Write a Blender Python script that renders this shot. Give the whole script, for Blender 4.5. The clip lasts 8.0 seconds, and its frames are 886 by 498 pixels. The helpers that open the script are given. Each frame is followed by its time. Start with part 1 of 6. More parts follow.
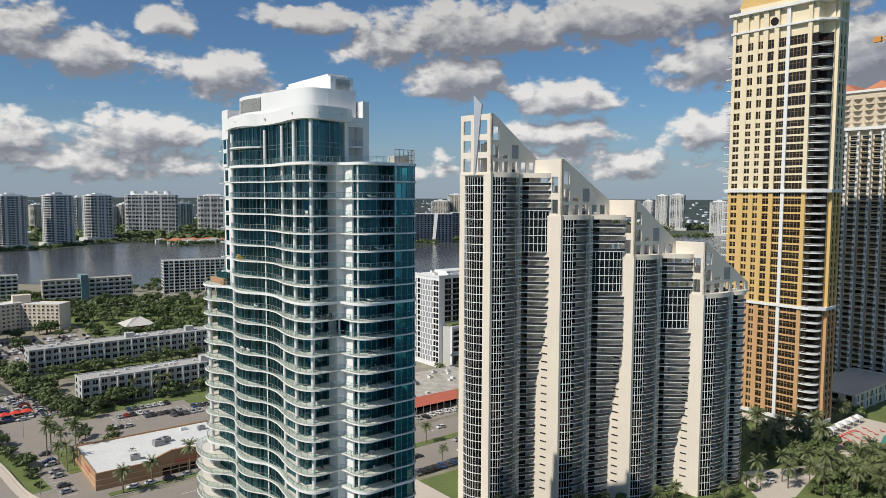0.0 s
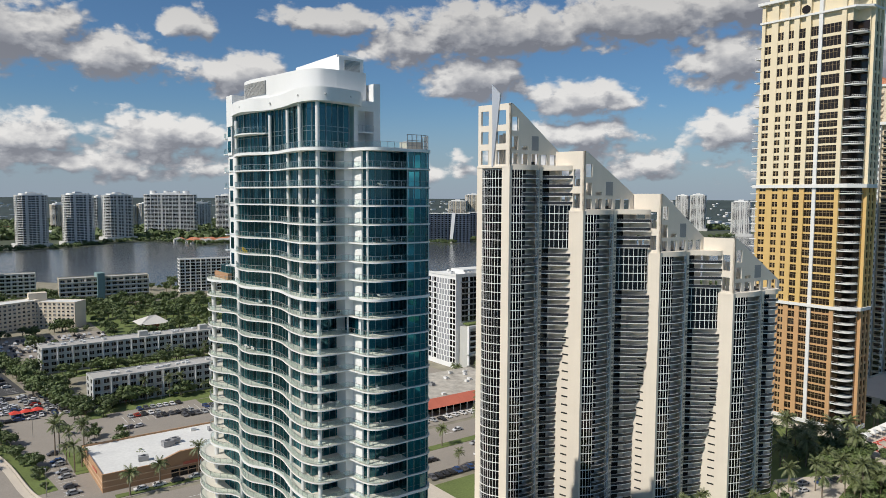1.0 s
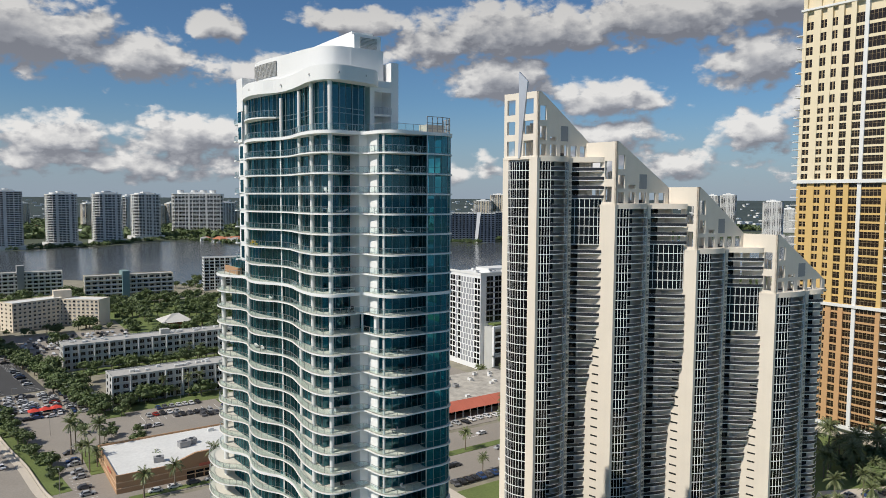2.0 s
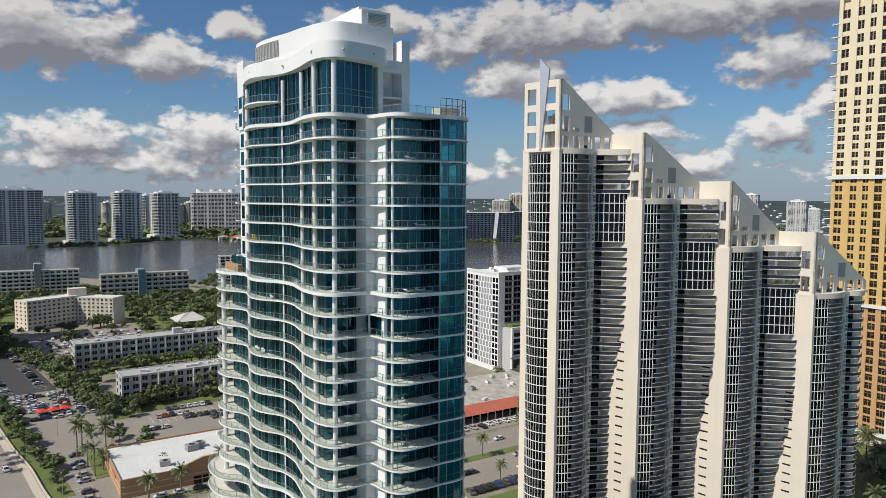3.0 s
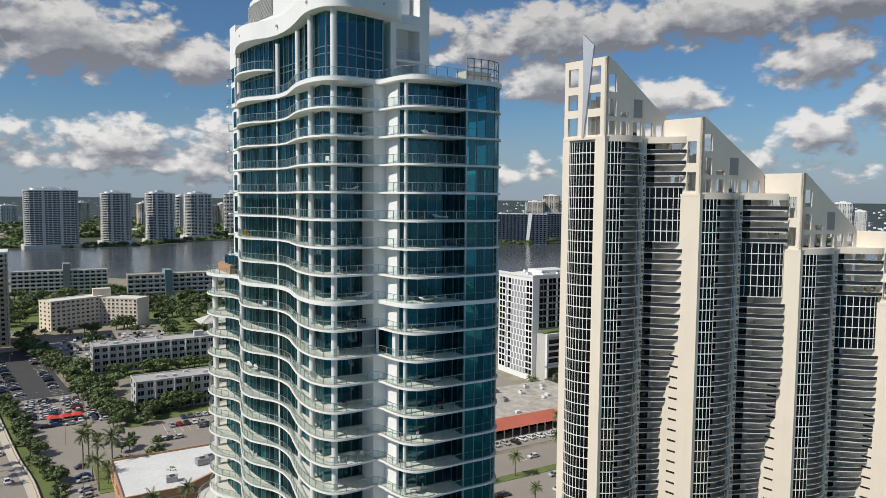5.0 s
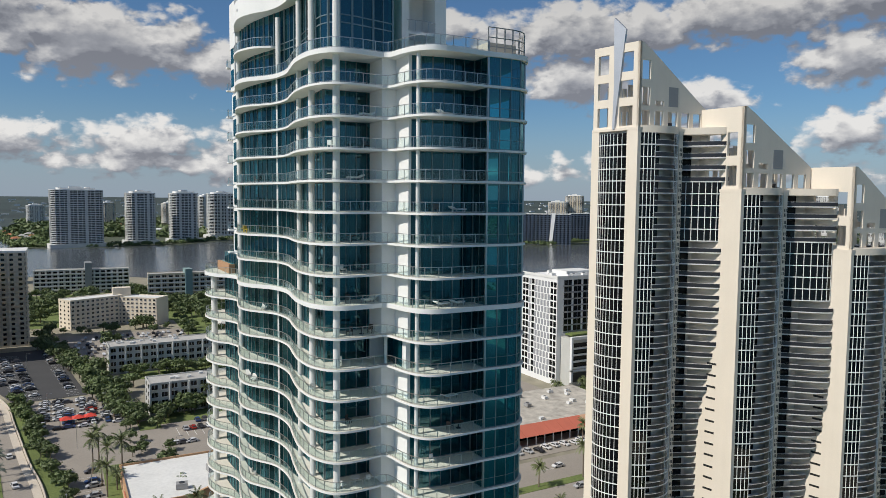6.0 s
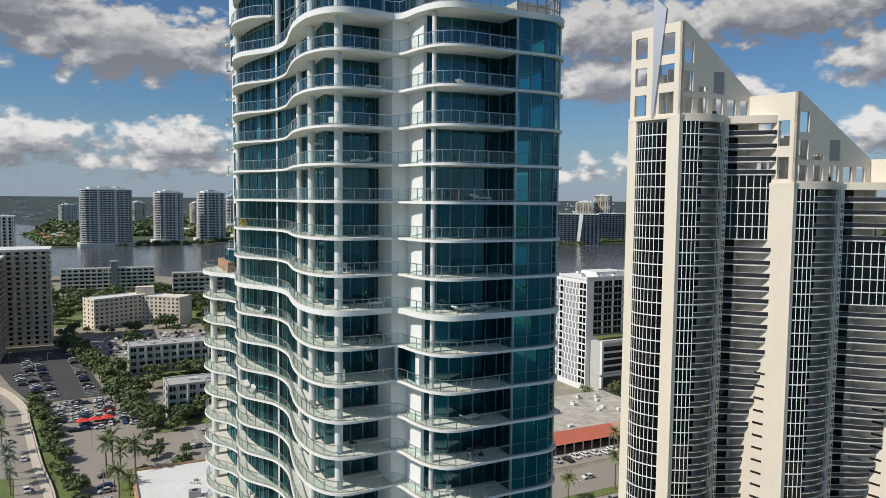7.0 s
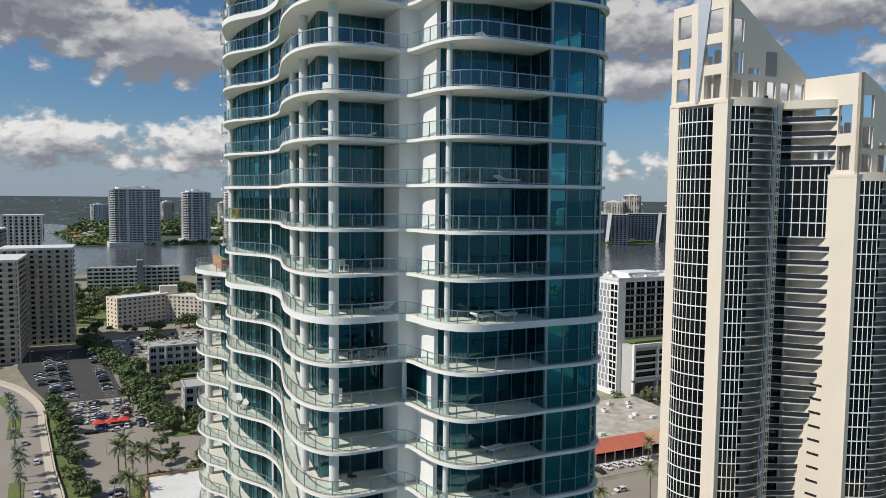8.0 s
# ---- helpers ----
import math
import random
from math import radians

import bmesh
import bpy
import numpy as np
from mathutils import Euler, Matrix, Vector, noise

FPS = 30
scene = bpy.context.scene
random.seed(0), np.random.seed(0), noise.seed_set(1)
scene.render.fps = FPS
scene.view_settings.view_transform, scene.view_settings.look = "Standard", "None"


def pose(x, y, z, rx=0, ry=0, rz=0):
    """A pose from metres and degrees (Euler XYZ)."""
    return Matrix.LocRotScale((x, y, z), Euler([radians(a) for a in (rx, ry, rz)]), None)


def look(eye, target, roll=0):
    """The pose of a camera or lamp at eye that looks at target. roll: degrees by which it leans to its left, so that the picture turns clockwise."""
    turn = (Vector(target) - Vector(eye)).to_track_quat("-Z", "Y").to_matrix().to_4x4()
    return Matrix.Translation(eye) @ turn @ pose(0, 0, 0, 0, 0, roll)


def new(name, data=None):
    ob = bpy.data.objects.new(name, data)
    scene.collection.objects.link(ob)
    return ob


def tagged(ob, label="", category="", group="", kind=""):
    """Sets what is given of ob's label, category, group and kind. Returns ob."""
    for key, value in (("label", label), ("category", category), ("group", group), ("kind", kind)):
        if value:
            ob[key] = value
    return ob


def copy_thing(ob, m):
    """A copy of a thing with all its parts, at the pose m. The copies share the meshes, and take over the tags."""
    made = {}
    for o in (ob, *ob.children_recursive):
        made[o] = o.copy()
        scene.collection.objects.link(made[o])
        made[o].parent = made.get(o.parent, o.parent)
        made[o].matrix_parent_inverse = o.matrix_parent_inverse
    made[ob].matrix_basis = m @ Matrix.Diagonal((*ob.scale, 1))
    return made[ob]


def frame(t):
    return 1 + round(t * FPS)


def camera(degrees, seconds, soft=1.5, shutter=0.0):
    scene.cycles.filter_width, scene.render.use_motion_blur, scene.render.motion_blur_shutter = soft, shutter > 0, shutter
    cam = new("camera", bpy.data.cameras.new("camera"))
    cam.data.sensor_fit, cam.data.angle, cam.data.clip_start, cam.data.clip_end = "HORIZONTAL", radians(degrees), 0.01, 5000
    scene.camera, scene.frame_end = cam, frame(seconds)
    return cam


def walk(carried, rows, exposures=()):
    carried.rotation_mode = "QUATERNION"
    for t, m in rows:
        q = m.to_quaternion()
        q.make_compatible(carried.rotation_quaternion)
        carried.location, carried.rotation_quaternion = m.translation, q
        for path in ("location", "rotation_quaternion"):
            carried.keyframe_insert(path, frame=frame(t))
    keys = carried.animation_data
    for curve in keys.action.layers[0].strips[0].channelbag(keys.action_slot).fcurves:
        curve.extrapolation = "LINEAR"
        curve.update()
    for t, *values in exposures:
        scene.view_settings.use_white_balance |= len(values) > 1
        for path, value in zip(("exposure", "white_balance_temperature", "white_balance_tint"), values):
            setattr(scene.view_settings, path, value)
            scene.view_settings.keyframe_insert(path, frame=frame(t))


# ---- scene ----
cam = camera(64.3, 8.0, soft=0.6)
METRES, EYE, TILT, LEAN, TURN = 82.0, 100.0, 0.0, 0.0, -38.2
ROWS = [
    (0.0, 0.0, 0.0, 0.0, 0.02, -4.25, -0.24),
    (0.5, 0.002, 0.0516, -0.0128, 0.47, -4.23, -0.25),
    (1.0, 0.004, 0.1066, -0.0256, 1.45, -4.21, -0.27),
    (1.5, 0.0056, 0.1641, -0.0388, 2.52, -4.18, -0.29),
    (3.0, 0.005, 0.3486, -0.0684, 4.99, -4.2, -0.38),
    (3.5, 0.0031, 0.4101, -0.0741, 5.46, -4.16, -0.42),
    (4.0, 0.0003, 0.4725, -0.0799, 6.12, -4.11, -0.44),
    (4.5, -0.0035, 0.5356, -0.0858, 6.85, -4.08, -0.45),
    (6.0, -0.0182, 0.7219, -0.1051, 9.45, -4.04, -0.51),
    (6.5, -0.0252, 0.7867, -0.1122, 10.52, -4.04, -0.53),
    (7.0, -0.0333, 0.8519, -0.1194, 11.59, -4.03, -0.53),
    (7.5, -0.0422, 0.9171, -0.1265, 12.65, -4.03, -0.53),
    (8.0, -0.0529, 0.9864, -0.1345, 13.75, -4.03, -0.54),
]
walk(cam, [(t, pose(0, 0, EYE, TILT, LEAN, TURN) @ pose(METRES * x, METRES * y, METRES * z, 90 + pitch, roll, yaw)) for t, x, y, z, yaw, pitch, roll in ROWS])

# ---- world, sun, exposure ----
SUN_EL, SUN_AZ = 44.5, 270.0          # azimuth clockwise from +y
to_sun = Vector((math.sin(radians(SUN_AZ)) * math.cos(radians(SUN_EL)), math.cos(radians(SUN_AZ)) * math.cos(radians(SUN_EL)), math.sin(radians(SUN_EL))))
sun = new("sun", bpy.data.lights.new("sun", "SUN"))
sun.data.energy, sun.data.angle, sun.data.color = 4.1, radians(0.53), (1.0, 0.94, 0.84)
sun.matrix_world = look(to_sun * 3000, (0, 0, 0))
scene.view_settings.exposure = 0.0

# clouds: azimuth, elevation, half width, half height (degrees), density
CLOUDS = [
    (2.5, 11.2, 8.5, 2.7, 1.15), (12.0, 10.0, 4.6, 1.9, 1.0), (17.2, 12.6, 2.2, 1.4, 0.9), (21.0, 9.4, 4.6, 1.8, 0.95), (-8.0, 13.6, 8.5, 3.2, 1.2),
    (5.5, 4.1, 4.6, 1.7, 0.95), (15.0, 4.5, 5.0, 1.7, 1.0), (-4.5, 4.0, 5.0, 1.7, 0.95), (9.0, 2.6, 16.0, 0.9, 0.8),
    (28.0, 13.5, 5.0, 1.1, 0.9), (33.5, 11.7, 4.0, 1.7, 0.95), (41.0, 13.0, 9.0, 2.0, 1.1), (51.0, 13.6, 7.5, 1.8, 1.1),
    (38.8, 9.4, 4.4, 2.1, 1.05), (48.0, 7.7, 4.6, 1.5, 0.95), (47.5, 5.0, 4.6, 1.7, 0.85), (45.0, 2.8, 7.0, 1.3, 0.8), (53.0, 2.6, 6.0, 1.2, 0.75),
    (58.0, 10.2, 3.8, 2.1, 1.0), (61.0, 13.8, 8.0, 1.7, 1.1), (58.2, 4.9, 2.4, 1.8, 0.95), (63.5, 6.6, 3.6, 2.4, 0.95), (69.0, 10.0, 5.0, 3.0, 1.0), (69.0, 4.6, 6.0, 2.0, 0.85),
    (28.0, 2.0, 40.0, 0.8, 0.6), (30.0, 30.0, 30.0, 10.0, 0.8), (90.0, 12.0, 14.0, 4.0, 0.95),
    # out of view: clouds added overhead and behind to brighten shaded faces
    (150.0, 42.0, 50.0, 14.0, 1.1), (215.0, 42.0, 40.0, 14.0, 1.05), (300.0, 24.0, 36.0, 12.0, 1.0), (40.0, 46.0, 60.0, 14.0, 1.0), (-60.0, 40.0, 40.0, 14.0, 1.0), (160.0, 60.0, 70.0, 14.0, 1.0),
]


def make_world():
    w = bpy.data.worlds.new("sky")
    scene.world = w
    w.use_nodes = True
    nt = w.node_tree
    nt.nodes.clear()
    N, L = nt.nodes.new, nt.links.new

    def math_(op, a, b=None, clamp=False):
        n = N("ShaderNodeMath")
        n.operation, n.use_clamp = op, clamp
        for i, v in enumerate((a, b)):
            if v is None:
                continue
            if isinstance(v, (int, float)):
                n.inputs[i].default_value = v
            else:
                L(v, n.inputs[i])
        return n.outputs[0]

    def vmath(op, a, b=None):
        n = N("ShaderNodeVectorMath")
        n.operation = op
        for i, v in enumerate((a, b)):
            if v is None:
                continue
            if isinstance(v, tuple):
                n.inputs[i].default_value = v
            else:
                L(v, n.inputs[i])
        return n.outputs[1] if op in ("LENGTH", "DISTANCE") else n.outputs[0]

    tc = N("ShaderNodeTexCoord")
    sep = N("ShaderNodeSeparateXYZ")
    L(tc.outputs["Generated"], sep.inputs[0])
    az = math_("MULTIPLY", math_("ARCTAN2", sep.outputs[0], sep.outputs[1]), 57.2958)
    el = math_("MULTIPLY", math_("ARCSINE", sep.outputs[2]), 57.2958)
    comb = N("ShaderNodeCombineXYZ")
    L(az, comb.inputs[0])
    L(el, comb.inputs[1])
    p0 = comb.outputs[0]

    def density(p):
        wob = N("ShaderNodeTexNoise")
        wob.inputs["Scale"].default_value, wob.inputs["Detail"].default_value = 0.22, 2.0
        L(p, wob.inputs["Vector"])
        shift = vmath("MULTIPLY", vmath("SUBTRACT", wob.outputs["Color"], (0.5, 0.5, 0.5)), (3.0, 1.6, 0.0))
        q = vmath("ADD", p, shift)
        best = None
        for a, e, ra, re, d in CLOUDS:
            v = vmath("MULTIPLY", vmath("SUBTRACT", q, (a, e, 0)), (1 / ra, 1 / re, 0))
            m = math_("MULTIPLY", math_("SUBTRACT", 1.42, vmath("LENGTH", v)), d)
            best = m if best is None else math_("MAXIMUM", best, m)
        best = math_("MAXIMUM", best, -0.6)
        fine = N("ShaderNodeTexNoise")
        fine.inputs["Scale"].default_value, fine.inputs["Detail"].default_value, fine.inputs["Roughness"].default_value = 0.62, 7.0, 0.6
        L(vmath("MULTIPLY", p, (0.75, 1.25, 1.0)), fine.inputs["Vector"])
        puff = N("ShaderNodeTexVoronoi")
        puff.feature = "SMOOTH_F1"
        puff.inputs["Scale"].default_value, puff.inputs["Smoothness"].default_value, puff.inputs["Detail"].default_value = 0.62, 0.35, 2.0
        bent = vmath("ADD", p, vmath("MULTIPLY", fine.outputs["Color"], (1.6, 1.2, 0.0)))
        L(vmath("MULTIPLY", bent, (0.8, 1.15, 1.0)), puff.inputs["Vector"])
        billow = math_("MULTIPLY", math_("SUBTRACT", 0.66, puff.outputs["Distance"]), 0.85)
        rough = math_("MULTIPLY", math_("SUBTRACT", fine.outputs["Fac"], 0.54), 1.9)
        return math_("ADD", math_("MULTIPLY", best, 1.35), math_("ADD", rough, billow))

    d0 = density(p0)
    d1 = density(vmath("ADD", p0, (-0.6, 1.15, 0.0)))
    ramp = N("ShaderNodeMapRange")
    ramp.interpolation_type = "SMOOTHSTEP"
    L(d0, ramp.inputs["Value"])
    ramp.inputs["From Min"].default_value, ramp.inputs["From Max"].default_value = 0.08, 0.7
    cover = ramp.outputs[0]
    lit = N("ShaderNodeMapRange")
    L(math_("SUBTRACT", d0, math_("MULTIPLY", d1, 0.95)), lit.inputs["Value"])
    lit.inputs["From Min"].default_value, lit.inputs["From Max"].default_value = -0.45, 1.25
    thick = N("ShaderNodeMapRange")
    L(d0, thick.inputs["Value"])
    thick.inputs["From Min"].default_value, thick.inputs["From Max"].default_value = 0.75, 2.1
    thick.inputs["To Min"].default_value, thick.inputs["To Max"].default_value = 1.0, 0.3
    shade = math_("MULTIPLY", lit.outputs[0], thick.outputs[0])
    cr = N("ShaderNodeValToRGB")
    L(shade, cr.inputs[0])
    cr.color_ramp.elements[0].color, cr.color_ramp.elements[0].position = (0.23, 0.24, 0.275, 1), 0.04
    cr.color_ramp.elements[1].color, cr.color_ramp.elements[1].position = (0.8, 0.785, 0.765, 1), 0.62
    mid = cr.color_ramp.elements.new(0.26)
    mid.color = (0.36, 0.37, 0.405, 1)

    high = N("ShaderNodeMapRange")
    L(el, high.inputs["Value"])
    high.inputs["From Min"].default_value, high.inputs["From Max"].default_value = 7.0, 17.0
    high.inputs["To Min"].default_value, high.inputs["To Max"].default_value = 1.0, 0.68
    cloud_colour = N("ShaderNodeVectorMath")
    cloud_colour.operation = "SCALE"
    L(cr.outputs[0], cloud_colour.inputs[0])
    L(high.outputs[0], cloud_colour.inputs["Scale"])
    sky = N("ShaderNodeTexSky")
    sky.sky_type, sky.sun_disc = "NISHITA", False
    sky.sun_elevation, sky.sun_rotation = radians(SUN_EL), radians(SUN_AZ)
    sky.air_density, sky.dust_density, sky.ozone_density, sky.altitude = 1.0, 0.35, 3.5, 100
    scaled = vmath("MULTIPLY", sky.outputs[0], (0.05, 0.066, 0.078))
    haze = N("ShaderNodeMapRange")
    haze.interpolation_type = "SMOOTHSTEP"
    L(el, haze.inputs["Value"])
    haze.inputs["From Min"].default_value, haze.inputs["From Max"].default_value = -1.0, 8.0
    haze.inputs["To Min"].default_value, haze.inputs["To Max"].default_value = 0.85, 0.0
    low = N("ShaderNodeMix")
    low.data_type = "RGBA"
    L(haze.outputs[0], low.inputs[0])
    L(scaled, low.inputs[6])
    low.inputs[7].default_value = (0.3, 0.36, 0.45, 1)
    scaled = low.outputs[2]
    mix = N("ShaderNodeMix")
    mix.data_type = "RGBA"
    L(math_("MULTIPLY", cover, 0.97), mix.inputs[0])
    L(scaled, mix.inputs[6])
    L(cloud_colour.outputs[0], mix.inputs[7])
    bg = N("ShaderNodeBackground")
    L(mix.outputs[2], bg.inputs[0])
    bg.inputs[1].default_value = 1.0
    out = N("ShaderNodeOutputWorld")
    L(bg.outputs[0], out.inputs[0])


make_world()

# ---- materials ----
MATS = {}


def material(name, color, rough=0.7, metal=0.0, vary=0.12, scale=0.6, fine=8.0, bump=0.0, spec=0.5, streak=0.0, per_piece=0.0):
    """A surface with large patches, fine grain, optional rain streaks and relief."""
    if name in MATS:
        return MATS[name]
    m = bpy.data.materials.new(name)
    m.use_nodes = True
    nt = m.node_tree
    b = nt.nodes["Principled BSDF"]
    N, L = nt.nodes.new, nt.links.new
    b.inputs["Roughness"].default_value, b.inputs["Metallic"].default_value = rough, metal
    b.inputs["Specular IOR Level"].default_value = spec
    tc = N("ShaderNodeTexCoord")
    big, small = N("ShaderNodeTexNoise"), N("ShaderNodeTexNoise")
    big.inputs["Scale"].default_value, big.inputs["Detail"].default_value = scale * 0.25, 4
    small.inputs["Scale"].default_value, small.inputs["Detail"].default_value = fine, 3
    for n in (big, small):
        L(tc.outputs["Object"], n.inputs["Vector"])
    add = N("ShaderNodeMath")
    add.operation = "ADD"
    L(big.outputs["Fac"], add.inputs[0])
    L(small.outputs["Fac"], add.inputs[1])
    total = add.outputs[0]
    if streak:
        mp = N("ShaderNodeMapping")
        mp.inputs["Scale"].default_value = (1.1, 1.1, 0.05)
        L(tc.outputs["Object"], mp.inputs["Vector"])
        st = N("ShaderNodeTexNoise")
        st.inputs["Scale"].default_value, st.inputs["Detail"].default_value = 1.0, 5
        L(mp.outputs[0], st.inputs["Vector"])
        s2 = N("ShaderNodeMath")
        s2.operation = "MULTIPLY_ADD"
        L(st.outputs["Fac"], s2.inputs[0])
        s2.inputs[1].default_value, s2.inputs[2].default_value = streak, -streak * 0.5
        s3 = N("ShaderNodeMath")
        s3.operation = "ADD"
        L(total, s3.inputs[0])
        L(s2.outputs[0], s3.inputs[1])
        total = s3.outputs[0]
    if per_piece:
        oi = N("ShaderNodeObjectInfo")
        s2 = N("ShaderNodeMath")
        s2.operation = "MULTIPLY_ADD"
        L(oi.outputs["Random"], s2.inputs[0])
        s2.inputs[1].default_value, s2.inputs[2].default_value = per_piece, -per_piece * 0.5
        s3 = N("ShaderNodeMath")
        s3.operation = "ADD"
        L(total, s3.inputs[0])
        L(s2.outputs[0], s3.inputs[1])
        total = s3.outputs[0]
    mr = N("ShaderNodeMapRange")
    L(total, mr.inputs["Value"])
    mr.inputs["From Min"].default_value, mr.inputs["From Max"].default_value = 0.6, 1.4
    mr.inputs["To Min"].default_value, mr.inputs["To Max"].default_value = 1 - vary, 1 + vary
    vm = N("ShaderNodeVectorMath")
    vm.operation = "SCALE"
    vm.inputs[0].default_value = color
    L(mr.outputs[0], vm.inputs["Scale"])
    L(vm.outputs[0], b.inputs["Base Color"])
    if bump:
        bp = N("ShaderNodeBump")
        bp.inputs["Strength"].default_value, bp.inputs["Distance"].default_value = bump, 0.05
        L(small.outputs["Fac"], bp.inputs["Height"])
        L(bp.outputs[0], b.inputs["Normal"])
    MATS[name] = m
    return m


def glass(name, tint, ior=1.5, see=0.8, rough=0.02, wave=0.0, coat=(0.9, 0.95, 0.95), panes=0.0):
    """Tinted window glass: mirror gloss by Fresnel over a tinted see-through pane."""
    if name in MATS:
        return MATS[name]
    m = bpy.data.materials.new(name)
    m.use_nodes = True
    nt = m.node_tree
    nt.nodes.clear()
    N, L = nt.nodes.new, nt.links.new
    gl, tr, df = N("ShaderNodeBsdfGlossy"), N("ShaderNodeBsdfTransparent"), N("ShaderNodeBsdfDiffuse")
    gl.inputs["Roughness"].default_value = rough
    gl.inputs["Color"].default_value = (*coat, 1)
    tr.inputs["Color"].default_value = (*tint, 1)
    df.inputs["Color"].default_value = (tint[0] * 0.35, tint[1] * 0.35, tint[2] * 0.35, 1)
    lw, p5, fr = N("ShaderNodeLayerWeight"), N("ShaderNodeMath"), N("ShaderNodeMath")
    lw.inputs["Blend"].default_value = 0.5
    p5.operation, fr.operation = "POWER", "MULTIPLY_ADD"
    nt.links.new(lw.outputs["Facing"], p5.inputs[0])
    p5.inputs[1].default_value = 5.0
    f0 = ((ior - 1) / (ior + 1)) ** 2
    nt.links.new(p5.outputs[0], fr.inputs[0])
    fr.inputs[1].default_value, fr.inputs[2].default_value = 1 - f0, f0
    if wave:
        tc, no, bp = N("ShaderNodeTexCoord"), N("ShaderNodeTexNoise"), N("ShaderNodeBump")
        no.inputs["Scale"].default_value = 0.35
        L(tc.outputs["Object"], no.inputs["Vector"])
        bp.inputs["Strength"].default_value, bp.inputs["Distance"].default_value = wave, 0.1
        L(no.outputs["Fac"], bp.inputs["Height"])
        L(bp.outputs[0], gl.inputs["Normal"])
    if panes:
        geo, mr = N("ShaderNodeNewGeometry"), N("ShaderNodeMapRange")
        L(geo.outputs["Random Per Island"], mr.inputs["Value"])
        mr.inputs["To Min"].default_value, mr.inputs["To Max"].default_value = 1 - panes, 1.25
        for node, colour in ((tr, tint), (gl, coat)):
            sc = N("ShaderNodeVectorMath")
            sc.operation = "SCALE"
            sc.inputs[0].default_value = colour
            L(mr.outputs[0], sc.inputs["Scale"])
            L(sc.outputs[0], node.inputs["Color"])
    base, top, out = N("ShaderNodeMixShader"), N("ShaderNodeMixShader"), N("ShaderNodeOutputMaterial")
    base.inputs[0].default_value = see
    L(df.outputs[0], base.inputs[1])
    L(tr.outputs[0], base.inputs[2])
    L(fr.outputs[0], top.inputs[0])
    L(base.outputs[0], top.inputs[1])
    L(gl.outputs[0], top.inputs[2])
    L(top.outputs[0], out.inputs[0])
    MATS[name] = m
    return m


WHITE = material("white_render", (0.8, 0.8, 0.79), 0.6, vary=0.05, streak=0.4)
OFFWHITE = material("off_white_paint", (0.72, 0.72, 0.7), 0.6, vary=0.07, streak=0.4)
CONCRETE = material("balcony_floor", (0.66, 0.63, 0.56), 0.8, vary=0.1)
CREAM = material("cream_render", (0.75, 0.68, 0.58), 0.75, vary=0.06, streak=0.5)
GREYPANEL = material("grey_panel", (0.3, 0.3, 0.3), 0.6)
RAILMETAL = material("brushed_rail", (0.5, 0.5, 0.5), 0.35, 0.9, vary=0.05)
DARKMETAL = material("dark_metal", (0.05, 0.05, 0.055), 0.4, 0.3)
TEALGLASS = glass("teal_window_glass", (0.035, 0.27, 0.33), 2.15, 0.9, wave=0.03, coat=(0.36, 0.77, 0.88), panes=0.75)
RAILGLASS = glass("balustrade_glass", (0.86, 0.95, 0.94), 1.5, 0.985, coat=(0.8, 0.93, 0.95))
DARKGLASS = glass("dark_window_glass", (0.026, 0.029, 0.034), 1.4, 0.3, wave=0.03)
BROWNGLASS = glass("bronze_window_glass", (0.1, 0.065, 0.04), 1.45, 0.3, wave=0.03)
INTERIOR = material("interior_wall", (0.2, 0.18, 0.16), 0.9, vary=0.2)
CURTAIN = material("sheer_curtain", (0.6, 0.62, 0.6), 0.9, vary=0.1, fine=3.0)
ASPHALT = material("asphalt", (0.06, 0.06, 0.062), 0.9, vary=0.2, scale=0.2, fine=3.0)
PALEASPHALT = material("worn_asphalt", (0.29, 0.26, 0.225), 0.9, vary=0.16, scale=0.15, fine=2.0)
PAVING = material("concrete_paving", (0.55, 0.49, 0.41), 0.9, vary=0.12, scale=0.2, fine=2.0)
GRASS = material("lawn", (0.13, 0.17, 0.05), 0.95, vary=0.3, scale=0.3, fine=1.5)
LEAF = material("broad_leaves", (0.1, 0.14, 0.045), 0.6, vary=0.45, scale=1.0, fine=1.3, per_piece=0.5)
PALMLEAF = material("palm_leaves", (0.13, 0.155, 0.06), 0.55, vary=0.4, fine=1.0, per_piece=0.4)
BARK = material("bark", (0.2, 0.16, 0.12), 0.9, vary=0.3)
ROOFWHITE = material("white_membrane_roof", (0.68, 0.68, 0.66), 0.8, vary=0.12, scale=0.3, fine=1.0)
ROOFGREY = material("grey_gravel_roof", (0.42, 0.41, 0.39), 0.9, vary=0.18, scale=0.3, fine=1.0)
TANBRICK = material("tan_block_wall", (0.45, 0.27, 0.15), 0.85, vary=0.12)
REDTILE = material("red_awning", (0.5, 0.14, 0.09), 0.8, vary=0.15)
ORANGETILE = material("orange_roof_tile", (0.5, 0.19, 0.1), 0.8, vary=0.2, fine=3.0)


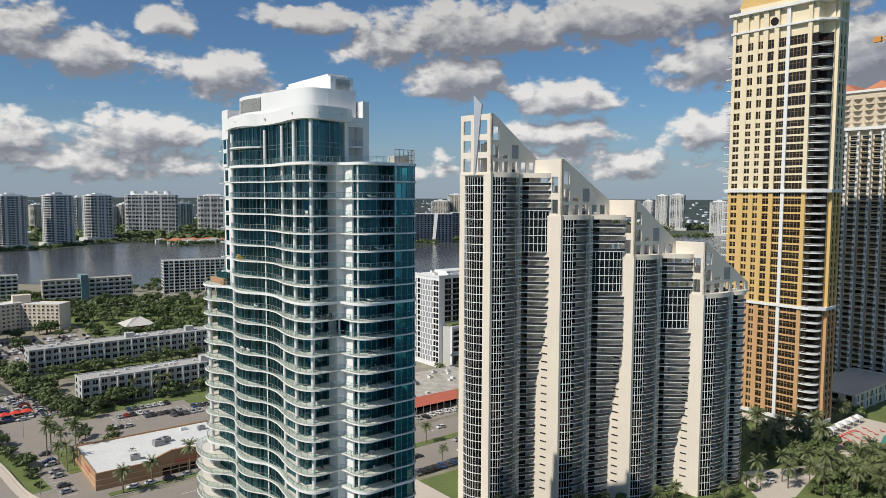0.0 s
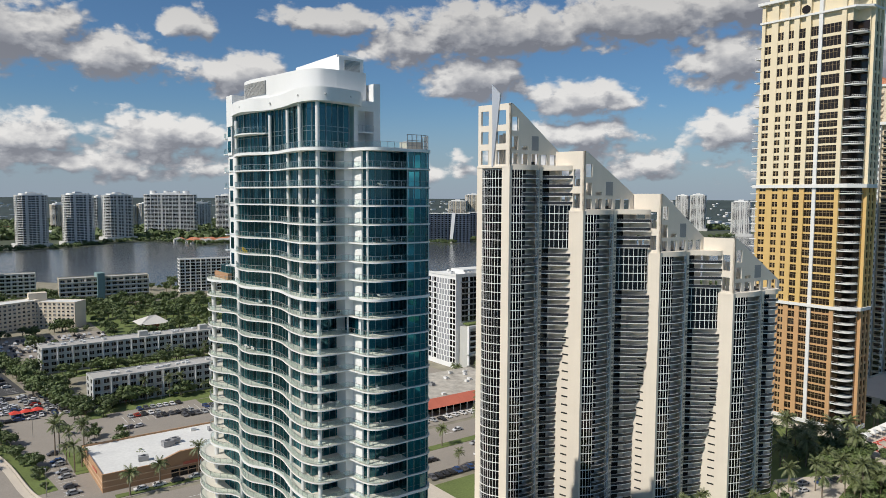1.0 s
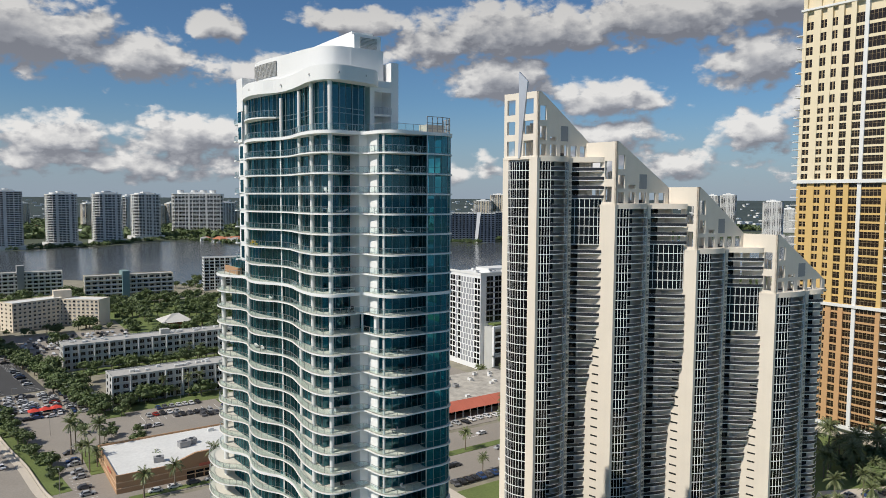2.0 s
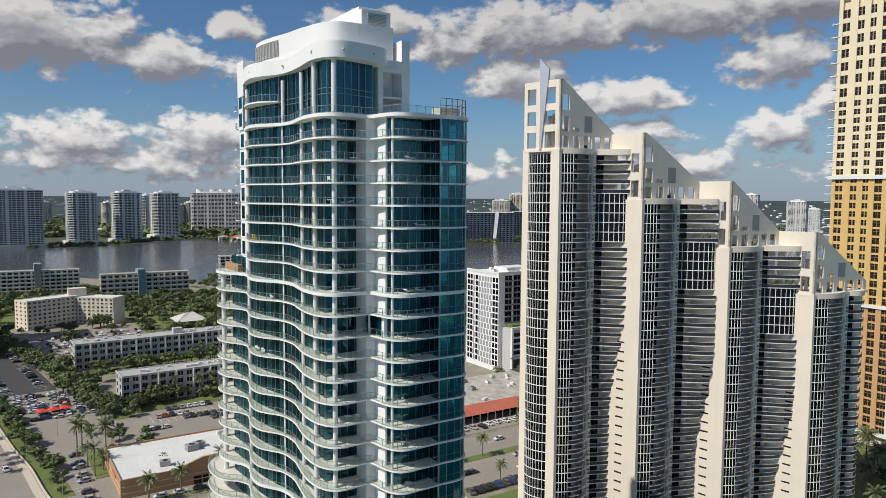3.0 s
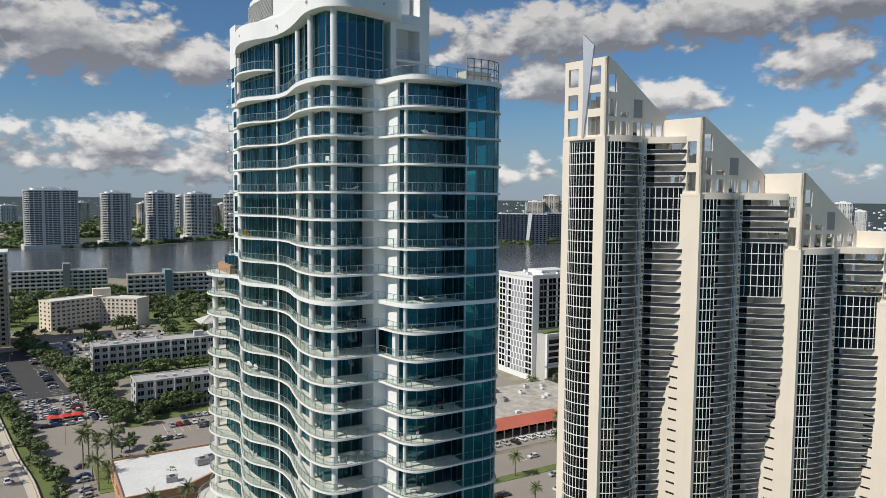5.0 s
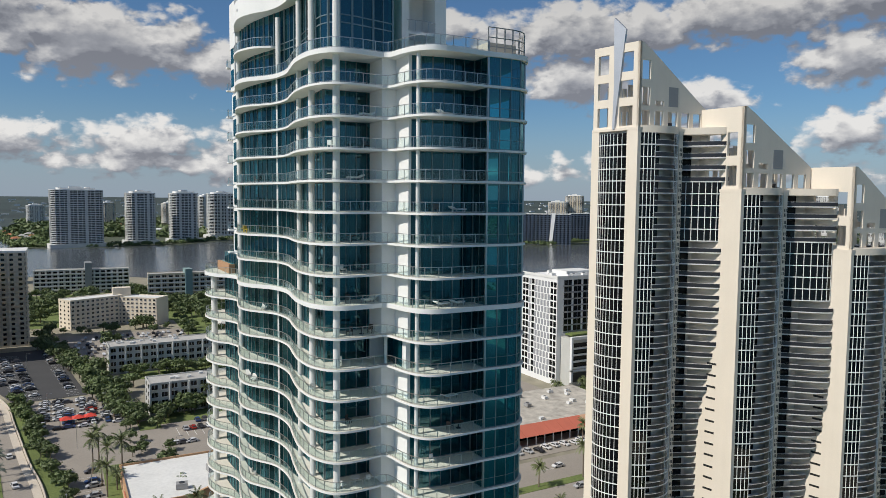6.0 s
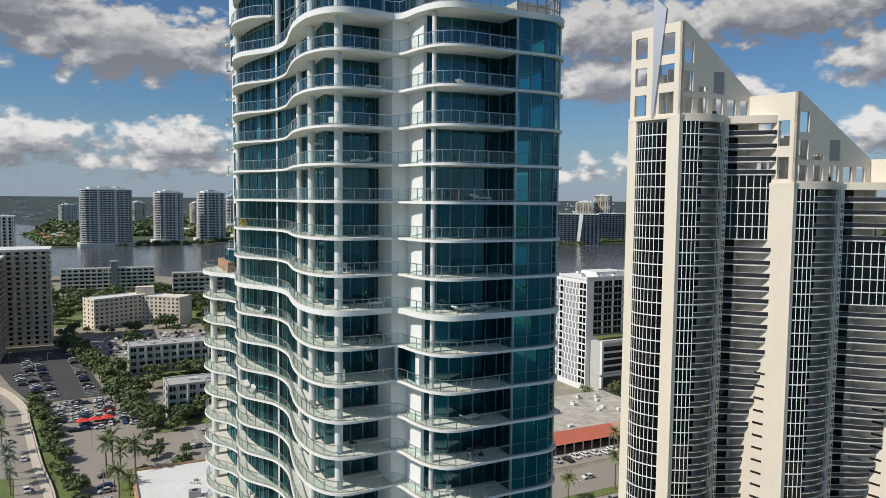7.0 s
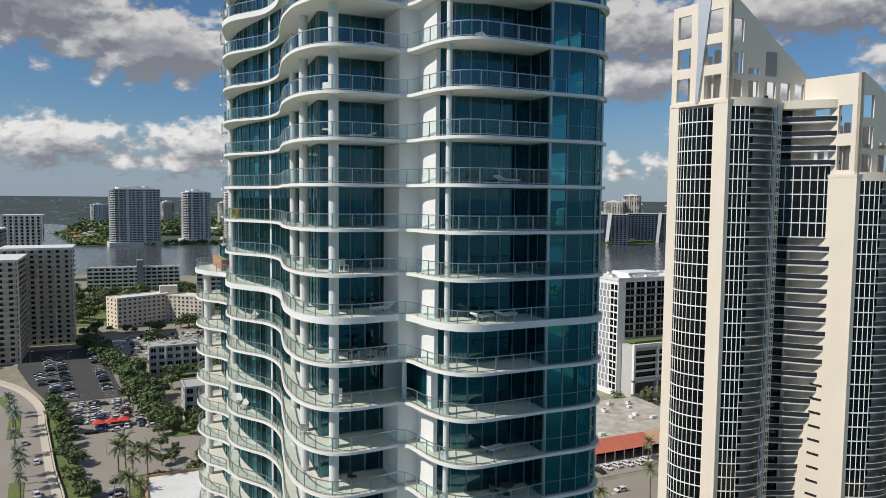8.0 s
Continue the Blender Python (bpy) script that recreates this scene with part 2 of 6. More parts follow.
# ---- mesh tools ----
class Mesh:
    """Collects faces in local coordinates; xf maps them to where they stand."""

    def __init__(self, xf=None):
        self.v, self.f, self.xf = [], [], xf

    def add(self, verts, faces):
        o = len(self.v)
        self.v += [self.xf(p) if self.xf else p for p in verts]
        self.f += [tuple(i + o for i in q) for q in faces]

    def box(self, x0, y0, z0, x1, y1, z1):
        self.add([(x0, y0, z0), (x1, y0, z0), (x1, y1, z0), (x0, y1, z0), (x0, y0, z1), (x1, y0, z1), (x1, y1, z1), (x0, y1, z1)],
                 [(0, 3, 2, 1), (4, 5, 6, 7), (0, 1, 5, 4), (1, 2, 6, 5), (2, 3, 7, 6), (3, 0, 4, 7)])

    def prism(self, poly, z0, z1):
        """Upright prism on a counterclockwise outline."""
        n = len(poly)
        self.add([(x, y, z0) for x, y in poly] + [(x, y, z1) for x, y in poly],
                 [tuple(range(n))[::-1], tuple(range(n, 2 * n))] + [(i, (i + 1) % n, n + (i + 1) % n, n + i) for i in range(n)])

    def beam(self, p, q, w, z0, z1):
        """Upright wall of width w from p to q on plan."""
        d = Vector((q[0] - p[0], q[1] - p[1]))
        if d.length < 1e-6:
            return
        n = Vector((-d.y, d.x)).normalized() * w / 2
        pts = [(p[0] - n.x, p[1] - n.y), (q[0] - n.x, q[1] - n.y), (q[0] + n.x, q[1] + n.y), (p[0] + n.x, p[1] + n.y)]
        self.prism(pts, z0, z1)

    def strip(self, path, w, z0, z1):
        """Wall of width w along a bent path, one mitred band."""
        left, right = offset(path, w / 2), offset(path, -w / 2)
        n = len(path)
        vs = [(x, y, z) for z in (z0, z1) for line in (left, right) for x, y in line]
        fs = []
        for i in range(n - 1):
            a, b, c, d = i, n + i, 2 * n + i, 3 * n + i
            fs += [(a, a + 1, c + 1, c), (b + 1, b, d, d + 1), (c, c + 1, d + 1, d), (a + 1, a, b, b + 1)]
        fs += [(0, 2 * n, 3 * n, n), (n - 1, 2 * n - 1, 4 * n - 1, 3 * n - 1)]
        self.add(vs, fs)

    def sheet(self, path, z0, z1):
        """One pane of glass along a bent path."""
        n = len(path)
        self.add([(x, y, z) for z in (z0, z1) for x, y in path], [(i, i + 1, n + i + 1, n + i) for i in range(n - 1)])

    def tube(self, x, y, z0, z1, r, n=12, r1=None):
        r1 = r if r1 is None else r1
        ring = [(math.cos(2 * math.pi * i / n), math.sin(2 * math.pi * i / n)) for i in range(n)]
        self.add([(x + r * c, y + r * s, z0) for c, s in ring] + [(x + r1 * c, y + r1 * s, z1) for c, s in ring],
                 [tuple(range(n))[::-1], tuple(range(n, 2 * n))] + [(i, (i + 1) % n, n + (i + 1) % n, n + i) for i in range(n)])

    def data(self, name, mat):
        me = bpy.data.meshes.new(name)
        me.from_pydata(self.v, [], self.f)
        me.materials.append(mat)
        me.validate()
        me.update()
        return me


def offset(path, d):
    out = []
    for i, p in enumerate(path):
        a, b = Vector(path[max(i - 1, 0)]), Vector(path[min(i + 1, len(path) - 1)])
        t = b - a
        n = Vector((-t.y, t.x)).normalized() if t.length else Vector((0, 0))
        out.append((p[0] + n.x * d, p[1] + n.y * d))
    return out


def catmull(pts, n):
    out = []
    for i in range(len(pts) - 1):
        p0, p1, p2, p3 = (Vector(pts[min(max(j, 0), len(pts) - 1)]) for j in (i - 1, i, i + 1, i + 2))
        for s in range(n):
            t = s / n
            q = 0.5 * (2 * p1 + (p2 - p0) * t + (2 * p0 - 5 * p1 + 4 * p2 - p3) * t * t + (3 * p1 - p0 - 3 * p2 + p3) * t ** 3)
            out.append((q.x, q.y))
    return out + [tuple(pts[-1])]


def walk_path(path, step):
    """Points evenly spaced along a path."""
    out = [tuple(path[0])]
    total = sum((Vector(b) - Vector(a)).length for a, b in zip(path, path[1:]))
    n = max(1, round(total / step))
    want, done = total / n, 0.0
    target = want
    for a, b in zip(path, path[1:]):
        d = (Vector(b) - Vector(a)).length
        while d > 0 and target <= done + d + 1e-6 and len(out) < n:
            q = Vector(a).lerp(Vector(b), (target - done) / d)
            out.append((q.x, q.y))
            target += want
        done += d
    out.append(tuple(path[-1]))
    return out


def part(name, mesh, mat, parent, label="", at=None):
    """Links a mesh (a Mesh or finished mesh data) as one object under a thing or a part."""
    ob = new(name, mesh.data(name, mat) if isinstance(mesh, Mesh) else mesh)
    ob.parent = parent
    if at:
        ob.location = at
    if label:
        ob["label"] = label
    return ob


def thing(name, label, category, group="", at=(0, 0, 0), yaw=0.0):
    ob = new(name)
    ob.matrix_world = pose(*at, 0, 0, yaw)
    return tagged(ob, label, category, group)


def slab_thing(name, poly, z0, z1, mat, label, category, kind="structure"):
    m = Mesh()
    m.prism(poly, z0, z1)
    return tagged(new(name, m.data(name, mat)), label, category, kind=kind)


def rect(x0, y0, x1, y1):
    return [(x0, y0), (x1, y0), (x1, y1), (x0, y1)]


# ---- setting: ground, water, roads ----
def water_material():
    m = material("lagoon_water", (0.075, 0.082, 0.086), 0.16, vary=0.15, scale=0.02, fine=0.05)
    nt = m.node_tree
    tc, no, bp = nt.nodes.new("ShaderNodeTexCoord"), nt.nodes.new("ShaderNodeTexNoise"), nt.nodes.new("ShaderNodeBump")
    no.inputs["Scale"].default_value, no.inputs["Detail"].default_value = 0.25, 6
    nt.links.new(tc.outputs["Object"], no.inputs["Vector"])
    bp.inputs["Strength"].default_value, bp.inputs["Distance"].default_value = 0.5, 0.6
    nt.links.new(no.outputs["Fac"], bp.inputs["Height"])
    nt.links.new(bp.outputs[0], nt.nodes["Principled BSDF"].inputs["Normal"])
    return m


WATER = water_material()
OCEAN = material("ocean_water", (0.012, 0.1, 0.1), 0.12, vary=0.25, scale=0.01, fine=0.04)
LAND = material("town_ground", (0.26, 0.24, 0.18), 0.95, vary=0.35, scale=0.06, fine=0.15)
# dark wood green shifted towards blue, distance haze put into the colour
HAZY_WOODS = material("haze_tinted_far_woods", (0.034, 0.052, 0.05), 0.9, vary=0.5, scale=0.02, fine=0.08)


def make_ground():
    """One sheet to the horizon; beyond 3.4 km it swells gently like far woodland. Past 2.3 km the wood colour carries a
    bluish tint for distance haze.
    """
    m = Mesh()
    radii = [0, 60, 150, 300, 500, 800, 1200, 1700, 2300, 2900, 3400, 3800, 4200, 4500, 4750, 4950]
    n = 96
    vs = [(0, 0, 0)]
    for r in radii[1:]:
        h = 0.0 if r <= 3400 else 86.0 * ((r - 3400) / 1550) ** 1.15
        vs += [(r * math.sin(2 * math.pi * i / n), r * math.cos(2 * math.pi * i / n), h) for i in range(n)]
    fs = [(0, 1 + (i + 1) % n, 1 + i) for i in range(n)]
    for k in range(len(radii) - 2):
        a, b = 1 + k * n, 1 + (k + 1) * n
        fs += [(a + i, a + (i + 1) % n, b + (i + 1) % n, b + i) for i in range(n)]
    m.add(vs, fs)
    me = m.data("ground", LAND)
    me.materials.append(HAZY_WOODS)
    me.materials.append(OCEAN)
    me.materials.append(material("suburb_green", (0.07, 0.085, 0.05), 0.95, vary=0.4, scale=0.05, fine=0.12))
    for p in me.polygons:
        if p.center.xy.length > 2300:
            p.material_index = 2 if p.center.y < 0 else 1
        elif p.center.xy.length > 1150 and p.center.y > 0:
            p.material_index = 3
    tagged(new("ground", me), "flat sandy coastal town ground running into dark far woods tinted haze blue", "ground", kind="structure")


make_ground()
slab_thing("water", [(-1600, 1150), (-500, 1010), (30, 960), (97, 930), (217, 800), (420, 735), (640, 560), (1000, 430), (1900, 330), (3200, 380),
                     (3300, 900), (1810, 1030), (1640, 985), (1121, 1240), (1020, 1230), (918, 1178), (760, 1300), (640, 1400), (548, 1428), (470, 1400), (440, 1560), (400, 1600),
                     (235, 1470), (150, 1437), (60, 1428), (-15, 1482), (-70, 1780), (-110, 1960), (-60, 2350), (-150, 2600), (-700, 2700), (-420, 2250), (-230, 1900), (-150, 1500), (-120, 1330), (-700, 1350), (-1600, 1500)],
           -1.0, 0.12, WATER, "dark rippled lagoon water between the town and far shore", "water")
slab_thing("ocean", rect(-3300, -3300, 3300, 36), -1.0, 0.1, OCEAN, "shallow turquoise ocean water", "water")
slab_thing("beach", rect(-900, 36, 1200, 70), -0.6, 0.3, material("beach_sand", (0.55, 0.47, 0.36), 0.95, vary=0.15, scale=0.2, fine=0.8), "pale raked beach sand", "beach")
# east strip between the towers and the avenue
slab_thing("lawn", rect(-80, 70, 420, 195), -0.5, 0.1, GRASS, "green clipped lawn round the towers", "lawn")
slab_thing("road", rect(-400, 204, 900, 222), -0.5, 0.16, PALEASPHALT, "wide worn grey avenue", "road")
slab_thing("road", rect(-400, 226, 900, 243), -0.5, 0.16, PALEASPHALT, "wide worn grey avenue", "road")
slab_thing("pavement", rect(-400, 222, 900, 226), -0.5, 0.3, GRASS, "planted kerbed median strip of the avenue", "median")
slab_thing("pavement", rect(95, 150, 143, 203), -0.5, 0.14, PAVING, "pale paved forecourt between the towers", "forecourt")
slab_thing("pavement", [(222, 112), (235, 107), (262, 112), (293, 104), (294, 108), (263, 119), (242, 129), (234, 126)], -0.5, 0.14, PAVING, "pale paved beach access lane", "forecourt")
slab_thing("parking_lot", rect(28, 246, 240, 352), -0.5, 0.14, PALEASPHALT, "pale worn car park round the store", "parking lot")
slab_thing("parking_lot", rect(24, 352, 64, 403), -0.5, 0.13, PALEASPHALT, "worn car park packed with cars", "parking lot")
slab_thing("parking_lot", [(17, 404), (46, 406), (32, 524), (-8, 524), (-4, 482), (6, 440)], -0.5, 0.12, ASPHALT, "fresh dark asphalt car park with white bays", "parking lot")


# ---- the glass tower ----
PITCH = 3.2
LEVELS = list(range(0, 33))


def level(k):
    """Underside of slab k, counted down from the roof deck."""
    return 105.8 - PITCH * k


EDGE_SOUTH = [(80.3, 112.5), (79.5, 109.4), (77.7, 108.0), (73.9, 108.0), (70.8, 107.9), (68.5, 107.9), (67.2, 108.4), (66.3, 109.6), (65.8, 111.4), (65.5, 113.5), (64.9, 114.1)]
EDGE_FRONT = [(64.9, 114.1), (62.4, 113.8), (60.3, 114.0), (59.0, 115.1), (58.2, 117.1), (58.0, 119.4), (58.1, 121.9), (58.6, 125.2), (59.1, 128.2), (59.1, 130.8), (58.6, 133.2), (57.4, 135.2), (56.4, 137.0), (56.0, 139.2), (56.2, 141.6), (56.8, 144.4)]
EDGE_UPPER_END = [(57.2, 146.0), (57.9, 147.0)]
EDGE_SIDE = [(57.1, 146.2), (56.5, 148.4), (55.3, 150.2), (54.6, 152.2), (54.4, 154.6), (55.2, 157.2), (57.6, 158.8), (62.0, 159.2)]
EDGE_WIDE = [(57.0, 146.2), (56.0, 148.4), (54.4, 149.9), (53.2, 152.2), (52.8, 156.0), (53.8, 160.4), (57.0, 163.2), (62.0, 163.8)]
# unseen back; the upper outline is cut in to trim its cast shadow
BACK_UPPER = [(57.9, 150.5), (66.0, 150.5), (74.0, 141.0), (81.0, 128.0), (81.0, 116.0)]
BACK_SIDE = [(81.0, 159.2), (81.0, 116.0)]
BACK_WIDE = [(81.0, 163.8), (81.0, 116.0)]
curve = lambda pts: catmull(pts, 5)
SOUTH, FRONT = curve(EDGE_SOUTH), curve(EDGE_FRONT)
UPPER = SOUTH[:-1] + curve(EDGE_FRONT + EDGE_UPPER_END)
SIDE = SOUTH[:-1] + curve(EDGE_FRONT + EDGE_SIDE)
WIDE = SOUTH[:-1] + curve(EDGE_FRONT + EDGE_WIDE)

# glass line behind the balconies
GLASS_FLUSH = curve([(80.0, 113.0), (79.2, 109.7), (77.6, 108.3), (73.95, 108.3)])
GLASS_SOUTH = [(73.8, 110.9), (70.2, 110.9), (66.75, 111.6)]
GLASS_RETURN = [(73.88, 108.4), (73.85, 110.85)]
GLASS_NOTCH = [(65.9, 117.8), (62.9, 117.9), (60.0, 117.9)]
GLASS_FRONT = curve([(59.95, 118.1), (60.2, 123.0), (60.0, 128.5), (59.3, 133.0), (58.3, 137.5), (57.7, 141.5), (57.7, 145.6)])
GLASS_SIDE = curve([(57.8, 147.2), (57.6, 150.0), (57.4, 153.0), (57.6, 155.6), (60.0, 157.4)])


def tower_kind(k):
    return "upper" if k < 8 else "side" if k < 20 else "wide"


def make_glass_tower():
    t = thing("glass_tower", "curving residential tower of teal glass and white wavy balconies", "apartment tower")
    outlines = {"upper": (UPPER, BACK_UPPER), "side": (SIDE, BACK_SIDE), "wide": (WIDE, BACK_WIDE)}
    slabs, rails, panes, walls = {}, {}, {}, {}
    for key, (edge, back) in outlines.items():
        for thick in (0.22, 0.48, 0.5):
            m = Mesh()
            poly = (edge + back)[::-1]
            m.prism(poly, -(thick - 0.25) / 2, 0.25 + (thick - 0.25) / 2)
            me = m.data("slab", WHITE)
            me.materials.append(CONCRETE)
            for p in me.polygons:
                if p.normal.z > 0.9:
                    p.material_index = 1
            slabs[key, thick] = me
        start = min(range(len(edge)), key=lambda i: (Vector(edge[i]) - Vector((73.9, 108.0))).length)
        line = offset(edge[start:], -0.14)
        line = walk_path(line, 0.35)
        frame_, pane = Mesh(), Mesh()
        frame_.strip(line, 0.07, 1.0, 1.06)
        frame_.strip(line, 0.04, 0.07, 0.11)
        stops = line[::4]
        for p in stops:
            frame_.box(p[0] - 0.03, p[1] - 0.03, 0.0, p[0] + 0.03, p[1] + 0.03, 1.02)
        pane_list = []
        pane.sheet(line, 0.13, 0.97)
        for i in range(0, len(line) - 1, 4):
            one = Mesh()
            seg = line[i:i + 5]
            if len(seg) > 1:
                one.sheet(seg, 0.13, 0.97)
                pane_list.append(one.data("glass_pane", RAILGLASS))
        rails[key] = frame_.data("railing", RAILMETAL), pane.data("balustrade_glass", RAILGLASS), pane_list
    # window walls: one pane list, one strip a run and one set of mullions for each outline
    run_strips, pane_lists = {}, {}
    for key in outlines:
        runs = [GLASS_FLUSH, GLASS_RETURN, GLASS_SOUTH, GLASS_NOTCH, GLASS_FRONT] + ([GLASS_SIDE] if key != "upper" else [])
        f = Mesh()
        spots, strips, pieces = [], [], []
        for run in runs:
            pts = walk_path(run, 1.25)
            whole = Mesh()
            for a, b in zip(pts, pts[1:]):
                whole.sheet([a, b], 0.0, PITCH - 0.25)
            strips.append(whole.data("window_wall", TEALGLASS))
            for a, b in zip(pts, pts[1:]):
                one = Mesh()
                one.sheet([a, b], 0.0, PITCH - 0.25)
                pieces.append(one.data("window_pane", TEALGLASS))
                spots.append((a, b))
            for i, p in enumerate(pts):
                s = 0.035 if i % 2 else 0.06
                f.box(p[0] - s, p[1] - s, 0.0, p[0] + s, p[1] + s, PITCH - 0.25)
            f.strip(pts, 0.1, 0.0, 0.07)
            f.strip(pts, 0.1, PITCH - 0.31, PITCH - 0.25)
        f.strip(walk_path(GLASS_FLUSH, 1.25), 0.07, 0.95, 1.0)
        run_strips[key], pane_lists[key] = strips, pieces
        panes[key] = f.data("mullions", material("mullion_metal", (0.2, 0.26, 0.27), 0.4, 0.5))
        walls[key] = spots
    random.seed(5)
    curtains = {}
    for key in outlines:
        for v in range(4):
            m = Mesh()
            for a, b in walls[key]:
                if random.random() < 0.5:
                    d = (Vector(b) - Vector(a))
                    n = Vector((-d.y, d.x)).normalized() * -0.35
                    cut = random.uniform(0.35, 1.0)
                    p, q = Vector(a) + n, Vector(a) + n + d * cut
                    wavy = [(p.lerp(q, i / 8) + n * (0.12 if i % 2 else -0.12)) for i in range(9)]
                    m.strip([(w.x, w.y) for w in wavy], 0.01, 0.05, PITCH - 0.3)
            curtains[key, v] = m.data("curtain", CURTAIN)
    core = Mesh()
    core.prism([(63.6, 121.5), (69.5, 121.5), (69.5, 114.8), (78.0, 114.8), (78.0, 130.0), (70.0, 143.0), (65.0, 149.0), (61.0, 149.0), (62.6, 134.0)], 0, 105.6)
    part("core_wall", core, INTERIOR, t, "dim interior walls behind the glass")
    for k in LEVELS:
        key, z = tower_kind(k), level(k)
        thick = 0.48 if k in (8, 19) else 0.5 if k == 0 else 0.22
        s = part("slab", slabs[key, thick], None, t, at=(0, 0, z))
        if k > 0:
            r = part("railing", rails[key][0], None, s, "brushed metal balcony railing", at=(0, 0, 0.25))
            if 4 <= k <= 8:
                for me in rails[key][2]:
                    part("glass_pane", me, None, r)
            else:
                part("balustrade_glass", rails[key][1], None, r, "clear glass balustrade")
        if k < 32:
            below = tower_kind(k + 1)
            wkey = below
            w = part("mullions", panes[wkey], None, t, "slim grey window mullions", at=(0, 0, level(k + 1) + 0.25))
            near = 3 <= k <= 7
            for me in (pane_lists if near else run_strips)[wkey]:
                part("window_pane" if near else "window_wall", me, None, w, "" if near else "teal tinted floor-to-ceiling glass")
            part("curtain", curtains[wkey, random.randrange(4)], None, w, "pale sheer curtains")["kind"] = "stuff"
    mesh_grey = material("pale_louvre_metal", (0.42, 0.42, 0.41), 0.6)
    # white notch walls, one pair a storey
    m = Mesh()
    m.box(65.05, 114.6, 0, 66.9, 118.2, PITCH - 0.25)
    notch = [m.data("notch_wall", WHITE)]
    m = Mesh()
    m.box(66.6, 111.5, 0, 66.9, 114.6, PITCH - 0.25)
    notch.append(m.data("notch_wall", WHITE))
    m = Mesh()
    m.box(65.05, 117.7, 0, 66.9, 118.2, PITCH - 0.25)
    open_notch = [m.data("notch_wall", WHITE)]
    m = Mesh()
    m.box(66.4, 111.5, 0, 66.9, 112.3, PITCH - 0.25)
    open_notch.append(m.data("notch_wall", WHITE))
    m = Mesh()
    m.tube(65.6, 114.7, 0, PITCH - 0.25, 0.18, 8)
    part("notch_column", m, WHITE, t, "slim round white column", at=(0, 0, level(10) + 0.25))
    m = Mesh()
    m.box(57.75, 146.6, 0, 60.0, 150.5, PITCH - 0.25)
    end_wall = m.data("end_wall", WHITE)
    m = Mesh()
    m.prism(rect(57.1, 150.3, 62.0, 151.4), 0, 0.2)
    ledge = m.data("end_balcony", WHITE)
    end_line = [(62.0, 151.3), (57.2, 151.3), (57.2, 150.4)]
    m = Mesh()
    m.strip(walk_path(end_line, 0.9), 0.05, 1.15, 1.2)
    for p in walk_path(end_line, 0.9):
        m.box(p[0] - 0.025, p[1] - 0.025, 0.2, p[0] + 0.025, p[1] + 0.025, 1.18)
    end_rail = m.data("railing", RAILMETAL)
    m = Mesh()
    m.sheet(end_line, 0.28, 1.12)
    end_pane = m.data("balustrade_glass", RAILGLASS)
    m = Mesh()
    m.box(57.68, 148.0, 0.3, 57.74, 149.6, PITCH - 0.6)
    end_window = m.data("end_window", TEALGLASS)
    m = Mesh()
    m.sheet([(65.6, 114.9), (66.4, 114.9), (66.4, 112.4)], 0, PITCH - 0.25)
    m.sheet([(66.5, 114.9), (66.7, 117.8)], 0, PITCH - 0.25)
    # pale sheets added behind the notch glass to brighten its dark inside
    fill_drape = Mesh()
    fill_drape.box(66.6, 112.5, 0.05, 66.64, 114.8, PITCH - 0.3)
    fill_drape.box(66.9, 114.9, 0.05, 66.94, 117.6, PITCH - 0.3)
    part("curtain", fill_drape, CURTAIN, t, "pale drawn curtain added to lighten the dark notch", at=(0, 0, level(10) + 0.25))
    part("notch_glass", m, TEALGLASS, t, "teal glass corner in the notch", at=(0, 0, level(10) + 0.25))
    for k in range(1, 32):
        z = level(k) + 0.25
        for wall in open_notch if k == 10 else notch:
            part("notch_wall", wall, None, t, "smooth white wall", at=(0, 0, z))
        if k <= 8:
            part("end_wall", end_wall, None, t, "smooth white end wall", at=(0, 0, z))
            b = part("end_balcony", ledge, None, t, "small white end balcony", at=(0, 0, z - 0.25))
            part("railing", end_rail, None, b, "slim metal railing")
            part("balustrade_glass", end_pane, None, b)
            part("end_window", end_window, None, t, "narrow teal end window", at=(0, 0, z))
    for z in (106.3, 109.5):
        b = part("end_balcony", ledge, None, t, "small white end balcony", at=(0, 0, z))
        part("railing", end_rail, None, b, "slim metal railing")
        part("balustrade_glass", end_pane, None, b)
        part("end_window", end_window, None, t, "narrow teal end window", at=(-0.14, 0.4, z + 0.2))
    # round columns, the full height under the roof
    for x, y, r, top in ((60.35, 115.3, 0.36, 113.9), (59.9, 126.2, 0.3, 113.4), (59.3, 119.9, 0.34, 113.9), (59.5, 133.1, 0.3, 113.0), (57.4, 144.9, 0.32, 112.8), (55.9, 155.6, 0.45, 79.8), (66.85, 109.9, 0.2, 105.6)):
        m = Mesh()
        m.tube(x, y, 0, top, r, 16)
        part("column", m, OFFWHITE, t, "round white concrete column")
    for x, y in ((73.9, 108.35), (79.3, 109.7)):
        m = Mesh()
        m.box(x - 0.1, y - 0.1, 0, x + 0.1, y + 0.1, 105.8)
        part("mullion_post", m, RAILMETAL, t)
    # crown: two tall glazed storeys, wavy white parapet, drums and lift house
    top = 106.05
    g, f = Mesh(), Mesh()
    crown_glass = curve([(67.5, 117.4), (64.0, 116.6), (61.2, 116.2), (60.0, 117.2), (59.7, 119.5), (60.2, 123.0), (60.6, 128.5), (60.0, 133.0), (58.9, 137.5), (58.2, 141.5), (58.0, 146.4)])
    pts = walk_path(crown_glass, 1.3)
    for a, b in zip(pts, pts[1:]):
        g.sheet([a, b], top, 113.9)
    for i, p in enumerate(pts):
        s = 0.05 if i % 2 else 0.11
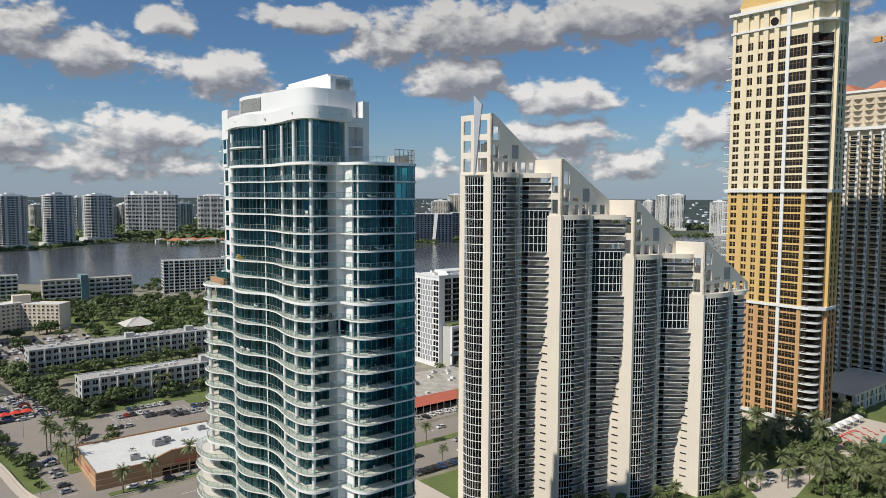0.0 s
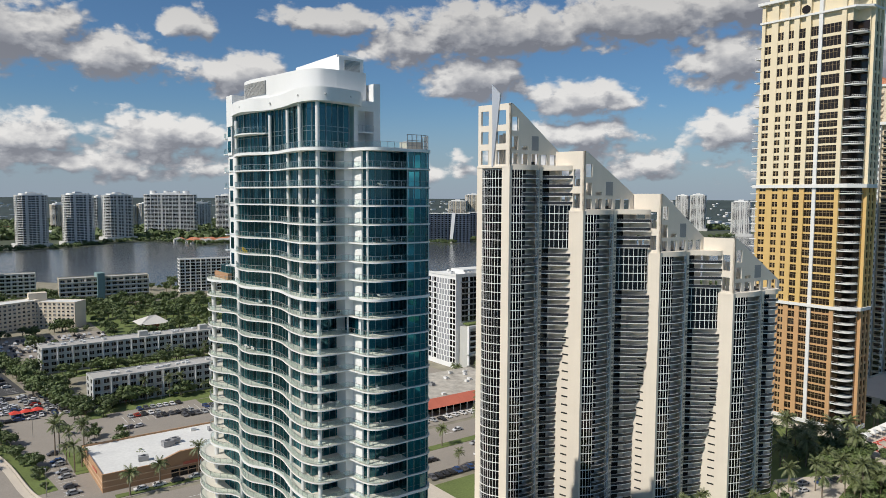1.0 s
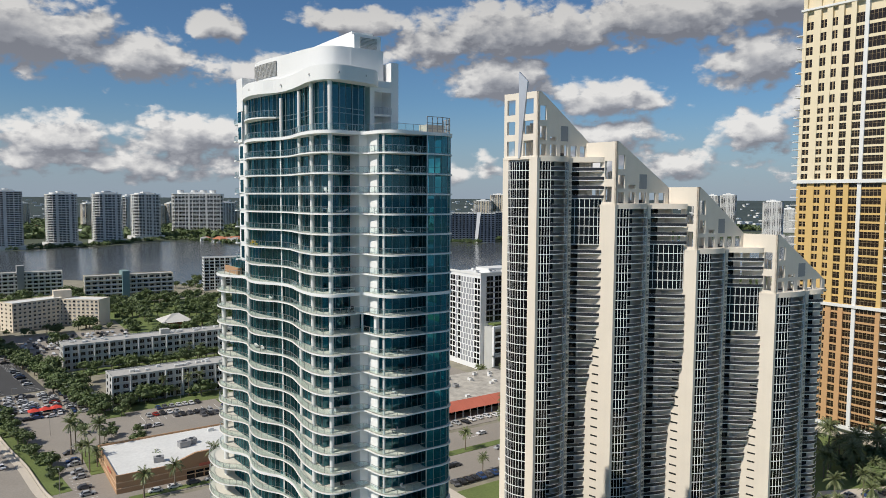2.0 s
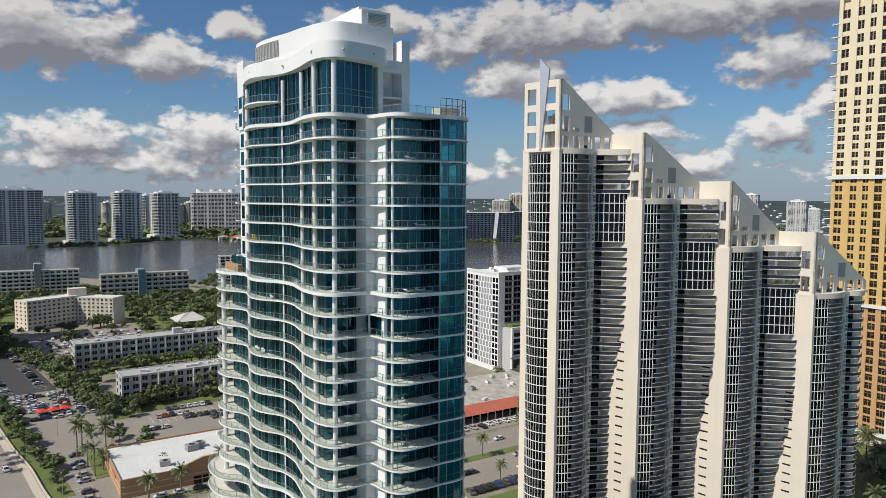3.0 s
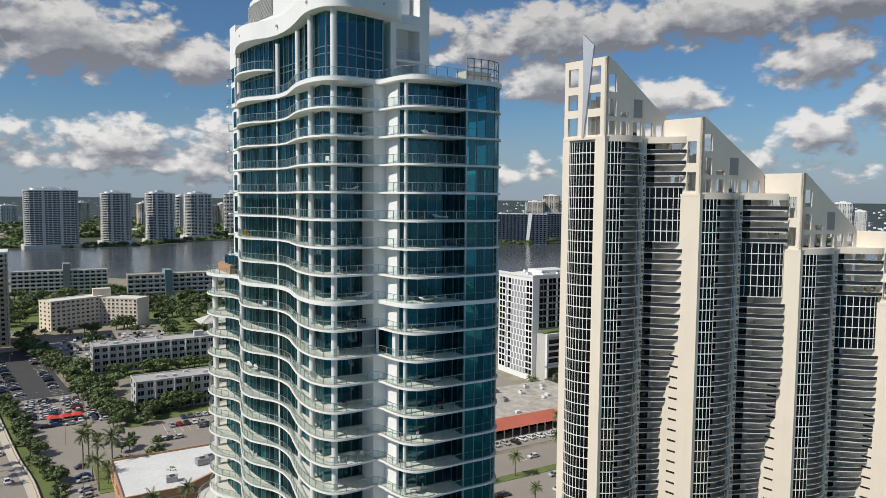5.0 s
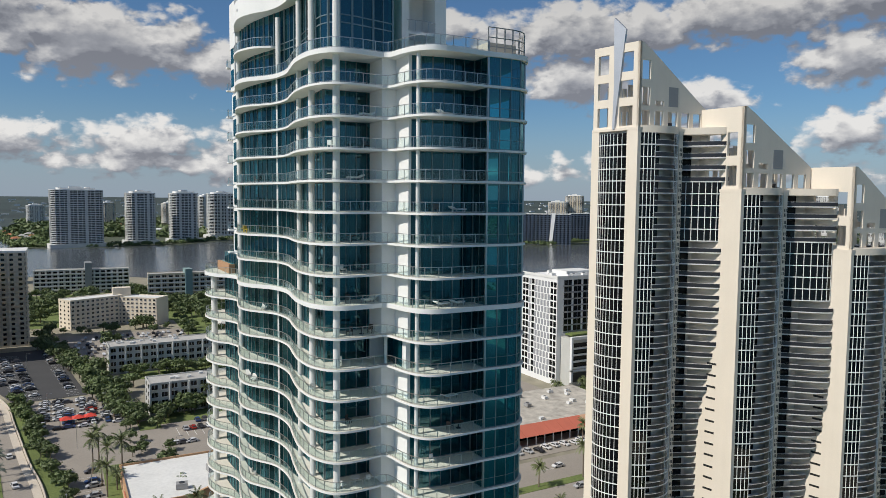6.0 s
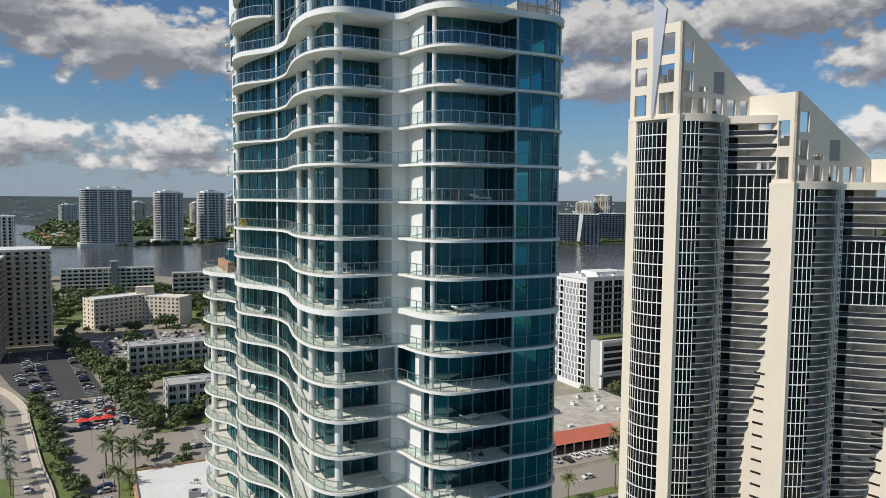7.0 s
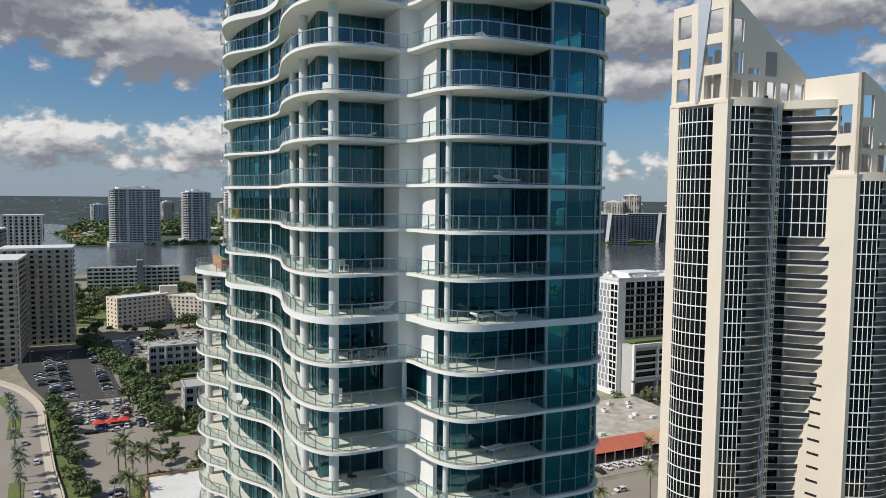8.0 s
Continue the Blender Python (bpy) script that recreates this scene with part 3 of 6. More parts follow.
        f.box(p[0] - s, p[1] - s, top, p[0] + s, p[1] + s, 113.9)
    for z in (109.1, 109.9):
        f.strip(pts, 0.12, z, z + 0.12)
    w = part("crown_glass", g, TEALGLASS, t, "tall blue-green penthouse glazing")
    part("mullions", f, MATS["mullion_metal"], w)
    m = Mesh()
    m.prism([(63.0, 121.2), (72.0, 121.2), (72.0, 140.0), (66.0, 148.5), (61.0, 148.5), (63.0, 134.0)], top, 113.8)
    part("penthouse_core", m, INTERIOR, t)
    # rails on the deck and the small mid balcony
    r = part("railing", rails["upper"][0], None, t, "brushed metal deck railing", at=(0, 0, level(0) + 0.37))
    part("balustrade_glass", rails["upper"][1], None, r)
    m, f, g = Mesh(), Mesh(), Mesh()
    small = curve([(59.0, 134.2), (57.3, 135.6), (56.4, 137.6), (56.0, 140.0), (56.4, 143.2), (57.3, 145.8), (58.2, 146.4)])
    m.prism((small + [(60.5, 146.4), (60.5, 134.2)])[::-1], 109.6, 109.85)
    part("penthouse_balcony", m, WHITE, t)
    line = offset(small, -0.12)
    f.strip(line, 0.06, 110.9, 110.96)
    g.sheet(line, 109.95, 110.85)
    for p in line[::3]:
        f.box(p[0] - 0.03, p[1] - 0.03, 109.85, p[0] + 0.03, p[1] + 0.03, 110.92)
    r = part("railing", f, RAILMETAL, t)
    part("balustrade_glass", g, RAILGLASS, r)
    cap = catmull([(70.0, 117.2), (68.2, 115.2), (64.9, 114.2), (61.5, 113.9), (59.6, 114.8), (58.6, 116.9), (58.4, 120.0), (59.0, 125.0), (59.2, 130.0), (58.6, 133.6), (57.2, 136.2), (56.3, 139.2), (56.5, 143.0), (57.4, 147.0)], 14)
    m = Mesh()
    m.prism((cap + [(57.6, 150.4), (66.0, 150.4), (72.0, 141.0), (72.0, 117.2)])[::-1], 113.9, 114.2)
    m.strip(offset(cap, -0.25), 0.5, 114.2, 116.2)
    part("parapet", m, WHITE, t, "wavy smooth white roof parapet")
    for x, y in ((58.35, 118.5), (61.2, 113.9), (66.3, 114.6), (58.9, 131.6), (56.3, 140.0)):
        m = Mesh()
        m.tube(x, y, 114.9, 115.2, 0.2, 10, 0.12)
        part("roof_spotlight", m, mesh_grey, t, "small round parapet spotlight")
    m = Mesh()
    m.box(57.5, 147.2, 112.0, 60.5, 150.5, 118.2)
    m.box(57.6, 148.0, 106.2, 62.0, 150.4, 112.0)
    part("end_block", m, WHITE, t, "stepped white end wall")
    drum = catmull([(66.0, 119.0), (63.0, 119.6), (61.2, 122.0), (60.2, 126.5), (59.6, 131.0), (58.7, 135.5), (58.2, 140.0), (58.9, 144.0), (61.5, 146.2)], 12)
    m = Mesh()
    m.prism((drum + [(67.0, 146.2), (72.0, 138.0), (72.0, 119.0)])[::-1], 114.2, 120.2)
    part("roof_drum", m, WHITE, t, "curved white roof screen wall")
    m = Mesh()
    for i in range(16):
        z = 117.0 + i * 0.16
        m.strip([(58.95, 133.6), (58.5, 136.0), (58.1, 139.0), (58.15, 142.2)], 0.14, z, z + 0.08)
    part("louvre", m, mesh_grey, t, "grey slatted air vent")
    m = Mesh()
    m.box(67.4, 120.6, 114.2, 72.4, 139.5, 122.9)
    m.box(67.4, 121.4, 122.9, 71.4, 138.5, 123.4)
    part("lift_house", m, WHITE, t, "tall plain white lift house")
    m = Mesh()
    for i in range(34):
        m.box(68.4, 120.48, 115.4 + i * 0.21, 71.6, 120.6, 115.5 + i * 0.21)
    part("vent_grille", m, mesh_grey, t, "grey slatted wall grille")
    # side wing of the penthouse with a framed balcony
    for nm, b in (("wing_wall", (68.6, 117.4, top, 69.4, 121.0, 115.0)), ("wing_beam", (69.4, 117.4, 113.2, 72.6, 118.0, 115.0)), ("wing_wall", (72.6, 117.4, top, 74.0, 121.0, 118.2)), ("wing_back", (69.4, 120.4, top, 72.6, 121.0, 115.0)), ("wing_balcony", (69.4, 117.6, 109.3, 72.6, 120.4, 109.6))):
        m = Mesh()
        m.box(*b)
        part(nm, m, WHITE, t, "plain white penthouse wall")
    m = Mesh()
    m.strip([(69.0, 117.1), (71.0, 116.9), (72.6, 117.3)], 0.05, 110.6, 110.66)
    for x in (69.2, 70.0, 70.8, 71.6, 72.4):
        m.box(x, 117.0, 109.5, x + 0.05, 117.05, 110.6)
    part("railing", m, RAILMETAL, t)
    # open screen at the deck corner
    m = Mesh()
    ring = curve([(73.9, 108.4), (77.5, 108.4), (79.2, 109.7), (79.9, 112.5)])
    stops = walk_path(ring, 1.0)
    for z in (106.7, 107.6, 108.6):
        m.strip(stops, 0.09, z, z + 0.09)
    cage = part("deck_screen", m, GREYPANEL, t, "open metal screen cage at the deck corner")
    for p in stops:
        m = Mesh()
        m.box(p[0] - 0.05, p[1] - 0.05, top, p[0] + 0.05, p[1] + 0.05, 108.65)
        part("screen_post", m, GREYPANEL, cage)
    m = Mesh()
    m.box(75.0, 110.2, top, 78.5, 112.5, 107.6)
    part("planter_wall", m, material("pale_screen", (0.5, 0.46, 0.4), 0.8), t)
    m = Mesh()
    m.box(70.5, 112.0, top, 73.6, 116.5, 106.25)
    part("plunge_pool", m, material("pool_water", (0.06, 0.35, 0.36), 0.08), t, "turquoise plunge pool")
    # side terrace pool surround
    z = level(8) + 0.37
    m = Mesh()
    m.box(56.8, 149.4, z, 63.0, 157.4, z + 1.3)
    part("pool_wall", m, material("wood_cladding", (0.42, 0.24, 0.13), 0.7, vary=0.2), t, "warm timber clad pool wall")
    m = Mesh()
    m.box(57.3, 150.0, z + 1.3, 63.0, 156.8, z + 1.34)
    part("terrace_pool", m, MATS["pool_water"], t, "turquoise terrace pool")
    return t


make_glass_tower()


# ---- the stepped cream tower ----
U, V = Vector((0.9966, -0.083)), Vector((-0.19, 0.98))
BLOCKS = [((144.7, 160.4), 18.6, 106.9, 125.2, 111.8, 12.0), ((164.1, 149.3), 20.8, 93.8, 111.7, 99.2, 10.2), ((186.9, 138.7), 20.4, 80.9, 99.2, 85.6, 10.2), ((209.0, 127.3), 24.0, 67.9, 85.5, 71.0, 10.0)]
STOREY = 2.6


def block_map(o):
    return lambda p: (o[0] + U.x * p[0] + V.x * p[1], o[1] + U.y * p[0] + V.y * p[1], p[2])


def bow(u0, u1, depth, n):
    """Bowed bay front on plan from u0 to u1."""
    return [(u0 + (u1 - u0) * i / n, -depth * (1 - (2 * i / n - 1) ** 2)) for i in range(n + 1)]


def sweep(u0, u1, depth, n):
    """Balcony front that swings out from a pier to the next flank wall."""
    return [(u0 + (u1 - u0) * i / n, -depth * math.sin(i / n * math.pi / 2) ** 1.3) for i in range(n + 1)]


def bay_storey(path, xf, first, last, glass_mat):
    """One storey of a window bay: glass between white mullions over a slab band."""
    g, f = Mesh(xf), Mesh(xf)
    seg = path[first:last + 1]
    g.sheet(seg, 0.2, STOREY)
    for p in seg:
        f.box(p[0] - 0.04, p[1] - 0.07, 0.2, p[0] + 0.04, p[1] + 0.06, STOREY)
    f.strip(seg, 0.22, 0.0, 0.2)
    return g, f


def balcony_storey(path, xf, back, first, last):
    """One storey of an open balcony: slab, dark rail, white top bar, set-back glass."""
    s, r, g = Mesh(xf), Mesh(xf), Mesh(xf)
    seg = path[first:last + 1]
    s.prism(seg + [(seg[-1][0], back), (seg[0][0], back)], 0.0, 0.2)
    s.strip(seg, 0.1, 1.14, 1.19)
    r.strip(seg, 0.06, 0.28, 1.08)
    g.sheet([(seg[0][0], back), (seg[-1][0], back)], 0.2, STOREY)
    return s, r, g


def make_stepped_tower():
    t = thing("stepped_tower", "cream residential tower stepping down with sloping fin roofs", "apartment tower")
    slotmat = material("dark_slot", (0.02, 0.02, 0.02), 0.5)
    raild = material("dark_balcony_rail", (0.03, 0.03, 0.035), 0.35)
    for bi, (o, run, roof, peak, low, side) in enumerate(BLOCKS):
        xf = block_map(o)
        floors = int(roof / STOREY)
        base = roof - floors * STOREY - 0.9
        # concrete body and piers
        m = Mesh(xf)
        m.box(0.9, 1.6, 0, run + 1.2, side - 0.1 if bi == 0 else side + 8.5, roof - 0.3)
        part("body", m, CREAM, t, "cream rendered concrete body")
        b1 = (0.5, run * 0.595)
        b2 = (run * 0.65, run - (0.2 if bi < 3 else 0.8))
        for u0, u1, z1 in ((-0.34, 0.55, roof + 0.02), (b1[1], b2[0], roof + 0.02)):
            m = Mesh(xf)
            m.box(u0, -0.25, 0, u1, 2.0, z1)
            part("pier", m, CREAM, t, "plain cream pier")
        sw = Mesh(xf)
        mid = (b1[1] + b2[0]) / 2
        for du in (-0.32, 0.12):
            for dz in (0.5, 1.5, 0.5 + STOREY, 1.5 + STOREY):
                sw.box(mid + du, -0.29, dz, mid + du + 0.22, -0.24, dz + 0.7)
        swd = sw.data("pier_window", slotmat)
        for k in range(2, floors - 1, 2):
            part("pier_window", swd, None, t, "small square pier windows", at=(0, 0, base + (floors - 1 - k) * STOREY))["kind"] = "stuff"
        # flank wall towards the sun
        m = Mesh(xf)
        if bi == 0:
            for v0, v1, u0 in ((0.2, 2.6, -0.3), (side - 2.0, side, -0.3), (2.6, side - 2.0, 0.3)):
                m = Mesh(xf)
                m.box(u0, v0, 0, 1.2, v1, roof)
                part("flank_wall", m, CREAM, t, "cream flank wall")
            xs = lambda p, f=xf: f((p[1] - 0.2, side - p[0], p[2]))
            path = bow(2.0, side - 2.6, 1.1, 9)
            g, f = bay_storey(path, xs, 0, 9, DARKGLASS)
            gd, fd = g.data("window_band", DARKGLASS), f.data("window_frame", WHITE)
            for k in range(floors):
                w = part("window_band", gd, None, t, at=(0, 0, base + k * STOREY))
                part("window_frame", fd, None, w, "white window frames")
        else:
            m.box(-0.3, 0.2, 0, 1.2, side + 1.0, roof)
            part("flank_wall", m, CREAM, t, "wide plain cream flank wall")
            s = Mesh(xf)
            s.box(-0.34, side * 0.4, 0, -0.29, side * 0.4 + 2.2, 0.45)
            sd = s.data("slot_window", slotmat)
            for k in range(2, int(floors * 0.62)):
                part("slot_window", sd, None, t, "narrow dark slot window", at=(0, 0, base + k * STOREY + 1.2))
        # first bay: windows, balcony, windows
        path = bow(b1[0], b1[1], 1.9, 16)
        pieces = []
        for a, b in ((0, 4), (12, 16)):
            g, f = bay_storey(path, xf, a, b, DARKGLASS)
            pieces.append((g.data("window_band", DARKGLASS), f.data("window_frame", WHITE)))
        s, r, g = balcony_storey(path, xf, 1.1, 4, 12)
        balc = s.data("balcony", WHITE), r.data("balcony_rail", raild), g.data("window_band", DARKGLASS)
        # second bay: open balconies above, windows, balconies below
        wide = sweep(b2[0], b2[1], 6.2, 10) if bi < 3 else bow(b2[0], b2[1], 1.6, 10)
        slim = sweep(b2[0], b2[1], 1.7, 10)
        s, r, g = balcony_storey(wide, xf, 1.4, 0, 10)
        big = s.data("balcony", WHITE), r.data("balcony_rail", raild), g.data("window_band", DARKGLASS)
        g, f = bay_storey(sweep(b2[0], b2[1], 5.4, 8), xf, 0, 8, DARKGLASS)
        sun_rooms = g.data("window_band", DARKGLASS), f.data("window_frame", WHITE)
        taper = []
        for j in range(7):
            q = j / 6
            q = q * q * (3 - 2 * q)
            pth = [(a[0] * (1 - q) + b[0] * q, a[1] * (1 - q) + b[1] * q) for a, b in zip(wide, slim)]
            s, r, g = balcony_storey(pth, xf, 1.4, 0, 10)
            taper.append((s.data("balcony", WHITE), r.data("balcony_rail", raild), g.data("window_band", DARKGLASS)))
        for k in range(floors):
            z = base + k * STOREY
            down = floors - 1 - k
            for gd, fd in pieces:
                w = part("window_band", gd, None, t, "dark tinted windows", at=(0, 0, z))
                part("window_frame", fd, None, w, "white window frames")
            for trio in (balc,):
                b = part("balcony", trio[0], None, t, "white edged bowed balcony", at=(0, 0, z))
                part("balcony_rail", trio[1], None, b)
            if 4 <= down < 9 and bi < 3:
                w = part("window_band", sun_rooms[0], None, t, "dark tinted windows", at=(0, 0, z))
                part("window_frame", sun_rooms[1], None, w, "white window frames")
            else:
                j = 0 if down < 14 else min(6, (down - 14) // 2)
                trio = taper[j] if bi < 3 else big
                b = part("balcony", trio[0], None, t, "white edged bowed balcony", at=(0, 0, z))
                part("balcony_rail", trio[1], None, b)
        for a0, a1, back in ((path[4][0], path[12][0], 1.1), (b2[0], b2[1], 1.4)):
            m = Mesh(xf)
            m.sheet([(a0, back), (a1, back)], 0.5, roof - 0.5)
            part("recessed_glazing", m, DARKGLASS, t, "dark set-back balcony glazing")
            m = Mesh(xf)
            m.box(a0 + (a1 - a0) * (0.74 if back < 1.2 else 0.7), back - 0.12, 0.5, a1, back - 0.02, roof - 0.5)
            part("recess_wall", m, CREAM, t, "cream balcony back wall")
        # roof ring over the bays
        m = Mesh(xf)
        m.prism(path + [(b1[1], 4), (b1[0], 4)], roof - 0.9, roof + 0.6)
        m.prism(wide + [(b2[1], 4), (b2[0], 4)], roof - 0.9, roof + 0.6)
        m.box(-0.38, -0.29, roof - 0.3, run + 0.6, side - 0.05, roof + 0.3)
        part("roof_ring", m, CREAM, t, "cream bowed roof fascia")
        # sloping fin with openings
        fin = Mesh(xf)
        h = peak - roof
        zt = lambda u, p=peak, l=low, n=run: p + (l - p) * max(0.0, min(1.0, (u - 1.0) / (n - 1.0)))
        rows = [(0.04, 0.21), (0.27, 0.48), (0.57, 0.79)]
        cols = [(0.04, 0.16), (0.23, 0.36), (0.43, 0.57), (0.63, 0.75), (0.81, 0.93)]
        us = sorted({0.0, 1.0} | {c for pr in cols for c in pr})
        for a, b in zip(us, us[1:]):
            ua, ub = a * run, b * run
            holes = []
            if (a, b) in cols:
                ci = cols.index((a, b))
                for ri, (r0, r1) in enumerate(rows):
                    if ri == 0 or ci == 0 or (ri == 1 and ci == 1):
                        r1 = 0.33 if ri == 1 and ci == 1 else r1
                        if roof + r1 * h < zt(ub) - 0.4:
                            holes.append((roof + r0 * h, roof + r1 * h))
            z = roof
            for h0, h1 in holes:
                fin.box(ua, 0.0, z, ub, 0.5, h0)
                z = h1
            fin.add([(ua, 0, z), (ub, 0, z), (ub, 0.5, z), (ua, 0.5, z), (ua, 0, zt(ua)), (ub, 0, zt(ub)), (ub, 0.5, zt(ub)), (ua, 0.5, zt(ua))],
                    [(0, 3, 2, 1), (4, 5, 6, 7), (0, 1, 5, 4), (1, 2, 6, 5), (2, 3, 7, 6), (3, 0, 4, 7)])
        part("fin_wall", fin, CREAM, t, "sloping cream fin with square openings")
        m = Mesh(xf)
        m.box(run * 0.43, -0.03, roof + 0.27 * h, run * 0.57, 0.0, roof + 0.5 * h)
        part("fin_panel", m, GREYPANEL, t, "flush grey panel")
        # open frame facing the sun side
        front = Mesh(xf)
        if bi == 0:
            for v0, v1 in ((0.0, 1.6), (5.0, 8.0), (10.9, side)):
                front.box(0.0, v0, roof, 0.6, v1, peak)
            for r0, r1 in ((0.0, 0.04), (0.27, 0.37), (0.57, 0.67), (0.9, 1.0)):
                for v0, v1 in ((1.6, 5.0), (8.0, 10.9)):
                    front.box(0.0, v0, roof + r0 * h, 0.6, v1, roof + r1 * h)
        else:
            for v0, v1, holes in ((0.0, 1.3, ()), (1.3, 3.6, ((0.06, 0.3), (0.42, 0.7))), (3.6, 5.2, ()), (5.2, 8.2, ((0.06, 0.3), (0.58, 0.7))), (8.2, side, ())):
                z = roof
                for r0, r1 in holes:
                    front.box(0.0, v0, z, 0.6, v1, roof + r0 * h)
                    z = roof + r1 * h
                front.box(0.0, v0, z, 0.6, v1, peak)
        part("frame_wall", front, CREAM, t, "open cream frame of square openings")
        # inner cross frames and plant on the roof
        inner = Mesh(xf)
        for v0 in (side * 0.5, side - 0.5):
            for u in (run * 0.2, run * 0.42, run * 0.62, run * 0.8):
                inner.box(u, v0, roof, u + 0.9, v0 + 0.5, min(zt(u) - 1.0, roof + h * 0.55))
            inner.box(run * 0.2, v0, roof + h * 0.27, run * 0.85, v0 + 0.5, roof + h * 0.34)
        part("roof_frame", inner, CREAM, t, "cream roof frame posts")
        plant = Mesh(xf)
        plant.box(run * 0.3, 1.6, roof + 0.3, run * 0.75, 4.2, roof + 0.9)
        plant.box(run * 0.55, 1.8, roof + 0.9, run * 0.6, 3.0, roof + 1.7)
        part("roof_plant", plant, DARKMETAL, t, "low dark roof machinery")
    # blade on the tallest block
    o = BLOCKS[0][0]
    m = Mesh(block_map(o))
    v = 6.0
    m.add([(-0.6, v - 0.25, 107), (0.0, v - 0.25, 107), (-0.2, v - 2.4, 128.2), (-0.7, v + 0.25, 131.0), (-0.6, v + 0.25, 107), (0.0, v + 0.25, 107), (0.4, v - 2.2, 128.2), (0.2, v + 0.45, 131.0)],
          [(0, 1, 2, 3), (7, 6, 5, 4), (0, 4, 5, 1), (1, 5, 6, 2), (2, 6, 7, 3), (3, 7, 4, 0)])
    part("blade", m, material("blade_metal", (0.5, 0.52, 0.56), 0.4, 0.4), t, "tall pointed grey metal blade")


make_stepped_tower()


# ---- the yellow tower and the pale balcony tower ----
def make_yellow_tower():
    t = thing("yellow_tower", "tall golden residential tower with white cornices and bronze windows", "apartment tower")
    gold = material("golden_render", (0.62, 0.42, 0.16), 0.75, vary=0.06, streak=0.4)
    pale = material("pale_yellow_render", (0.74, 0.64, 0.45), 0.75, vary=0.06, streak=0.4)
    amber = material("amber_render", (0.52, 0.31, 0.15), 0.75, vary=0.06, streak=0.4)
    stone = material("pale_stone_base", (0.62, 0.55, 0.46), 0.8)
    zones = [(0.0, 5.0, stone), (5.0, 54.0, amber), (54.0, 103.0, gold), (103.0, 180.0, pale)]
    X0, Y0, X1, Y1 = 300.5, 130.5, 322.0, 172.5
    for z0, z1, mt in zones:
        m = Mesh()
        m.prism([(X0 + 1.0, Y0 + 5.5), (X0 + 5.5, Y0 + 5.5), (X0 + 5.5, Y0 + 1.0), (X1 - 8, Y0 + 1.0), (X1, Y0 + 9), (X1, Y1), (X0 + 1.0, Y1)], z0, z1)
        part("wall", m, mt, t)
    # window strips on the sunny face: (y from, y to, panes)
    strips = [(168.2, 171.0, 2), (162.9, 165.3, 2), (158.6, 160.7, 2), (153.6, 156.4, 2), (148.4, 151.6, 3), (139.7, 146.9, 5)]
    piers = [(171.0, 172.5), (165.3, 168.2), (160.7, 162.9), (156.4, 158.6), (151.6, 153.6), (146.9, 148.4), (138.0, 139.7)]
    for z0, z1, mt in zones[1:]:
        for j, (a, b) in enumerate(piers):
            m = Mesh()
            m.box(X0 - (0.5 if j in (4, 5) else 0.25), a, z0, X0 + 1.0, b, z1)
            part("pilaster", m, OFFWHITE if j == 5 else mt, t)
    floors = [5.0 + 3.27 * k for k in range(39)] + [132.6 + 5.0 * k for k in range(7)]
    heights = [3.27] * 39 + [5.0] * 7
    cache = {}
    for z, h in zip(floors, heights):
        for j, (a, b, n) in enumerate(strips):
            for lo, hi, mt in zones:
                if lo <= z + 0.1 < hi:
                    zone = mt
            key = (j, h, zone.name)
            if key not in cache:
                g, s, f = Mesh(), Mesh(), Mesh()
                sp = h * (0.36 if j < 3 else 0.24)
                g.box(X0 + 0.12, a, sp, X0 + 0.2, b, h)
                s.box(X0 - 0.02, a, 0.0, X0 + 1.0, b, sp)
                for i in range(1, n):
                    y = a + (b - a) * i / n
                    f.box(X0 + 0.02, y - (0.22 if n == 2 and j < 3 else 0.06), sp, X0 + 0.3, y + (0.22 if n == 2 and j < 3 else 0.06), h)
                f.box(X0 + 0.04, a, h * 0.72, X0 + 0.24, b, h * 0.72 + 0.08)
                n_glass = len(g.f)
                g.add(f.v, f.f)
                gd = g.data("window", BROWNGLASS)
                gd.materials.append(material("bronze_frame", (0.3, 0.22, 0.12), 0.5))
                for fi in range(n_glass, len(gd.polygons)):
                    gd.polygons[fi].material_index = 1
                cache[key] = gd, s.data("spandrel", zone)
            gd, sd = cache[key]
            w = part("window", gd, None, t, at=(0, 0, z))
            part("spandrel", sd, None, w)
        # corner balcony
        key = ("corner", h)
        if key not in cache:
            m, r, g = Mesh(), Mesh(), Mesh()
            arc = [(X0 + 0.2, 138.0)] + [(X0 + 3.4 - 3.1 * math.cos(q), Y0 + 4.4 - 3.4 * math.sin(q)) for q in [i * math.pi / 16 for i in range(9)]] + [(X0 + 6.5, Y0 + 1.0)]
            m.prism((arc + [(X0 + 6.5, 138.0)])[::1], 0, 0.4)
            r.strip(arc, 0.08, 0.92, 1.0)
            for p in arc:
                r.box(p[0] - 0.05, p[1] - 0.05, 0.3, p[0] + 0.05, p[1] + 0.05, 1.0)
            g.box(X0 + 0.88, Y0 + 5.4, 0.26, X0 + 0.96, 138.0, h)
            g.box(X0 + 0.96, Y0 + 5.38, 0.26, X0 + 5.4, Y0 + 5.46, h)
            g.box(X0 + 5.38, Y0 + 1.2, 0.26, X0 + 5.46, Y0 + 5.38, h)
            cache[key] = m.data("balcony", OFFWHITE), r.data("balcony_rail", OFFWHITE), g.data("window", BROWNGLASS)
        a, b, c = cache[key]
        bal = part("balcony", a, None, t, "white curved corner balcony", at=(0, 0, z))
        part("balcony_rail", b, None, bal)
        part("window", c, None, bal)
        # far edge balcony
        key = ("edge", h)
        if key not in cache:
            m = Mesh()
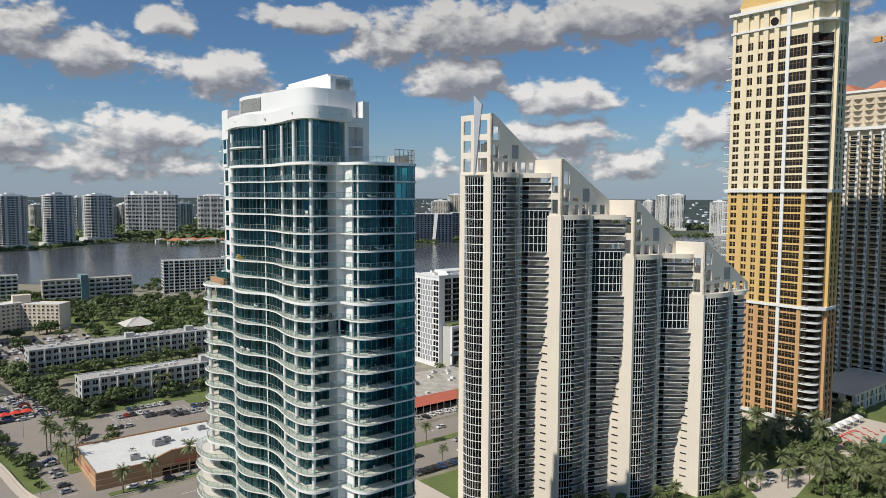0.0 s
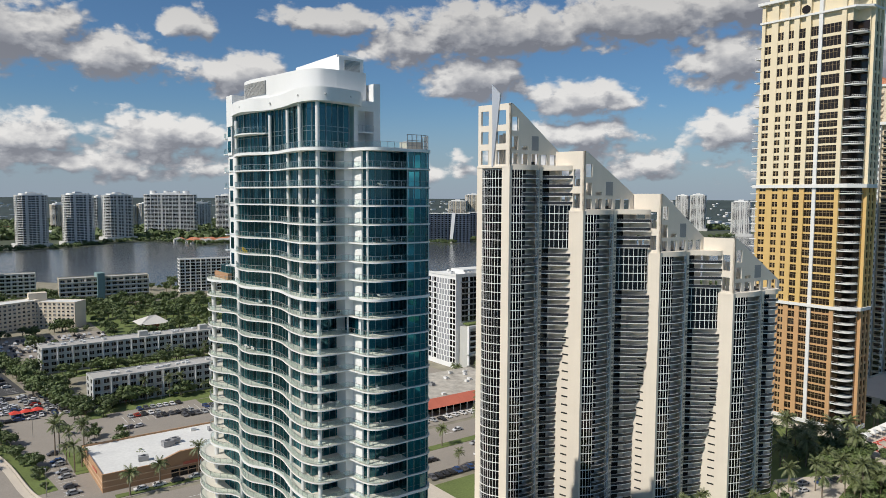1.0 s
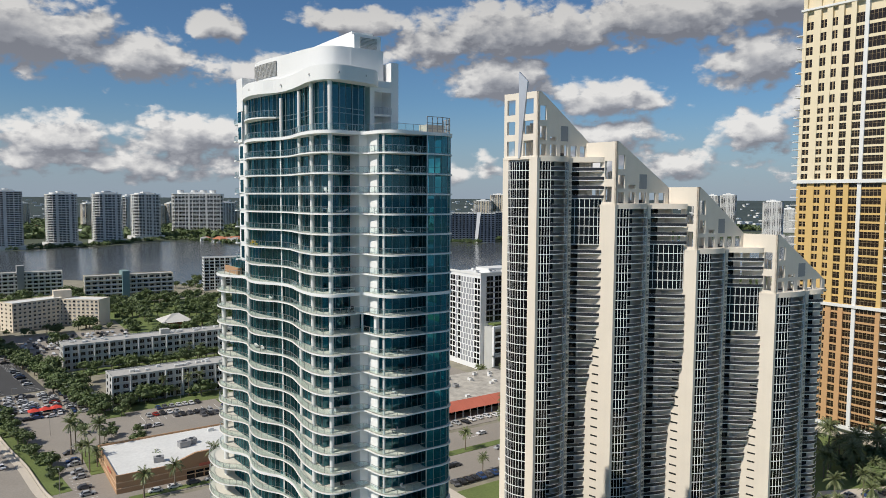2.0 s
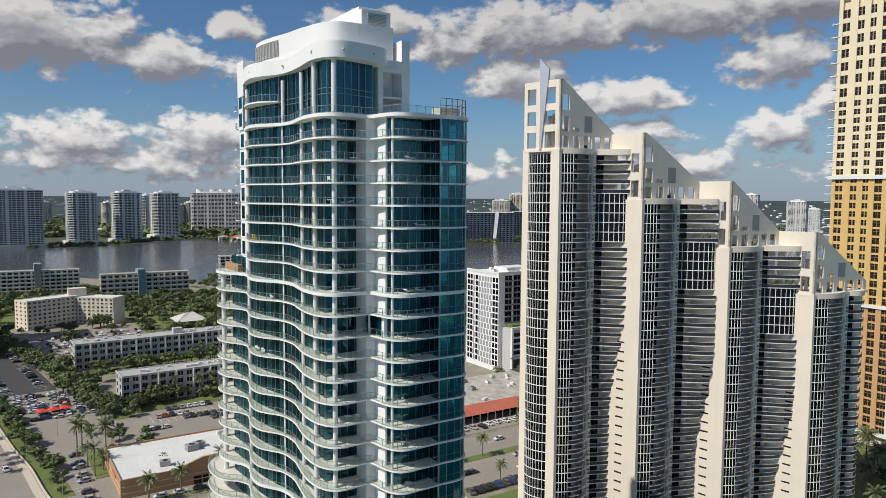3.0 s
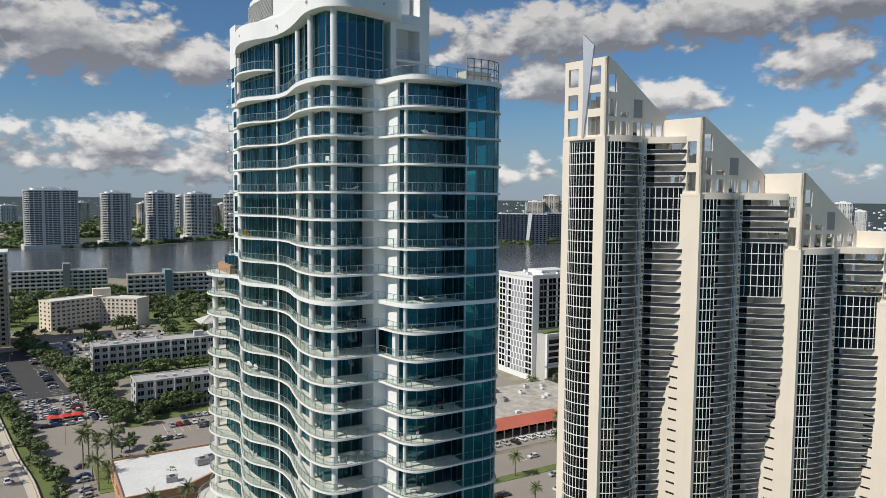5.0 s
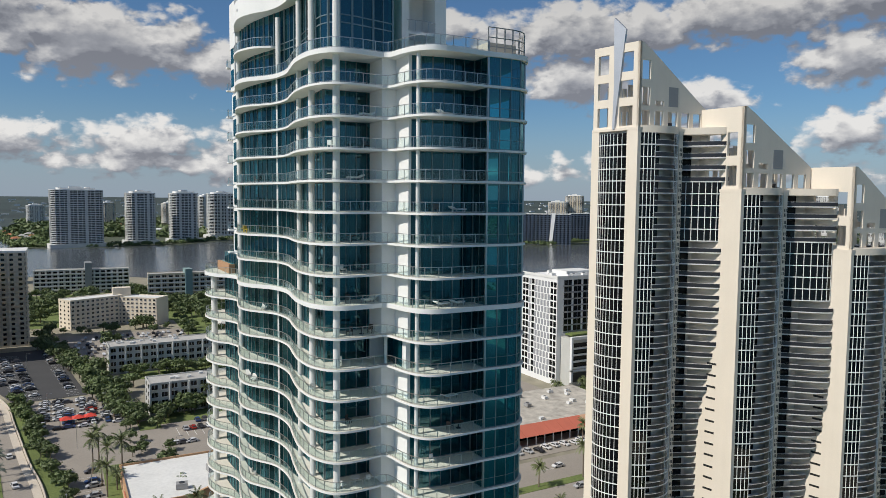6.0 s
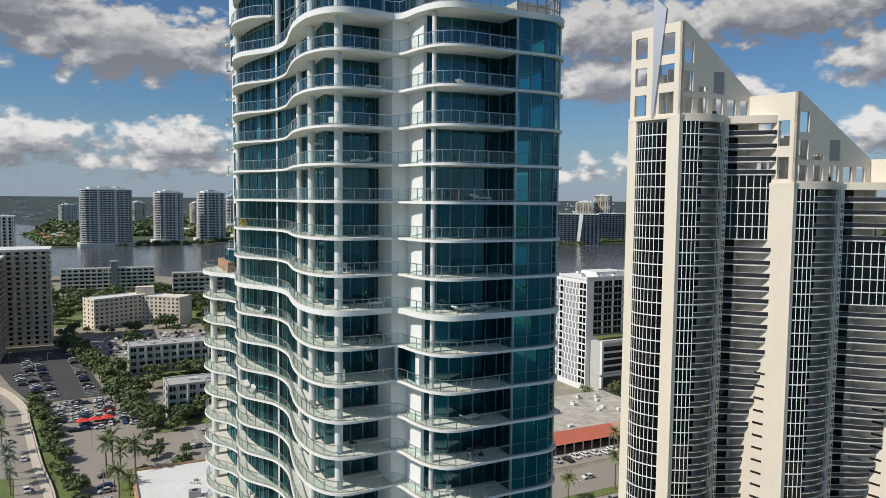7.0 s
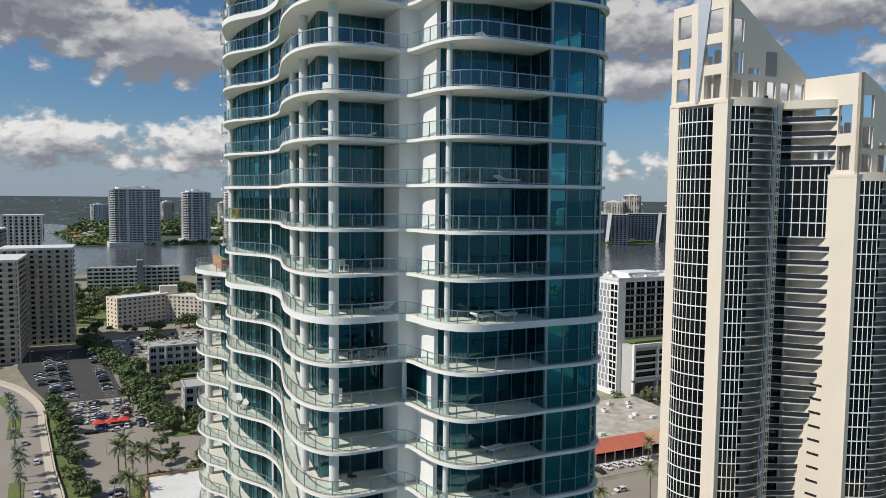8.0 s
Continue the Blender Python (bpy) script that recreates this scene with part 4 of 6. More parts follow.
            m.box(X0 - 0.4, 171.8, 0, X0 + 5, 175.0, 0.3)
            m.box(X0 - 0.4, 174.8, 0.9, X0 + 5, 175.0, 1.0)
            cache[key] = m.data("balcony", OFFWHITE)
        part("balcony", cache[key], None, t, "small white edge balcony", at=(0, 0, z))
        # shaded side: two window strips and piers
        key = ("side", h, zone.name)
        if key not in cache:
            g, s = Mesh(), Mesh()
            for a0, b0 in ((X0 + 8.2, X0 + 10.4), (X0 + 11.4, X0 + 13.6)):
                g.box(a0, Y0 + 0.3, 0.7, b0, Y0 + 0.4, h - 0.3)
                s.box(a0, Y0 + 0.0, 0.0, b0, Y0 + 1.0, 0.7)
                s.box(a0, Y0 + 0.0, h - 0.3, b0, Y0 + 1.0, h)
            cache[key] = g.data("window", DARKGLASS), s.data("spandrel", zone)
        w = part("window", cache[key][0], None, t, at=(0, 0, z))
        part("spandrel", cache[key][1], None, w)
    for z0, z1, mt in zones[1:]:
        for a, b in ((6.4, 8.2), (10.4, 11.4), (13.6, 15.0)):
            m = Mesh()
            m.box(X0 + a, Y0 - 0.3, z0, X0 + b, Y0 + 1.0, z1)
            part("pilaster", m, mt, t)
    for z, grow, h in ((4.6, 0.8, 1.4), (53.4, 1.0, 1.2), (102.4, 1.2, 1.4), (172.2, 0.7, 0.8), (180.0, 1.4, 1.2)):
        m = Mesh()
        m.prism([(X0 - grow, 138.0), (X0 - grow, Y0 + 4), (X0 + 4, Y0 - grow), (X1 - 8, Y0 - grow), (X1, Y0 + 8), (X1, Y1 + grow), (X0 - grow, Y1 + grow)], z, z + h)
        part("cornice", m, OFFWHITE, t, "projecting white cornice")
    m = Mesh()
    m.box(X0 + 1, 141.0, 181.2, X0 + 10, 170.0, 183.5)
    part("attic", m, pale, t, "pale yellow attic storey")
    m = Mesh()
    dome = [(171.0 - 22 * i / 14, 183.5 + 11.0 * math.sin(math.pi * i / 14) ** 0.8) for i in range(15)]
    n = len(dome)
    m.add([(X0 + 1.5, y, z) for y, z in dome] + [(X0 + 11, y, z) for y, z in dome], [tuple(range(n)), tuple(range(n, 2 * n))[::-1]] + [(i, i + 1, n + i + 1, n + i) for i in range(n - 1)])
    part("gable", m, gold, t, "rounded golden roof gable")
    m = Mesh()
    m.add([(X0 + 2, 136, 181.2), (X1, 136, 181.2), (X1, 171, 181.2), (X0 + 2, 171, 181.2), (X0 + 10, 149, 192), (X1 - 4, 149, 192), (X1 - 4, 160, 192), (X0 + 10, 160, 192)],
          [(0, 1, 5, 4), (1, 2, 6, 5), (2, 3, 7, 6), (3, 0, 4, 7), (4, 5, 6, 7), (3, 2, 1, 0)])
    part("roof", m, ORANGETILE, t, "hipped orange tile roof")
    m = Mesh()
    m.tube(0, 0, 0, 0.5, 1.7, 16)
    m.v = [(X0 - 0.3 - p[2], 153.6 + p[0], 174.9 + p[1]) for p in m.v]
    part("round_window", m, BROWNGLASS, t, "round window under the cornice")


make_yellow_tower()


def make_pale_tower():
    t = thing("balcony_tower", "pale residential tower stacked with scalloped balconies and tiled roof", "apartment tower")
    pale = material("pale_warm_render", (0.58, 0.5, 0.38), 0.75, vary=0.06, streak=0.4)
    X0, Y0, X1, Y1, H = 410.0, 118.0, 460.0, 180.0, 157.0
    m = Mesh()
    m.prism(rect(X0 + 2, Y0 + 2, X1, Y1), 0, H - 20)
    m.prism(rect(X0 + 6, Y0 + 8, X1, Y1), H - 20, H)
    part("wall", m, pale, t)
    for i in range(10):
        y = Y0 + 2 + i * 5.9
        m = Mesh()
        m.box(X0, y, 0.0, X0 + 2, y + 1.3, H - 20)
        for k in range(int((H - 22) / 3.2)):
            for dy in (0.2, 0.8):
                m.box(X0 - 0.12, y + dy - 0.02, 3.6 + k * 3.2, X0, y + dy + 0.42, 3.7 + k * 3.2)
        part("pier", m, OFFWHITE, t)
        m = Mesh()
        for k in range(int((H - 22) / 3.2)):
            for dy in (0.2, 0.8):
                m.box(X0 - 0.03, y + dy, 3.8 + k * 3.2, X0 + 0.02, y + dy + 0.38, 5.6 + k * 3.2)
        part("pier_glazing", m, DARKGLASS, t, "small paired dark pier windows")["kind"] = "stuff"
    s, g = Mesh(), Mesh()
    for i in range(9):
        y = Y0 + 3.3 + i * 5.9
        arc = [(X0 + 1.6 - 2.2 * math.sin(math.pi * q / 8), y + 4.6 * q / 8) for q in range(9)]
        s.prism((arc + [(X0 + 2.5, y + 4.6), (X0 + 2.5, y)])[::-1], 0, 0.3)
        s.strip(arc, 0.12, 0.95, 1.1)
        g.box(X0 + 1.88, y + 0.7, 0.3, X0 + 1.98, y + 3.8, 2.5)
    for i in range(7):
        x = X0 + 4 + i * 6.2
        arc = [(x + 4.6 * q / 8, Y0 + 1.6 - 2.2 * math.sin(math.pi * q / 8)) for q in range(9)]
        s.prism(arc + [(x + 4.6, Y0 + 2.5), (x, Y0 + 2.5)], 0, 0.3)
        s.strip(arc, 0.12, 0.95, 1.1)
        g.box(x + 0.7, Y0 + 1.88, 0.3, x + 3.8, Y0 + 1.98, 2.5)
    sd, gd = s.data("balcony_band", pale), g.data("glazing", DARKGLASS)
    for k in range(48):
        z = 3 + k * 3.2
        up = (0, 0, z) if z < H - 23 else (4.2, 6.2, z)
        b = part("balcony_band", sd, None, t, "white scalloped balcony storey", at=up)
        b["kind"] = "stuff"
        part("glazing", gd, None, b)["kind"] = "stuff"
    m = Mesh()
    m.prism(rect(X0 - 0.6, Y0 - 0.6, X1, Y1), H - 20.6, H - 19)
    m.prism(rect(X0 + 5, Y0 + 7, X1, Y1), H, H + 1.2)
    part("cornice", m, OFFWHITE, t)
    m = Mesh()
    for a in (0, 22, 40):
        m.add([(X0 + 5, Y0 + 8 + a, H + 1.2), (X1, Y0 + 8 + a, H + 1.2), (X1, Y0 + 22 + a, H + 1.2), (X0 + 5, Y0 + 22 + a, H + 1.2), (X0 + 9, Y0 + 15 + a, H + 6), (X1, Y0 + 15 + a, H + 6)],
              [(0, 1, 5, 4), (2, 3, 4, 5), (3, 0, 4), (1, 2, 5), (3, 2, 1, 0)])
    part("roof", m, ORANGETILE, t, "orange barrel tile roof")


make_pale_tower()


def make_crane():
    t = thing("tower_crane", "orange lattice tower crane far behind the towers", "crane")
    orange = material("orange_crane_paint", (0.6, 0.25, 0.04), 0.5)
    m = Mesh()
    for dx in (-1, 1):
        for dy in (-1, 1):
            m.box(570 + dx - 0.15, 186 + dy - 0.15, 0, 570 + dx + 0.15, 186 + dy + 0.15, 214)
    for k in range(70):
        m.box(568.9, 184.9, k * 3.05, 571.1, 185.1, k * 3.05 + 0.2)
        m.box(568.9, 184.9, k * 3.05, 569.1, 187.1, k * 3.05 + 0.2)
    part("mast", m, orange, t)
    m = Mesh()
    for z in (214.0, 216.2):
        for x in (569.2, 570.8):
            m.box(x - 0.18, 150, z, x + 0.18, 216, z + 0.3)
    for k in range(26):
        y = 150 + k * 2.55
        m.box(569.1, y, 214.0, 569.3, y + 0.25, 216.3)
        m.add([(569.0, y, 214.1), (569.3, y, 214.1), (569.3, y + 2.4, 216.2), (569.0, y + 2.4, 216.2)], [(0, 1, 2, 3)])
    part("jib", m, orange, t)
    m = Mesh()
    m.box(568.6, 212.5, 213.2, 571.4, 217.5, 217.0)
    part("counterweight", m, orange, t)


make_crane()


# ---- the town across the avenue ----
def local_map(x, y, yaw):
    c, s = math.cos(radians(yaw)), math.sin(radians(yaw))
    return lambda p: (x + c * p[0] - s * p[1], y + s * p[0] + c * p[1], p[2])


def rooftop_unit(x, y, z, yaw=0.0, size=1.0):
    t = thing("air_conditioner", "grey boxed air conditioning unit on a roof", "air conditioner", "rooftop units", at=(x, y, z), yaw=yaw)
    m = Mesh()
    m.box(-1.1 * size, -0.8 * size, 0.15, 1.1 * size, 0.8 * size, 1.2 * size)
    part("housing", m, GREYPANEL if size > 1.2 else OFFWHITE, t)
    if size > 1.0:
        m = Mesh()
        m.tube(0, 0, 1.2 * size, 1.2 * size + 0.15, 0.55 * size, 10)
        part("fan_cover", m, DARKMETAL, t)
    return t


def low_block(name, label, x, y, length, depth, h, floors, yaw, wall, step=3.8, win=(2.4, 1.9), fins=True, roof=ROOFGREY, glassy=DARKGLASS, group="", slabs=False):
    """A low block of flats: body, parapet, window by window, fins and a roof."""
    t = thing(name, label, "building", group, at=(x, y, 0), yaw=yaw)
    fl = h / floors
    m = Mesh()
    m.box(0, 0.3, 0, length, depth, h)
    part("wall", m, wall, t)
    m = Mesh()
    m.box(0.2, 0.5, h, length - 0.2, depth - 0.2, h + 0.06)
    part("roof", m, roof, t, "flat gravel roof")
    m = Mesh()
    for b in ((-0.1, 0.1, length + 0.1, 0.5), (-0.1, depth - 0.3, length + 0.1, depth + 0.1), (-0.1, 0.5, 0.3, depth - 0.3), (length - 0.3, 0.5, length + 0.1, depth - 0.3)):
        m.box(b[0], b[1], h - 0.1, b[2], b[3], h + 0.55)
    part("parapet", m, wall, t)
    g, f = Mesh(), Mesh()
    g.box(0, 0.2, 0, win[0], 0.28, win[1])
    for a, b in ((-0.12, 0.0), (win[0] / 2 - 0.05, win[0] / 2 + 0.05), (win[0], win[0] + 0.12)):
        f.box(a, 0.12, -0.1, b, 0.34, win[1] + 0.1)
    f.box(-0.2, 0.02, -0.18, win[0] + 0.2, 0.34, -0.06)
    bare = g.data("window", glassy)
    n_glass = len(g.f)
    g.add(f.v, f.f)
    gd = g.data("window", glassy)
    gd.materials.append(OFFWHITE)
    for fi in range(n_glass, len(gd.polygons)):
        gd.polygons[fi].material_index = 1
    n = int(length // step)
    for k in range(floors):
        for i in range(n):
            part("window", gd, None, t, at=((i + 0.5) * length / n - win[0] / 2, 0, k * fl + 1.0))
    for k in range(floors):
        for i in range(max(1, int(depth // 5))):
            w = part("window", bare, None, t, at=(0.26, (i + 0.5) * depth / max(1, int(depth // 5)) + win[0] / 2, k * fl + 1.0))
            w.rotation_euler = (0, 0, radians(-90))
            w.location = (-0.24 + 0.0, (i + 0.5) * depth / max(1, int(depth // 5)) + win[0] / 2, k * fl + 1.0)
    if fins:
        m = Mesh()
        m.box(-0.2, -0.7, 0, 0.2, 0.3, h + 0.2)
        d = m.data("fin", OFFWHITE)
        for i in range(0, n + 1, 2):
            part("fin", d, None, t, at=(i * length / n, 0, 0))
    if slabs:
        m = Mesh()
        m.box(0.2, -1.2, 0, length - 0.2, 0.3, 0.18)
        m.box(0.2, -1.2, 0.18, length - 0.2, -1.12, 1.0)
        d = m.data("walkway", OFFWHITE)
        for k in range(1, floors):
            part("walkway", d, None, t, at=(0, 0, k * fl))
    return t


LIGHTGREY = material("pale_grey_render", (0.5, 0.5, 0.47), 0.8, vary=0.1, streak=0.5)
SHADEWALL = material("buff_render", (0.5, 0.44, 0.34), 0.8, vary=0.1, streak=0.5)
BUFF = material("cream_block_wall", (0.7, 0.62, 0.5), 0.8, vary=0.08, streak=0.4)
random.seed(11)
low_block("apartment_block", "long pale grey four-storey apartment block with flat roof", 57.5, 441, 104, 15, 14.0, 4, 1.5, LIGHTGREY, group="apartment blocks")
low_block("apartment_block", "pale grey four-storey apartment block beside a car park", 67.8, 358.5, 94, 14, 13.2, 4, 1.5, LIGHTGREY, group="apartment blocks")
for x, y, z in ((112, 450, 14.0), (148, 451, 14.0), (128, 366, 13.2)):
    m = Mesh()
    m.box(x - 2.5, y - 2, z, x + 2.5, y + 2, z + 3)
    tagged(new("stair_house", m.data("stair_house", LIGHTGREY)), "small grey stair house on a roof", "stair house", "stair houses")
for i in range(34):
    x = random.choice((66, 78, 92, 118, 133, 146)) + random.uniform(-4, 4)
    rooftop_unit(x, 447 + random.uniform(0, 6) + (x - 57) * 0.026, 14.05, random.uniform(-5, 5), 0.8)
for i in range(18):
    x = random.uniform(74, 150)
    rooftop_unit(x, 364 + random.uniform(0, 5) + (x - 69) * 0.026, 13.25, random.uniform(-5, 5), 0.8)
# cream hospital-like block of two wings
low_block("cream_block", "cream seven-storey block with small square windows", 42.5, 584, 38, 16, 20.0, 7, 26, BUFF, step=3.4, win=(1.6, 1.2), fins=False, roof=ROOFWHITE, glassy=DARKGLASS)
low_block("cream_block", "cream wing of small windows under a white roof", 72.5, 600.5, 31, 15, 19.0, 7, -40, BUFF, step=3.4, win=(1.6, 1.2), fins=False, roof=ROOFWHITE)
m = Mesh()
m.box(70, 606, 19.5, 82, 614, 25)
tagged(new("roof_house", m.data("roof_house", BUFF)), "cream lift house on a white roof", "roof house")
low_block("lagoon_block", "brown and cream six-storey waterside block", 104, 702, 74, 14, 24.0, 6, -3, SHADEWALL, step=5, win=(3.2, 1.8), slabs=True, group="waterside blocks")
low_block("lagoon_block", "white ten-storey waterside block with dark window grid", 218, 737, 82, 16, 33.0, 10, -8, OFFWHITE, step=5, win=(3.8, 2.2), fins=True, group="waterside blocks")
low_block("lagoon_block", "pale six-storey waterside block with open walkways", 16, 792, 80, 14, 22.0, 6, -4, LIGHTGREY, step=5, win=(3.2, 1.8), slabs=True, group="waterside blocks")
m = Mesh()
m.box(58, 786, 0, 64, 800, 29)
tagged(new("stair_tower", m.data("stair_tower", GREYPANEL)), "grey stair tower rising above a block", "stair tower")
m = Mesh()
m.box(134, 697, 0, 140, 712, 28)
tagged(new("stair_tower", m.data("stair_tower", material("teal_render", (0.2, 0.3, 0.3), 0.7))), "teal stair tower rising above a block", "stair tower")


def make_store():
    t = thing("store", "tan single-storey store with flat white roof and stepped gables", "store")
    x0, y0, x1, y1, h = 51.2, 254.2, 118.0, 289.0, 5.4
    m = Mesh()
    m.box(x0, y0, 0, x1, y1, h)
    part("wall", m, TANBRICK, t)
    m = Mesh()
    m.box(x0 + 0.4, y0 + 0.4, h, x1 - 0.4, y1 - 0.4, h + 0.05)
    part("roof", m, ROOFWHITE, t, "white membrane roof")
    m = Mesh()
    for a, b in ((x0, x0 + 18), (x0 + 38, x1)):
        m.box(a, y0 - 0.1, h, b, y0 + 0.4, h + 0.9)
    m.box(x0 - 0.1, y0 + 0.4, h, x0 + 0.4, y1, h + 0.7)
    m.box(x0, y1 - 0.4, h, x1, y1, h + 0.7)
    part("parapet", m, TANBRICK, t)
    for a, b, top in ((x0 + 18, x0 + 38, 9.0), (x0 + 46, x0 + 60, 8.4)):
        m = Mesh()
        mid = (a + b) / 2
        prof = [(a, h), (b, h), (b, h + 1.4), (mid + 3, top), (mid - 3, top), (a, h + 1.4)]
        n = len(prof)
        m.add([(x, y0 - 0.4, z) for x, z in prof] + [(x, y0 + 0.5, z) for x, z in prof], [tuple(range(n)), tuple(range(n, 2 * n))[::-1]] + [(i, (i + 1) % n, n + (i + 1) % n, n + i) for i in range(n)])
        part("gable", m, TANBRICK, t, "stepped tan gable")
    m = Mesh()
    for z in (1.6, 3.6):
        m.box(x0 - 0.12, y0 - 0.12, z, x1, y0, z + 0.35)
        m.box(x0 - 0.12, y0, z, x0, y1, z + 0.35)
    part("band", m, material("pale_tan_band", (0.6, 0.42, 0.27), 0.8), t, "paler tan wall band")
    for a in (x0 + 26, x0 + 50):
        m = Mesh()
        m.box(a, y0 - 0.55, 4.0, a + 8, y0 - 0.42, 5.0)
        part("sign_bar", m, REDTILE, t, "plain red sign bar")
    m = Mesh()
    m.box(x0 - 0.25, y0 + 8, 4.2, x0 - 0.12, y0 + 15, 5.0)
    part("sign_bar", m, REDTILE, t, "plain red sign bar")
    m = Mesh()
    for i in range(5):
        m.box(x0 + 22 + i * 3, y0 - 0.1, 0.2, x0 + 24.5 + i * 3, y0 + 0.02, 2.8)
    part("shop_window", m, DARKGLASS, t)


make_store()
for x, y, s in ((66, 262, 1.5), (77, 272, 1.8), (80, 274, 1.6), (100, 268, 1.7), (96, 280, 1.3), (84, 262, 0.8), (90, 284, 1.0)):
    rooftop_unit(x, y, 5.45, random.uniform(-10, 10), s)


def make_hut():
    t = thing("pavilion", "low brick pavilion with pale hipped roof", "pavilion")
    m = Mesh()
    m.box(134, 540, 0, 150, 556, 5)
    part("wall", m, material("red_brick", (0.28, 0.1, 0.07), 0.9), t)
    m = Mesh()
    m.add([(131, 537, 5), (153, 537, 5), (153, 559, 5), (131, 559, 5), (140, 547, 10), (145, 549, 10)], [(0, 1, 5, 4), (1, 2, 5), (2, 3, 4, 5), (3, 0, 4), (3, 2, 1, 0)])
    part("roof", m, material("pale_metal_roof", (0.6, 0.58, 0.54), 0.6), t)


make_hut()


def make_hotel():
    t = thing("white_hotel", "white modern mid-rise with staggered windows above a podium", "hotel")
    x0, y0, x1, y1, h = 249.0, 320.0, 320.0, 350.0, 53.0
    m = Mesh()
    m.box(x0 + 0.3, y0 + 0.3, 0, x1, y1, h)
    part("wall", m, WHITE, t)
    random.seed(4)
    g = Mesh()
    g.box(0, 0, 0, 0.12, 2.0, 2.5)
    gd = g.data("window", DARKGLASS)
    q = Mesh()
    q.box(-0.02, 0, -0.4, 0.1, 1.7, 2.4)
    qd = q.data("facade_panel", material("mid_grey_panel", (0.3, 0.31, 0.33), 0.7))
    for k in range(15):
        for i in range(11):
            part("window" if i in (0, 1, 7, 9, 10) else "facade_panel", gd if i in (0, 1, 7, 9, 10) else qd, None, t, at=(x0 + 0.2, y0 + 0.9 + i * 2.6 + (0.7 if k % 2 and i not in (0, 1, 7, 9, 10) else 0), 3.2 + k * 3.25))
    g, f = Mesh(), Mesh()
    g.box(0, 0, 0, 4.6, 0.12, 2.5)
    f.box(2.2, -0.15, 0, 2.4, 0.1, 2.5)
    f.box(-0.5, -0.25, -0.7, 5.4, 0.14, -0.05)
    gd, fd = g.data("window", DARKGLASS), f.data("window_frame", GREYPANEL)
    for k in range(8, 16):
        for i in range(11):
            w = part("window", gd, None, t, at=(x0 + 4.5 + i * 6.0, y0 + 0.16, 1.0 + k * 3.25))
            part("window_frame", fd, None, w)
    m = Mesh()
    m.box(x0 + 3.0, 313.0, 0, 330.0, y0, 24.5)
    pod = part("podium", m, LIGHTGREY, t, "grey podium with balconies")
    s, g = Mesh(), Mesh()
    s.box(0, -1.0, 0, 12.2, 0.0, 0.25)
    s.box(0, -1.0, 0.25, 12.2, -0.92, 1.0)
    g.box(0, -0.06, 0.25, 12.2, -0.02, 2.9)
    sd, gd = s.data("balcony", OFFWHITE), g.data("window", DARKGLASS)
    for k in range(4):
        for i in range(6):
            b = part("balcony", sd, None, t, at=(x0 + 4.2 + i * 13.2, 313.0, 9.6 + k * 3.2))
            part("window", gd, None, b)
    m = Mesh()
    for i in range(7):
        m.box(x0 + 3 + i * 13.2, 311.6, 3, x0 + 4 + i * 13.2, 313.0, 24.0)
    m.box(x0 + 3, 311.6, 24.0, 331, 313.0, 25.4)
    m.box(x0 + 3, 311.6, 8.4, 331, 313.0, 9.2)
    part("frame", m, WHITE, t, "white podium frame")
    for i in range(6):
        m = Mesh()
        m.box(x0 + 5 + i * 13.2, 312.8, 3.0, x0 + 15.4 + i * 13.2, 312.96, 7.6)
        part("garage_opening", m, DARKMETAL, t, "dark garage opening")
    m = Mesh()
    m.box(x0 + 5, 314, 25.4, 330, 319.4, 26.2)
    part("roof_garden", m, GRASS, t, "planted podium roof")
    m = Mesh()
    m.box(x0, y0, h, x1, y0 + 0.5, h + 1.3)
    m.box(x0, y0 + 0.5, h, x0 + 0.5, y1, h + 1.3)
    m.box(x0 + 12, y0 + 8, h, x0 + 30, y0 + 20, h + 2.6)
    part("parapet", m, OFFWHITE, t)


make_hotel()
for i in range(12):
    rooftop_unit(random.uniform(253, 300), random.uniform(324, 346), 53.05, 0, 1.2)


def make_mall():
    t = thing("shopping_strip", "low shopping strip with flat pale roof and red canopy", "shops")
    m = Mesh()
    m.box(150, 262, 0, 246, 304, 5.0)
    part("wall", m, SHADEWALL, t)
    m = Mesh()
    m.box(150.2, 262.2, 5.0, 245.8, 303.8, 5.08)
    part("roof", m, material("stained_flat_roof", (0.44, 0.41, 0.36), 0.9, vary=0.38, scale=0.7, fine=0.5), t, "pale stained flat roof")
    tan_tile = material("tan_awning", (0.52, 0.32, 0.2), 0.8, vary=0.2)
    for i in range(16):
        a, b = 150 + i * 6, 150 + i * 6 + 5.9
        m = Mesh()
        m.add([(a, 256, 3.6), (b, 256, 3.6), (b, 262.4, 6.2), (a, 262.4, 6.2), (a, 262.4, 3.4), (b, 262.4, 3.4)], [(0, 1, 2, 3), (0, 5, 1), (0, 4, 5), (3, 2, 5, 4), (0, 3, 4), (1, 5, 2)])
        part("canopy", m, tan_tile if i in (4, 11, 12) else REDTILE, t, "sloping tan canopy" if i in (4, 11, 12) else "sloping red canopy")
    m = Mesh()
    m.box(0, 256.2, 0, 0.3, 256.5, 3.6)
    post = m.data("canopy_post", OFFWHITE)
    for i in range(24):
        part("canopy_post", post, None, t, at=(150.5 + i * 4, 0, 0))
    m = Mesh()
    m.box(151, 261.8, 0.3, 245, 261.95, 3.2)
    part("shop_window", m, DARKGLASS, t)


make_mall()
random.seed(8)
for i in range(18):
    rooftop_unit(random.uniform(156, 240), random.uniform(266, 300), 5.1, random.choice((0, 90)), random.uniform(0.8, 1.5))


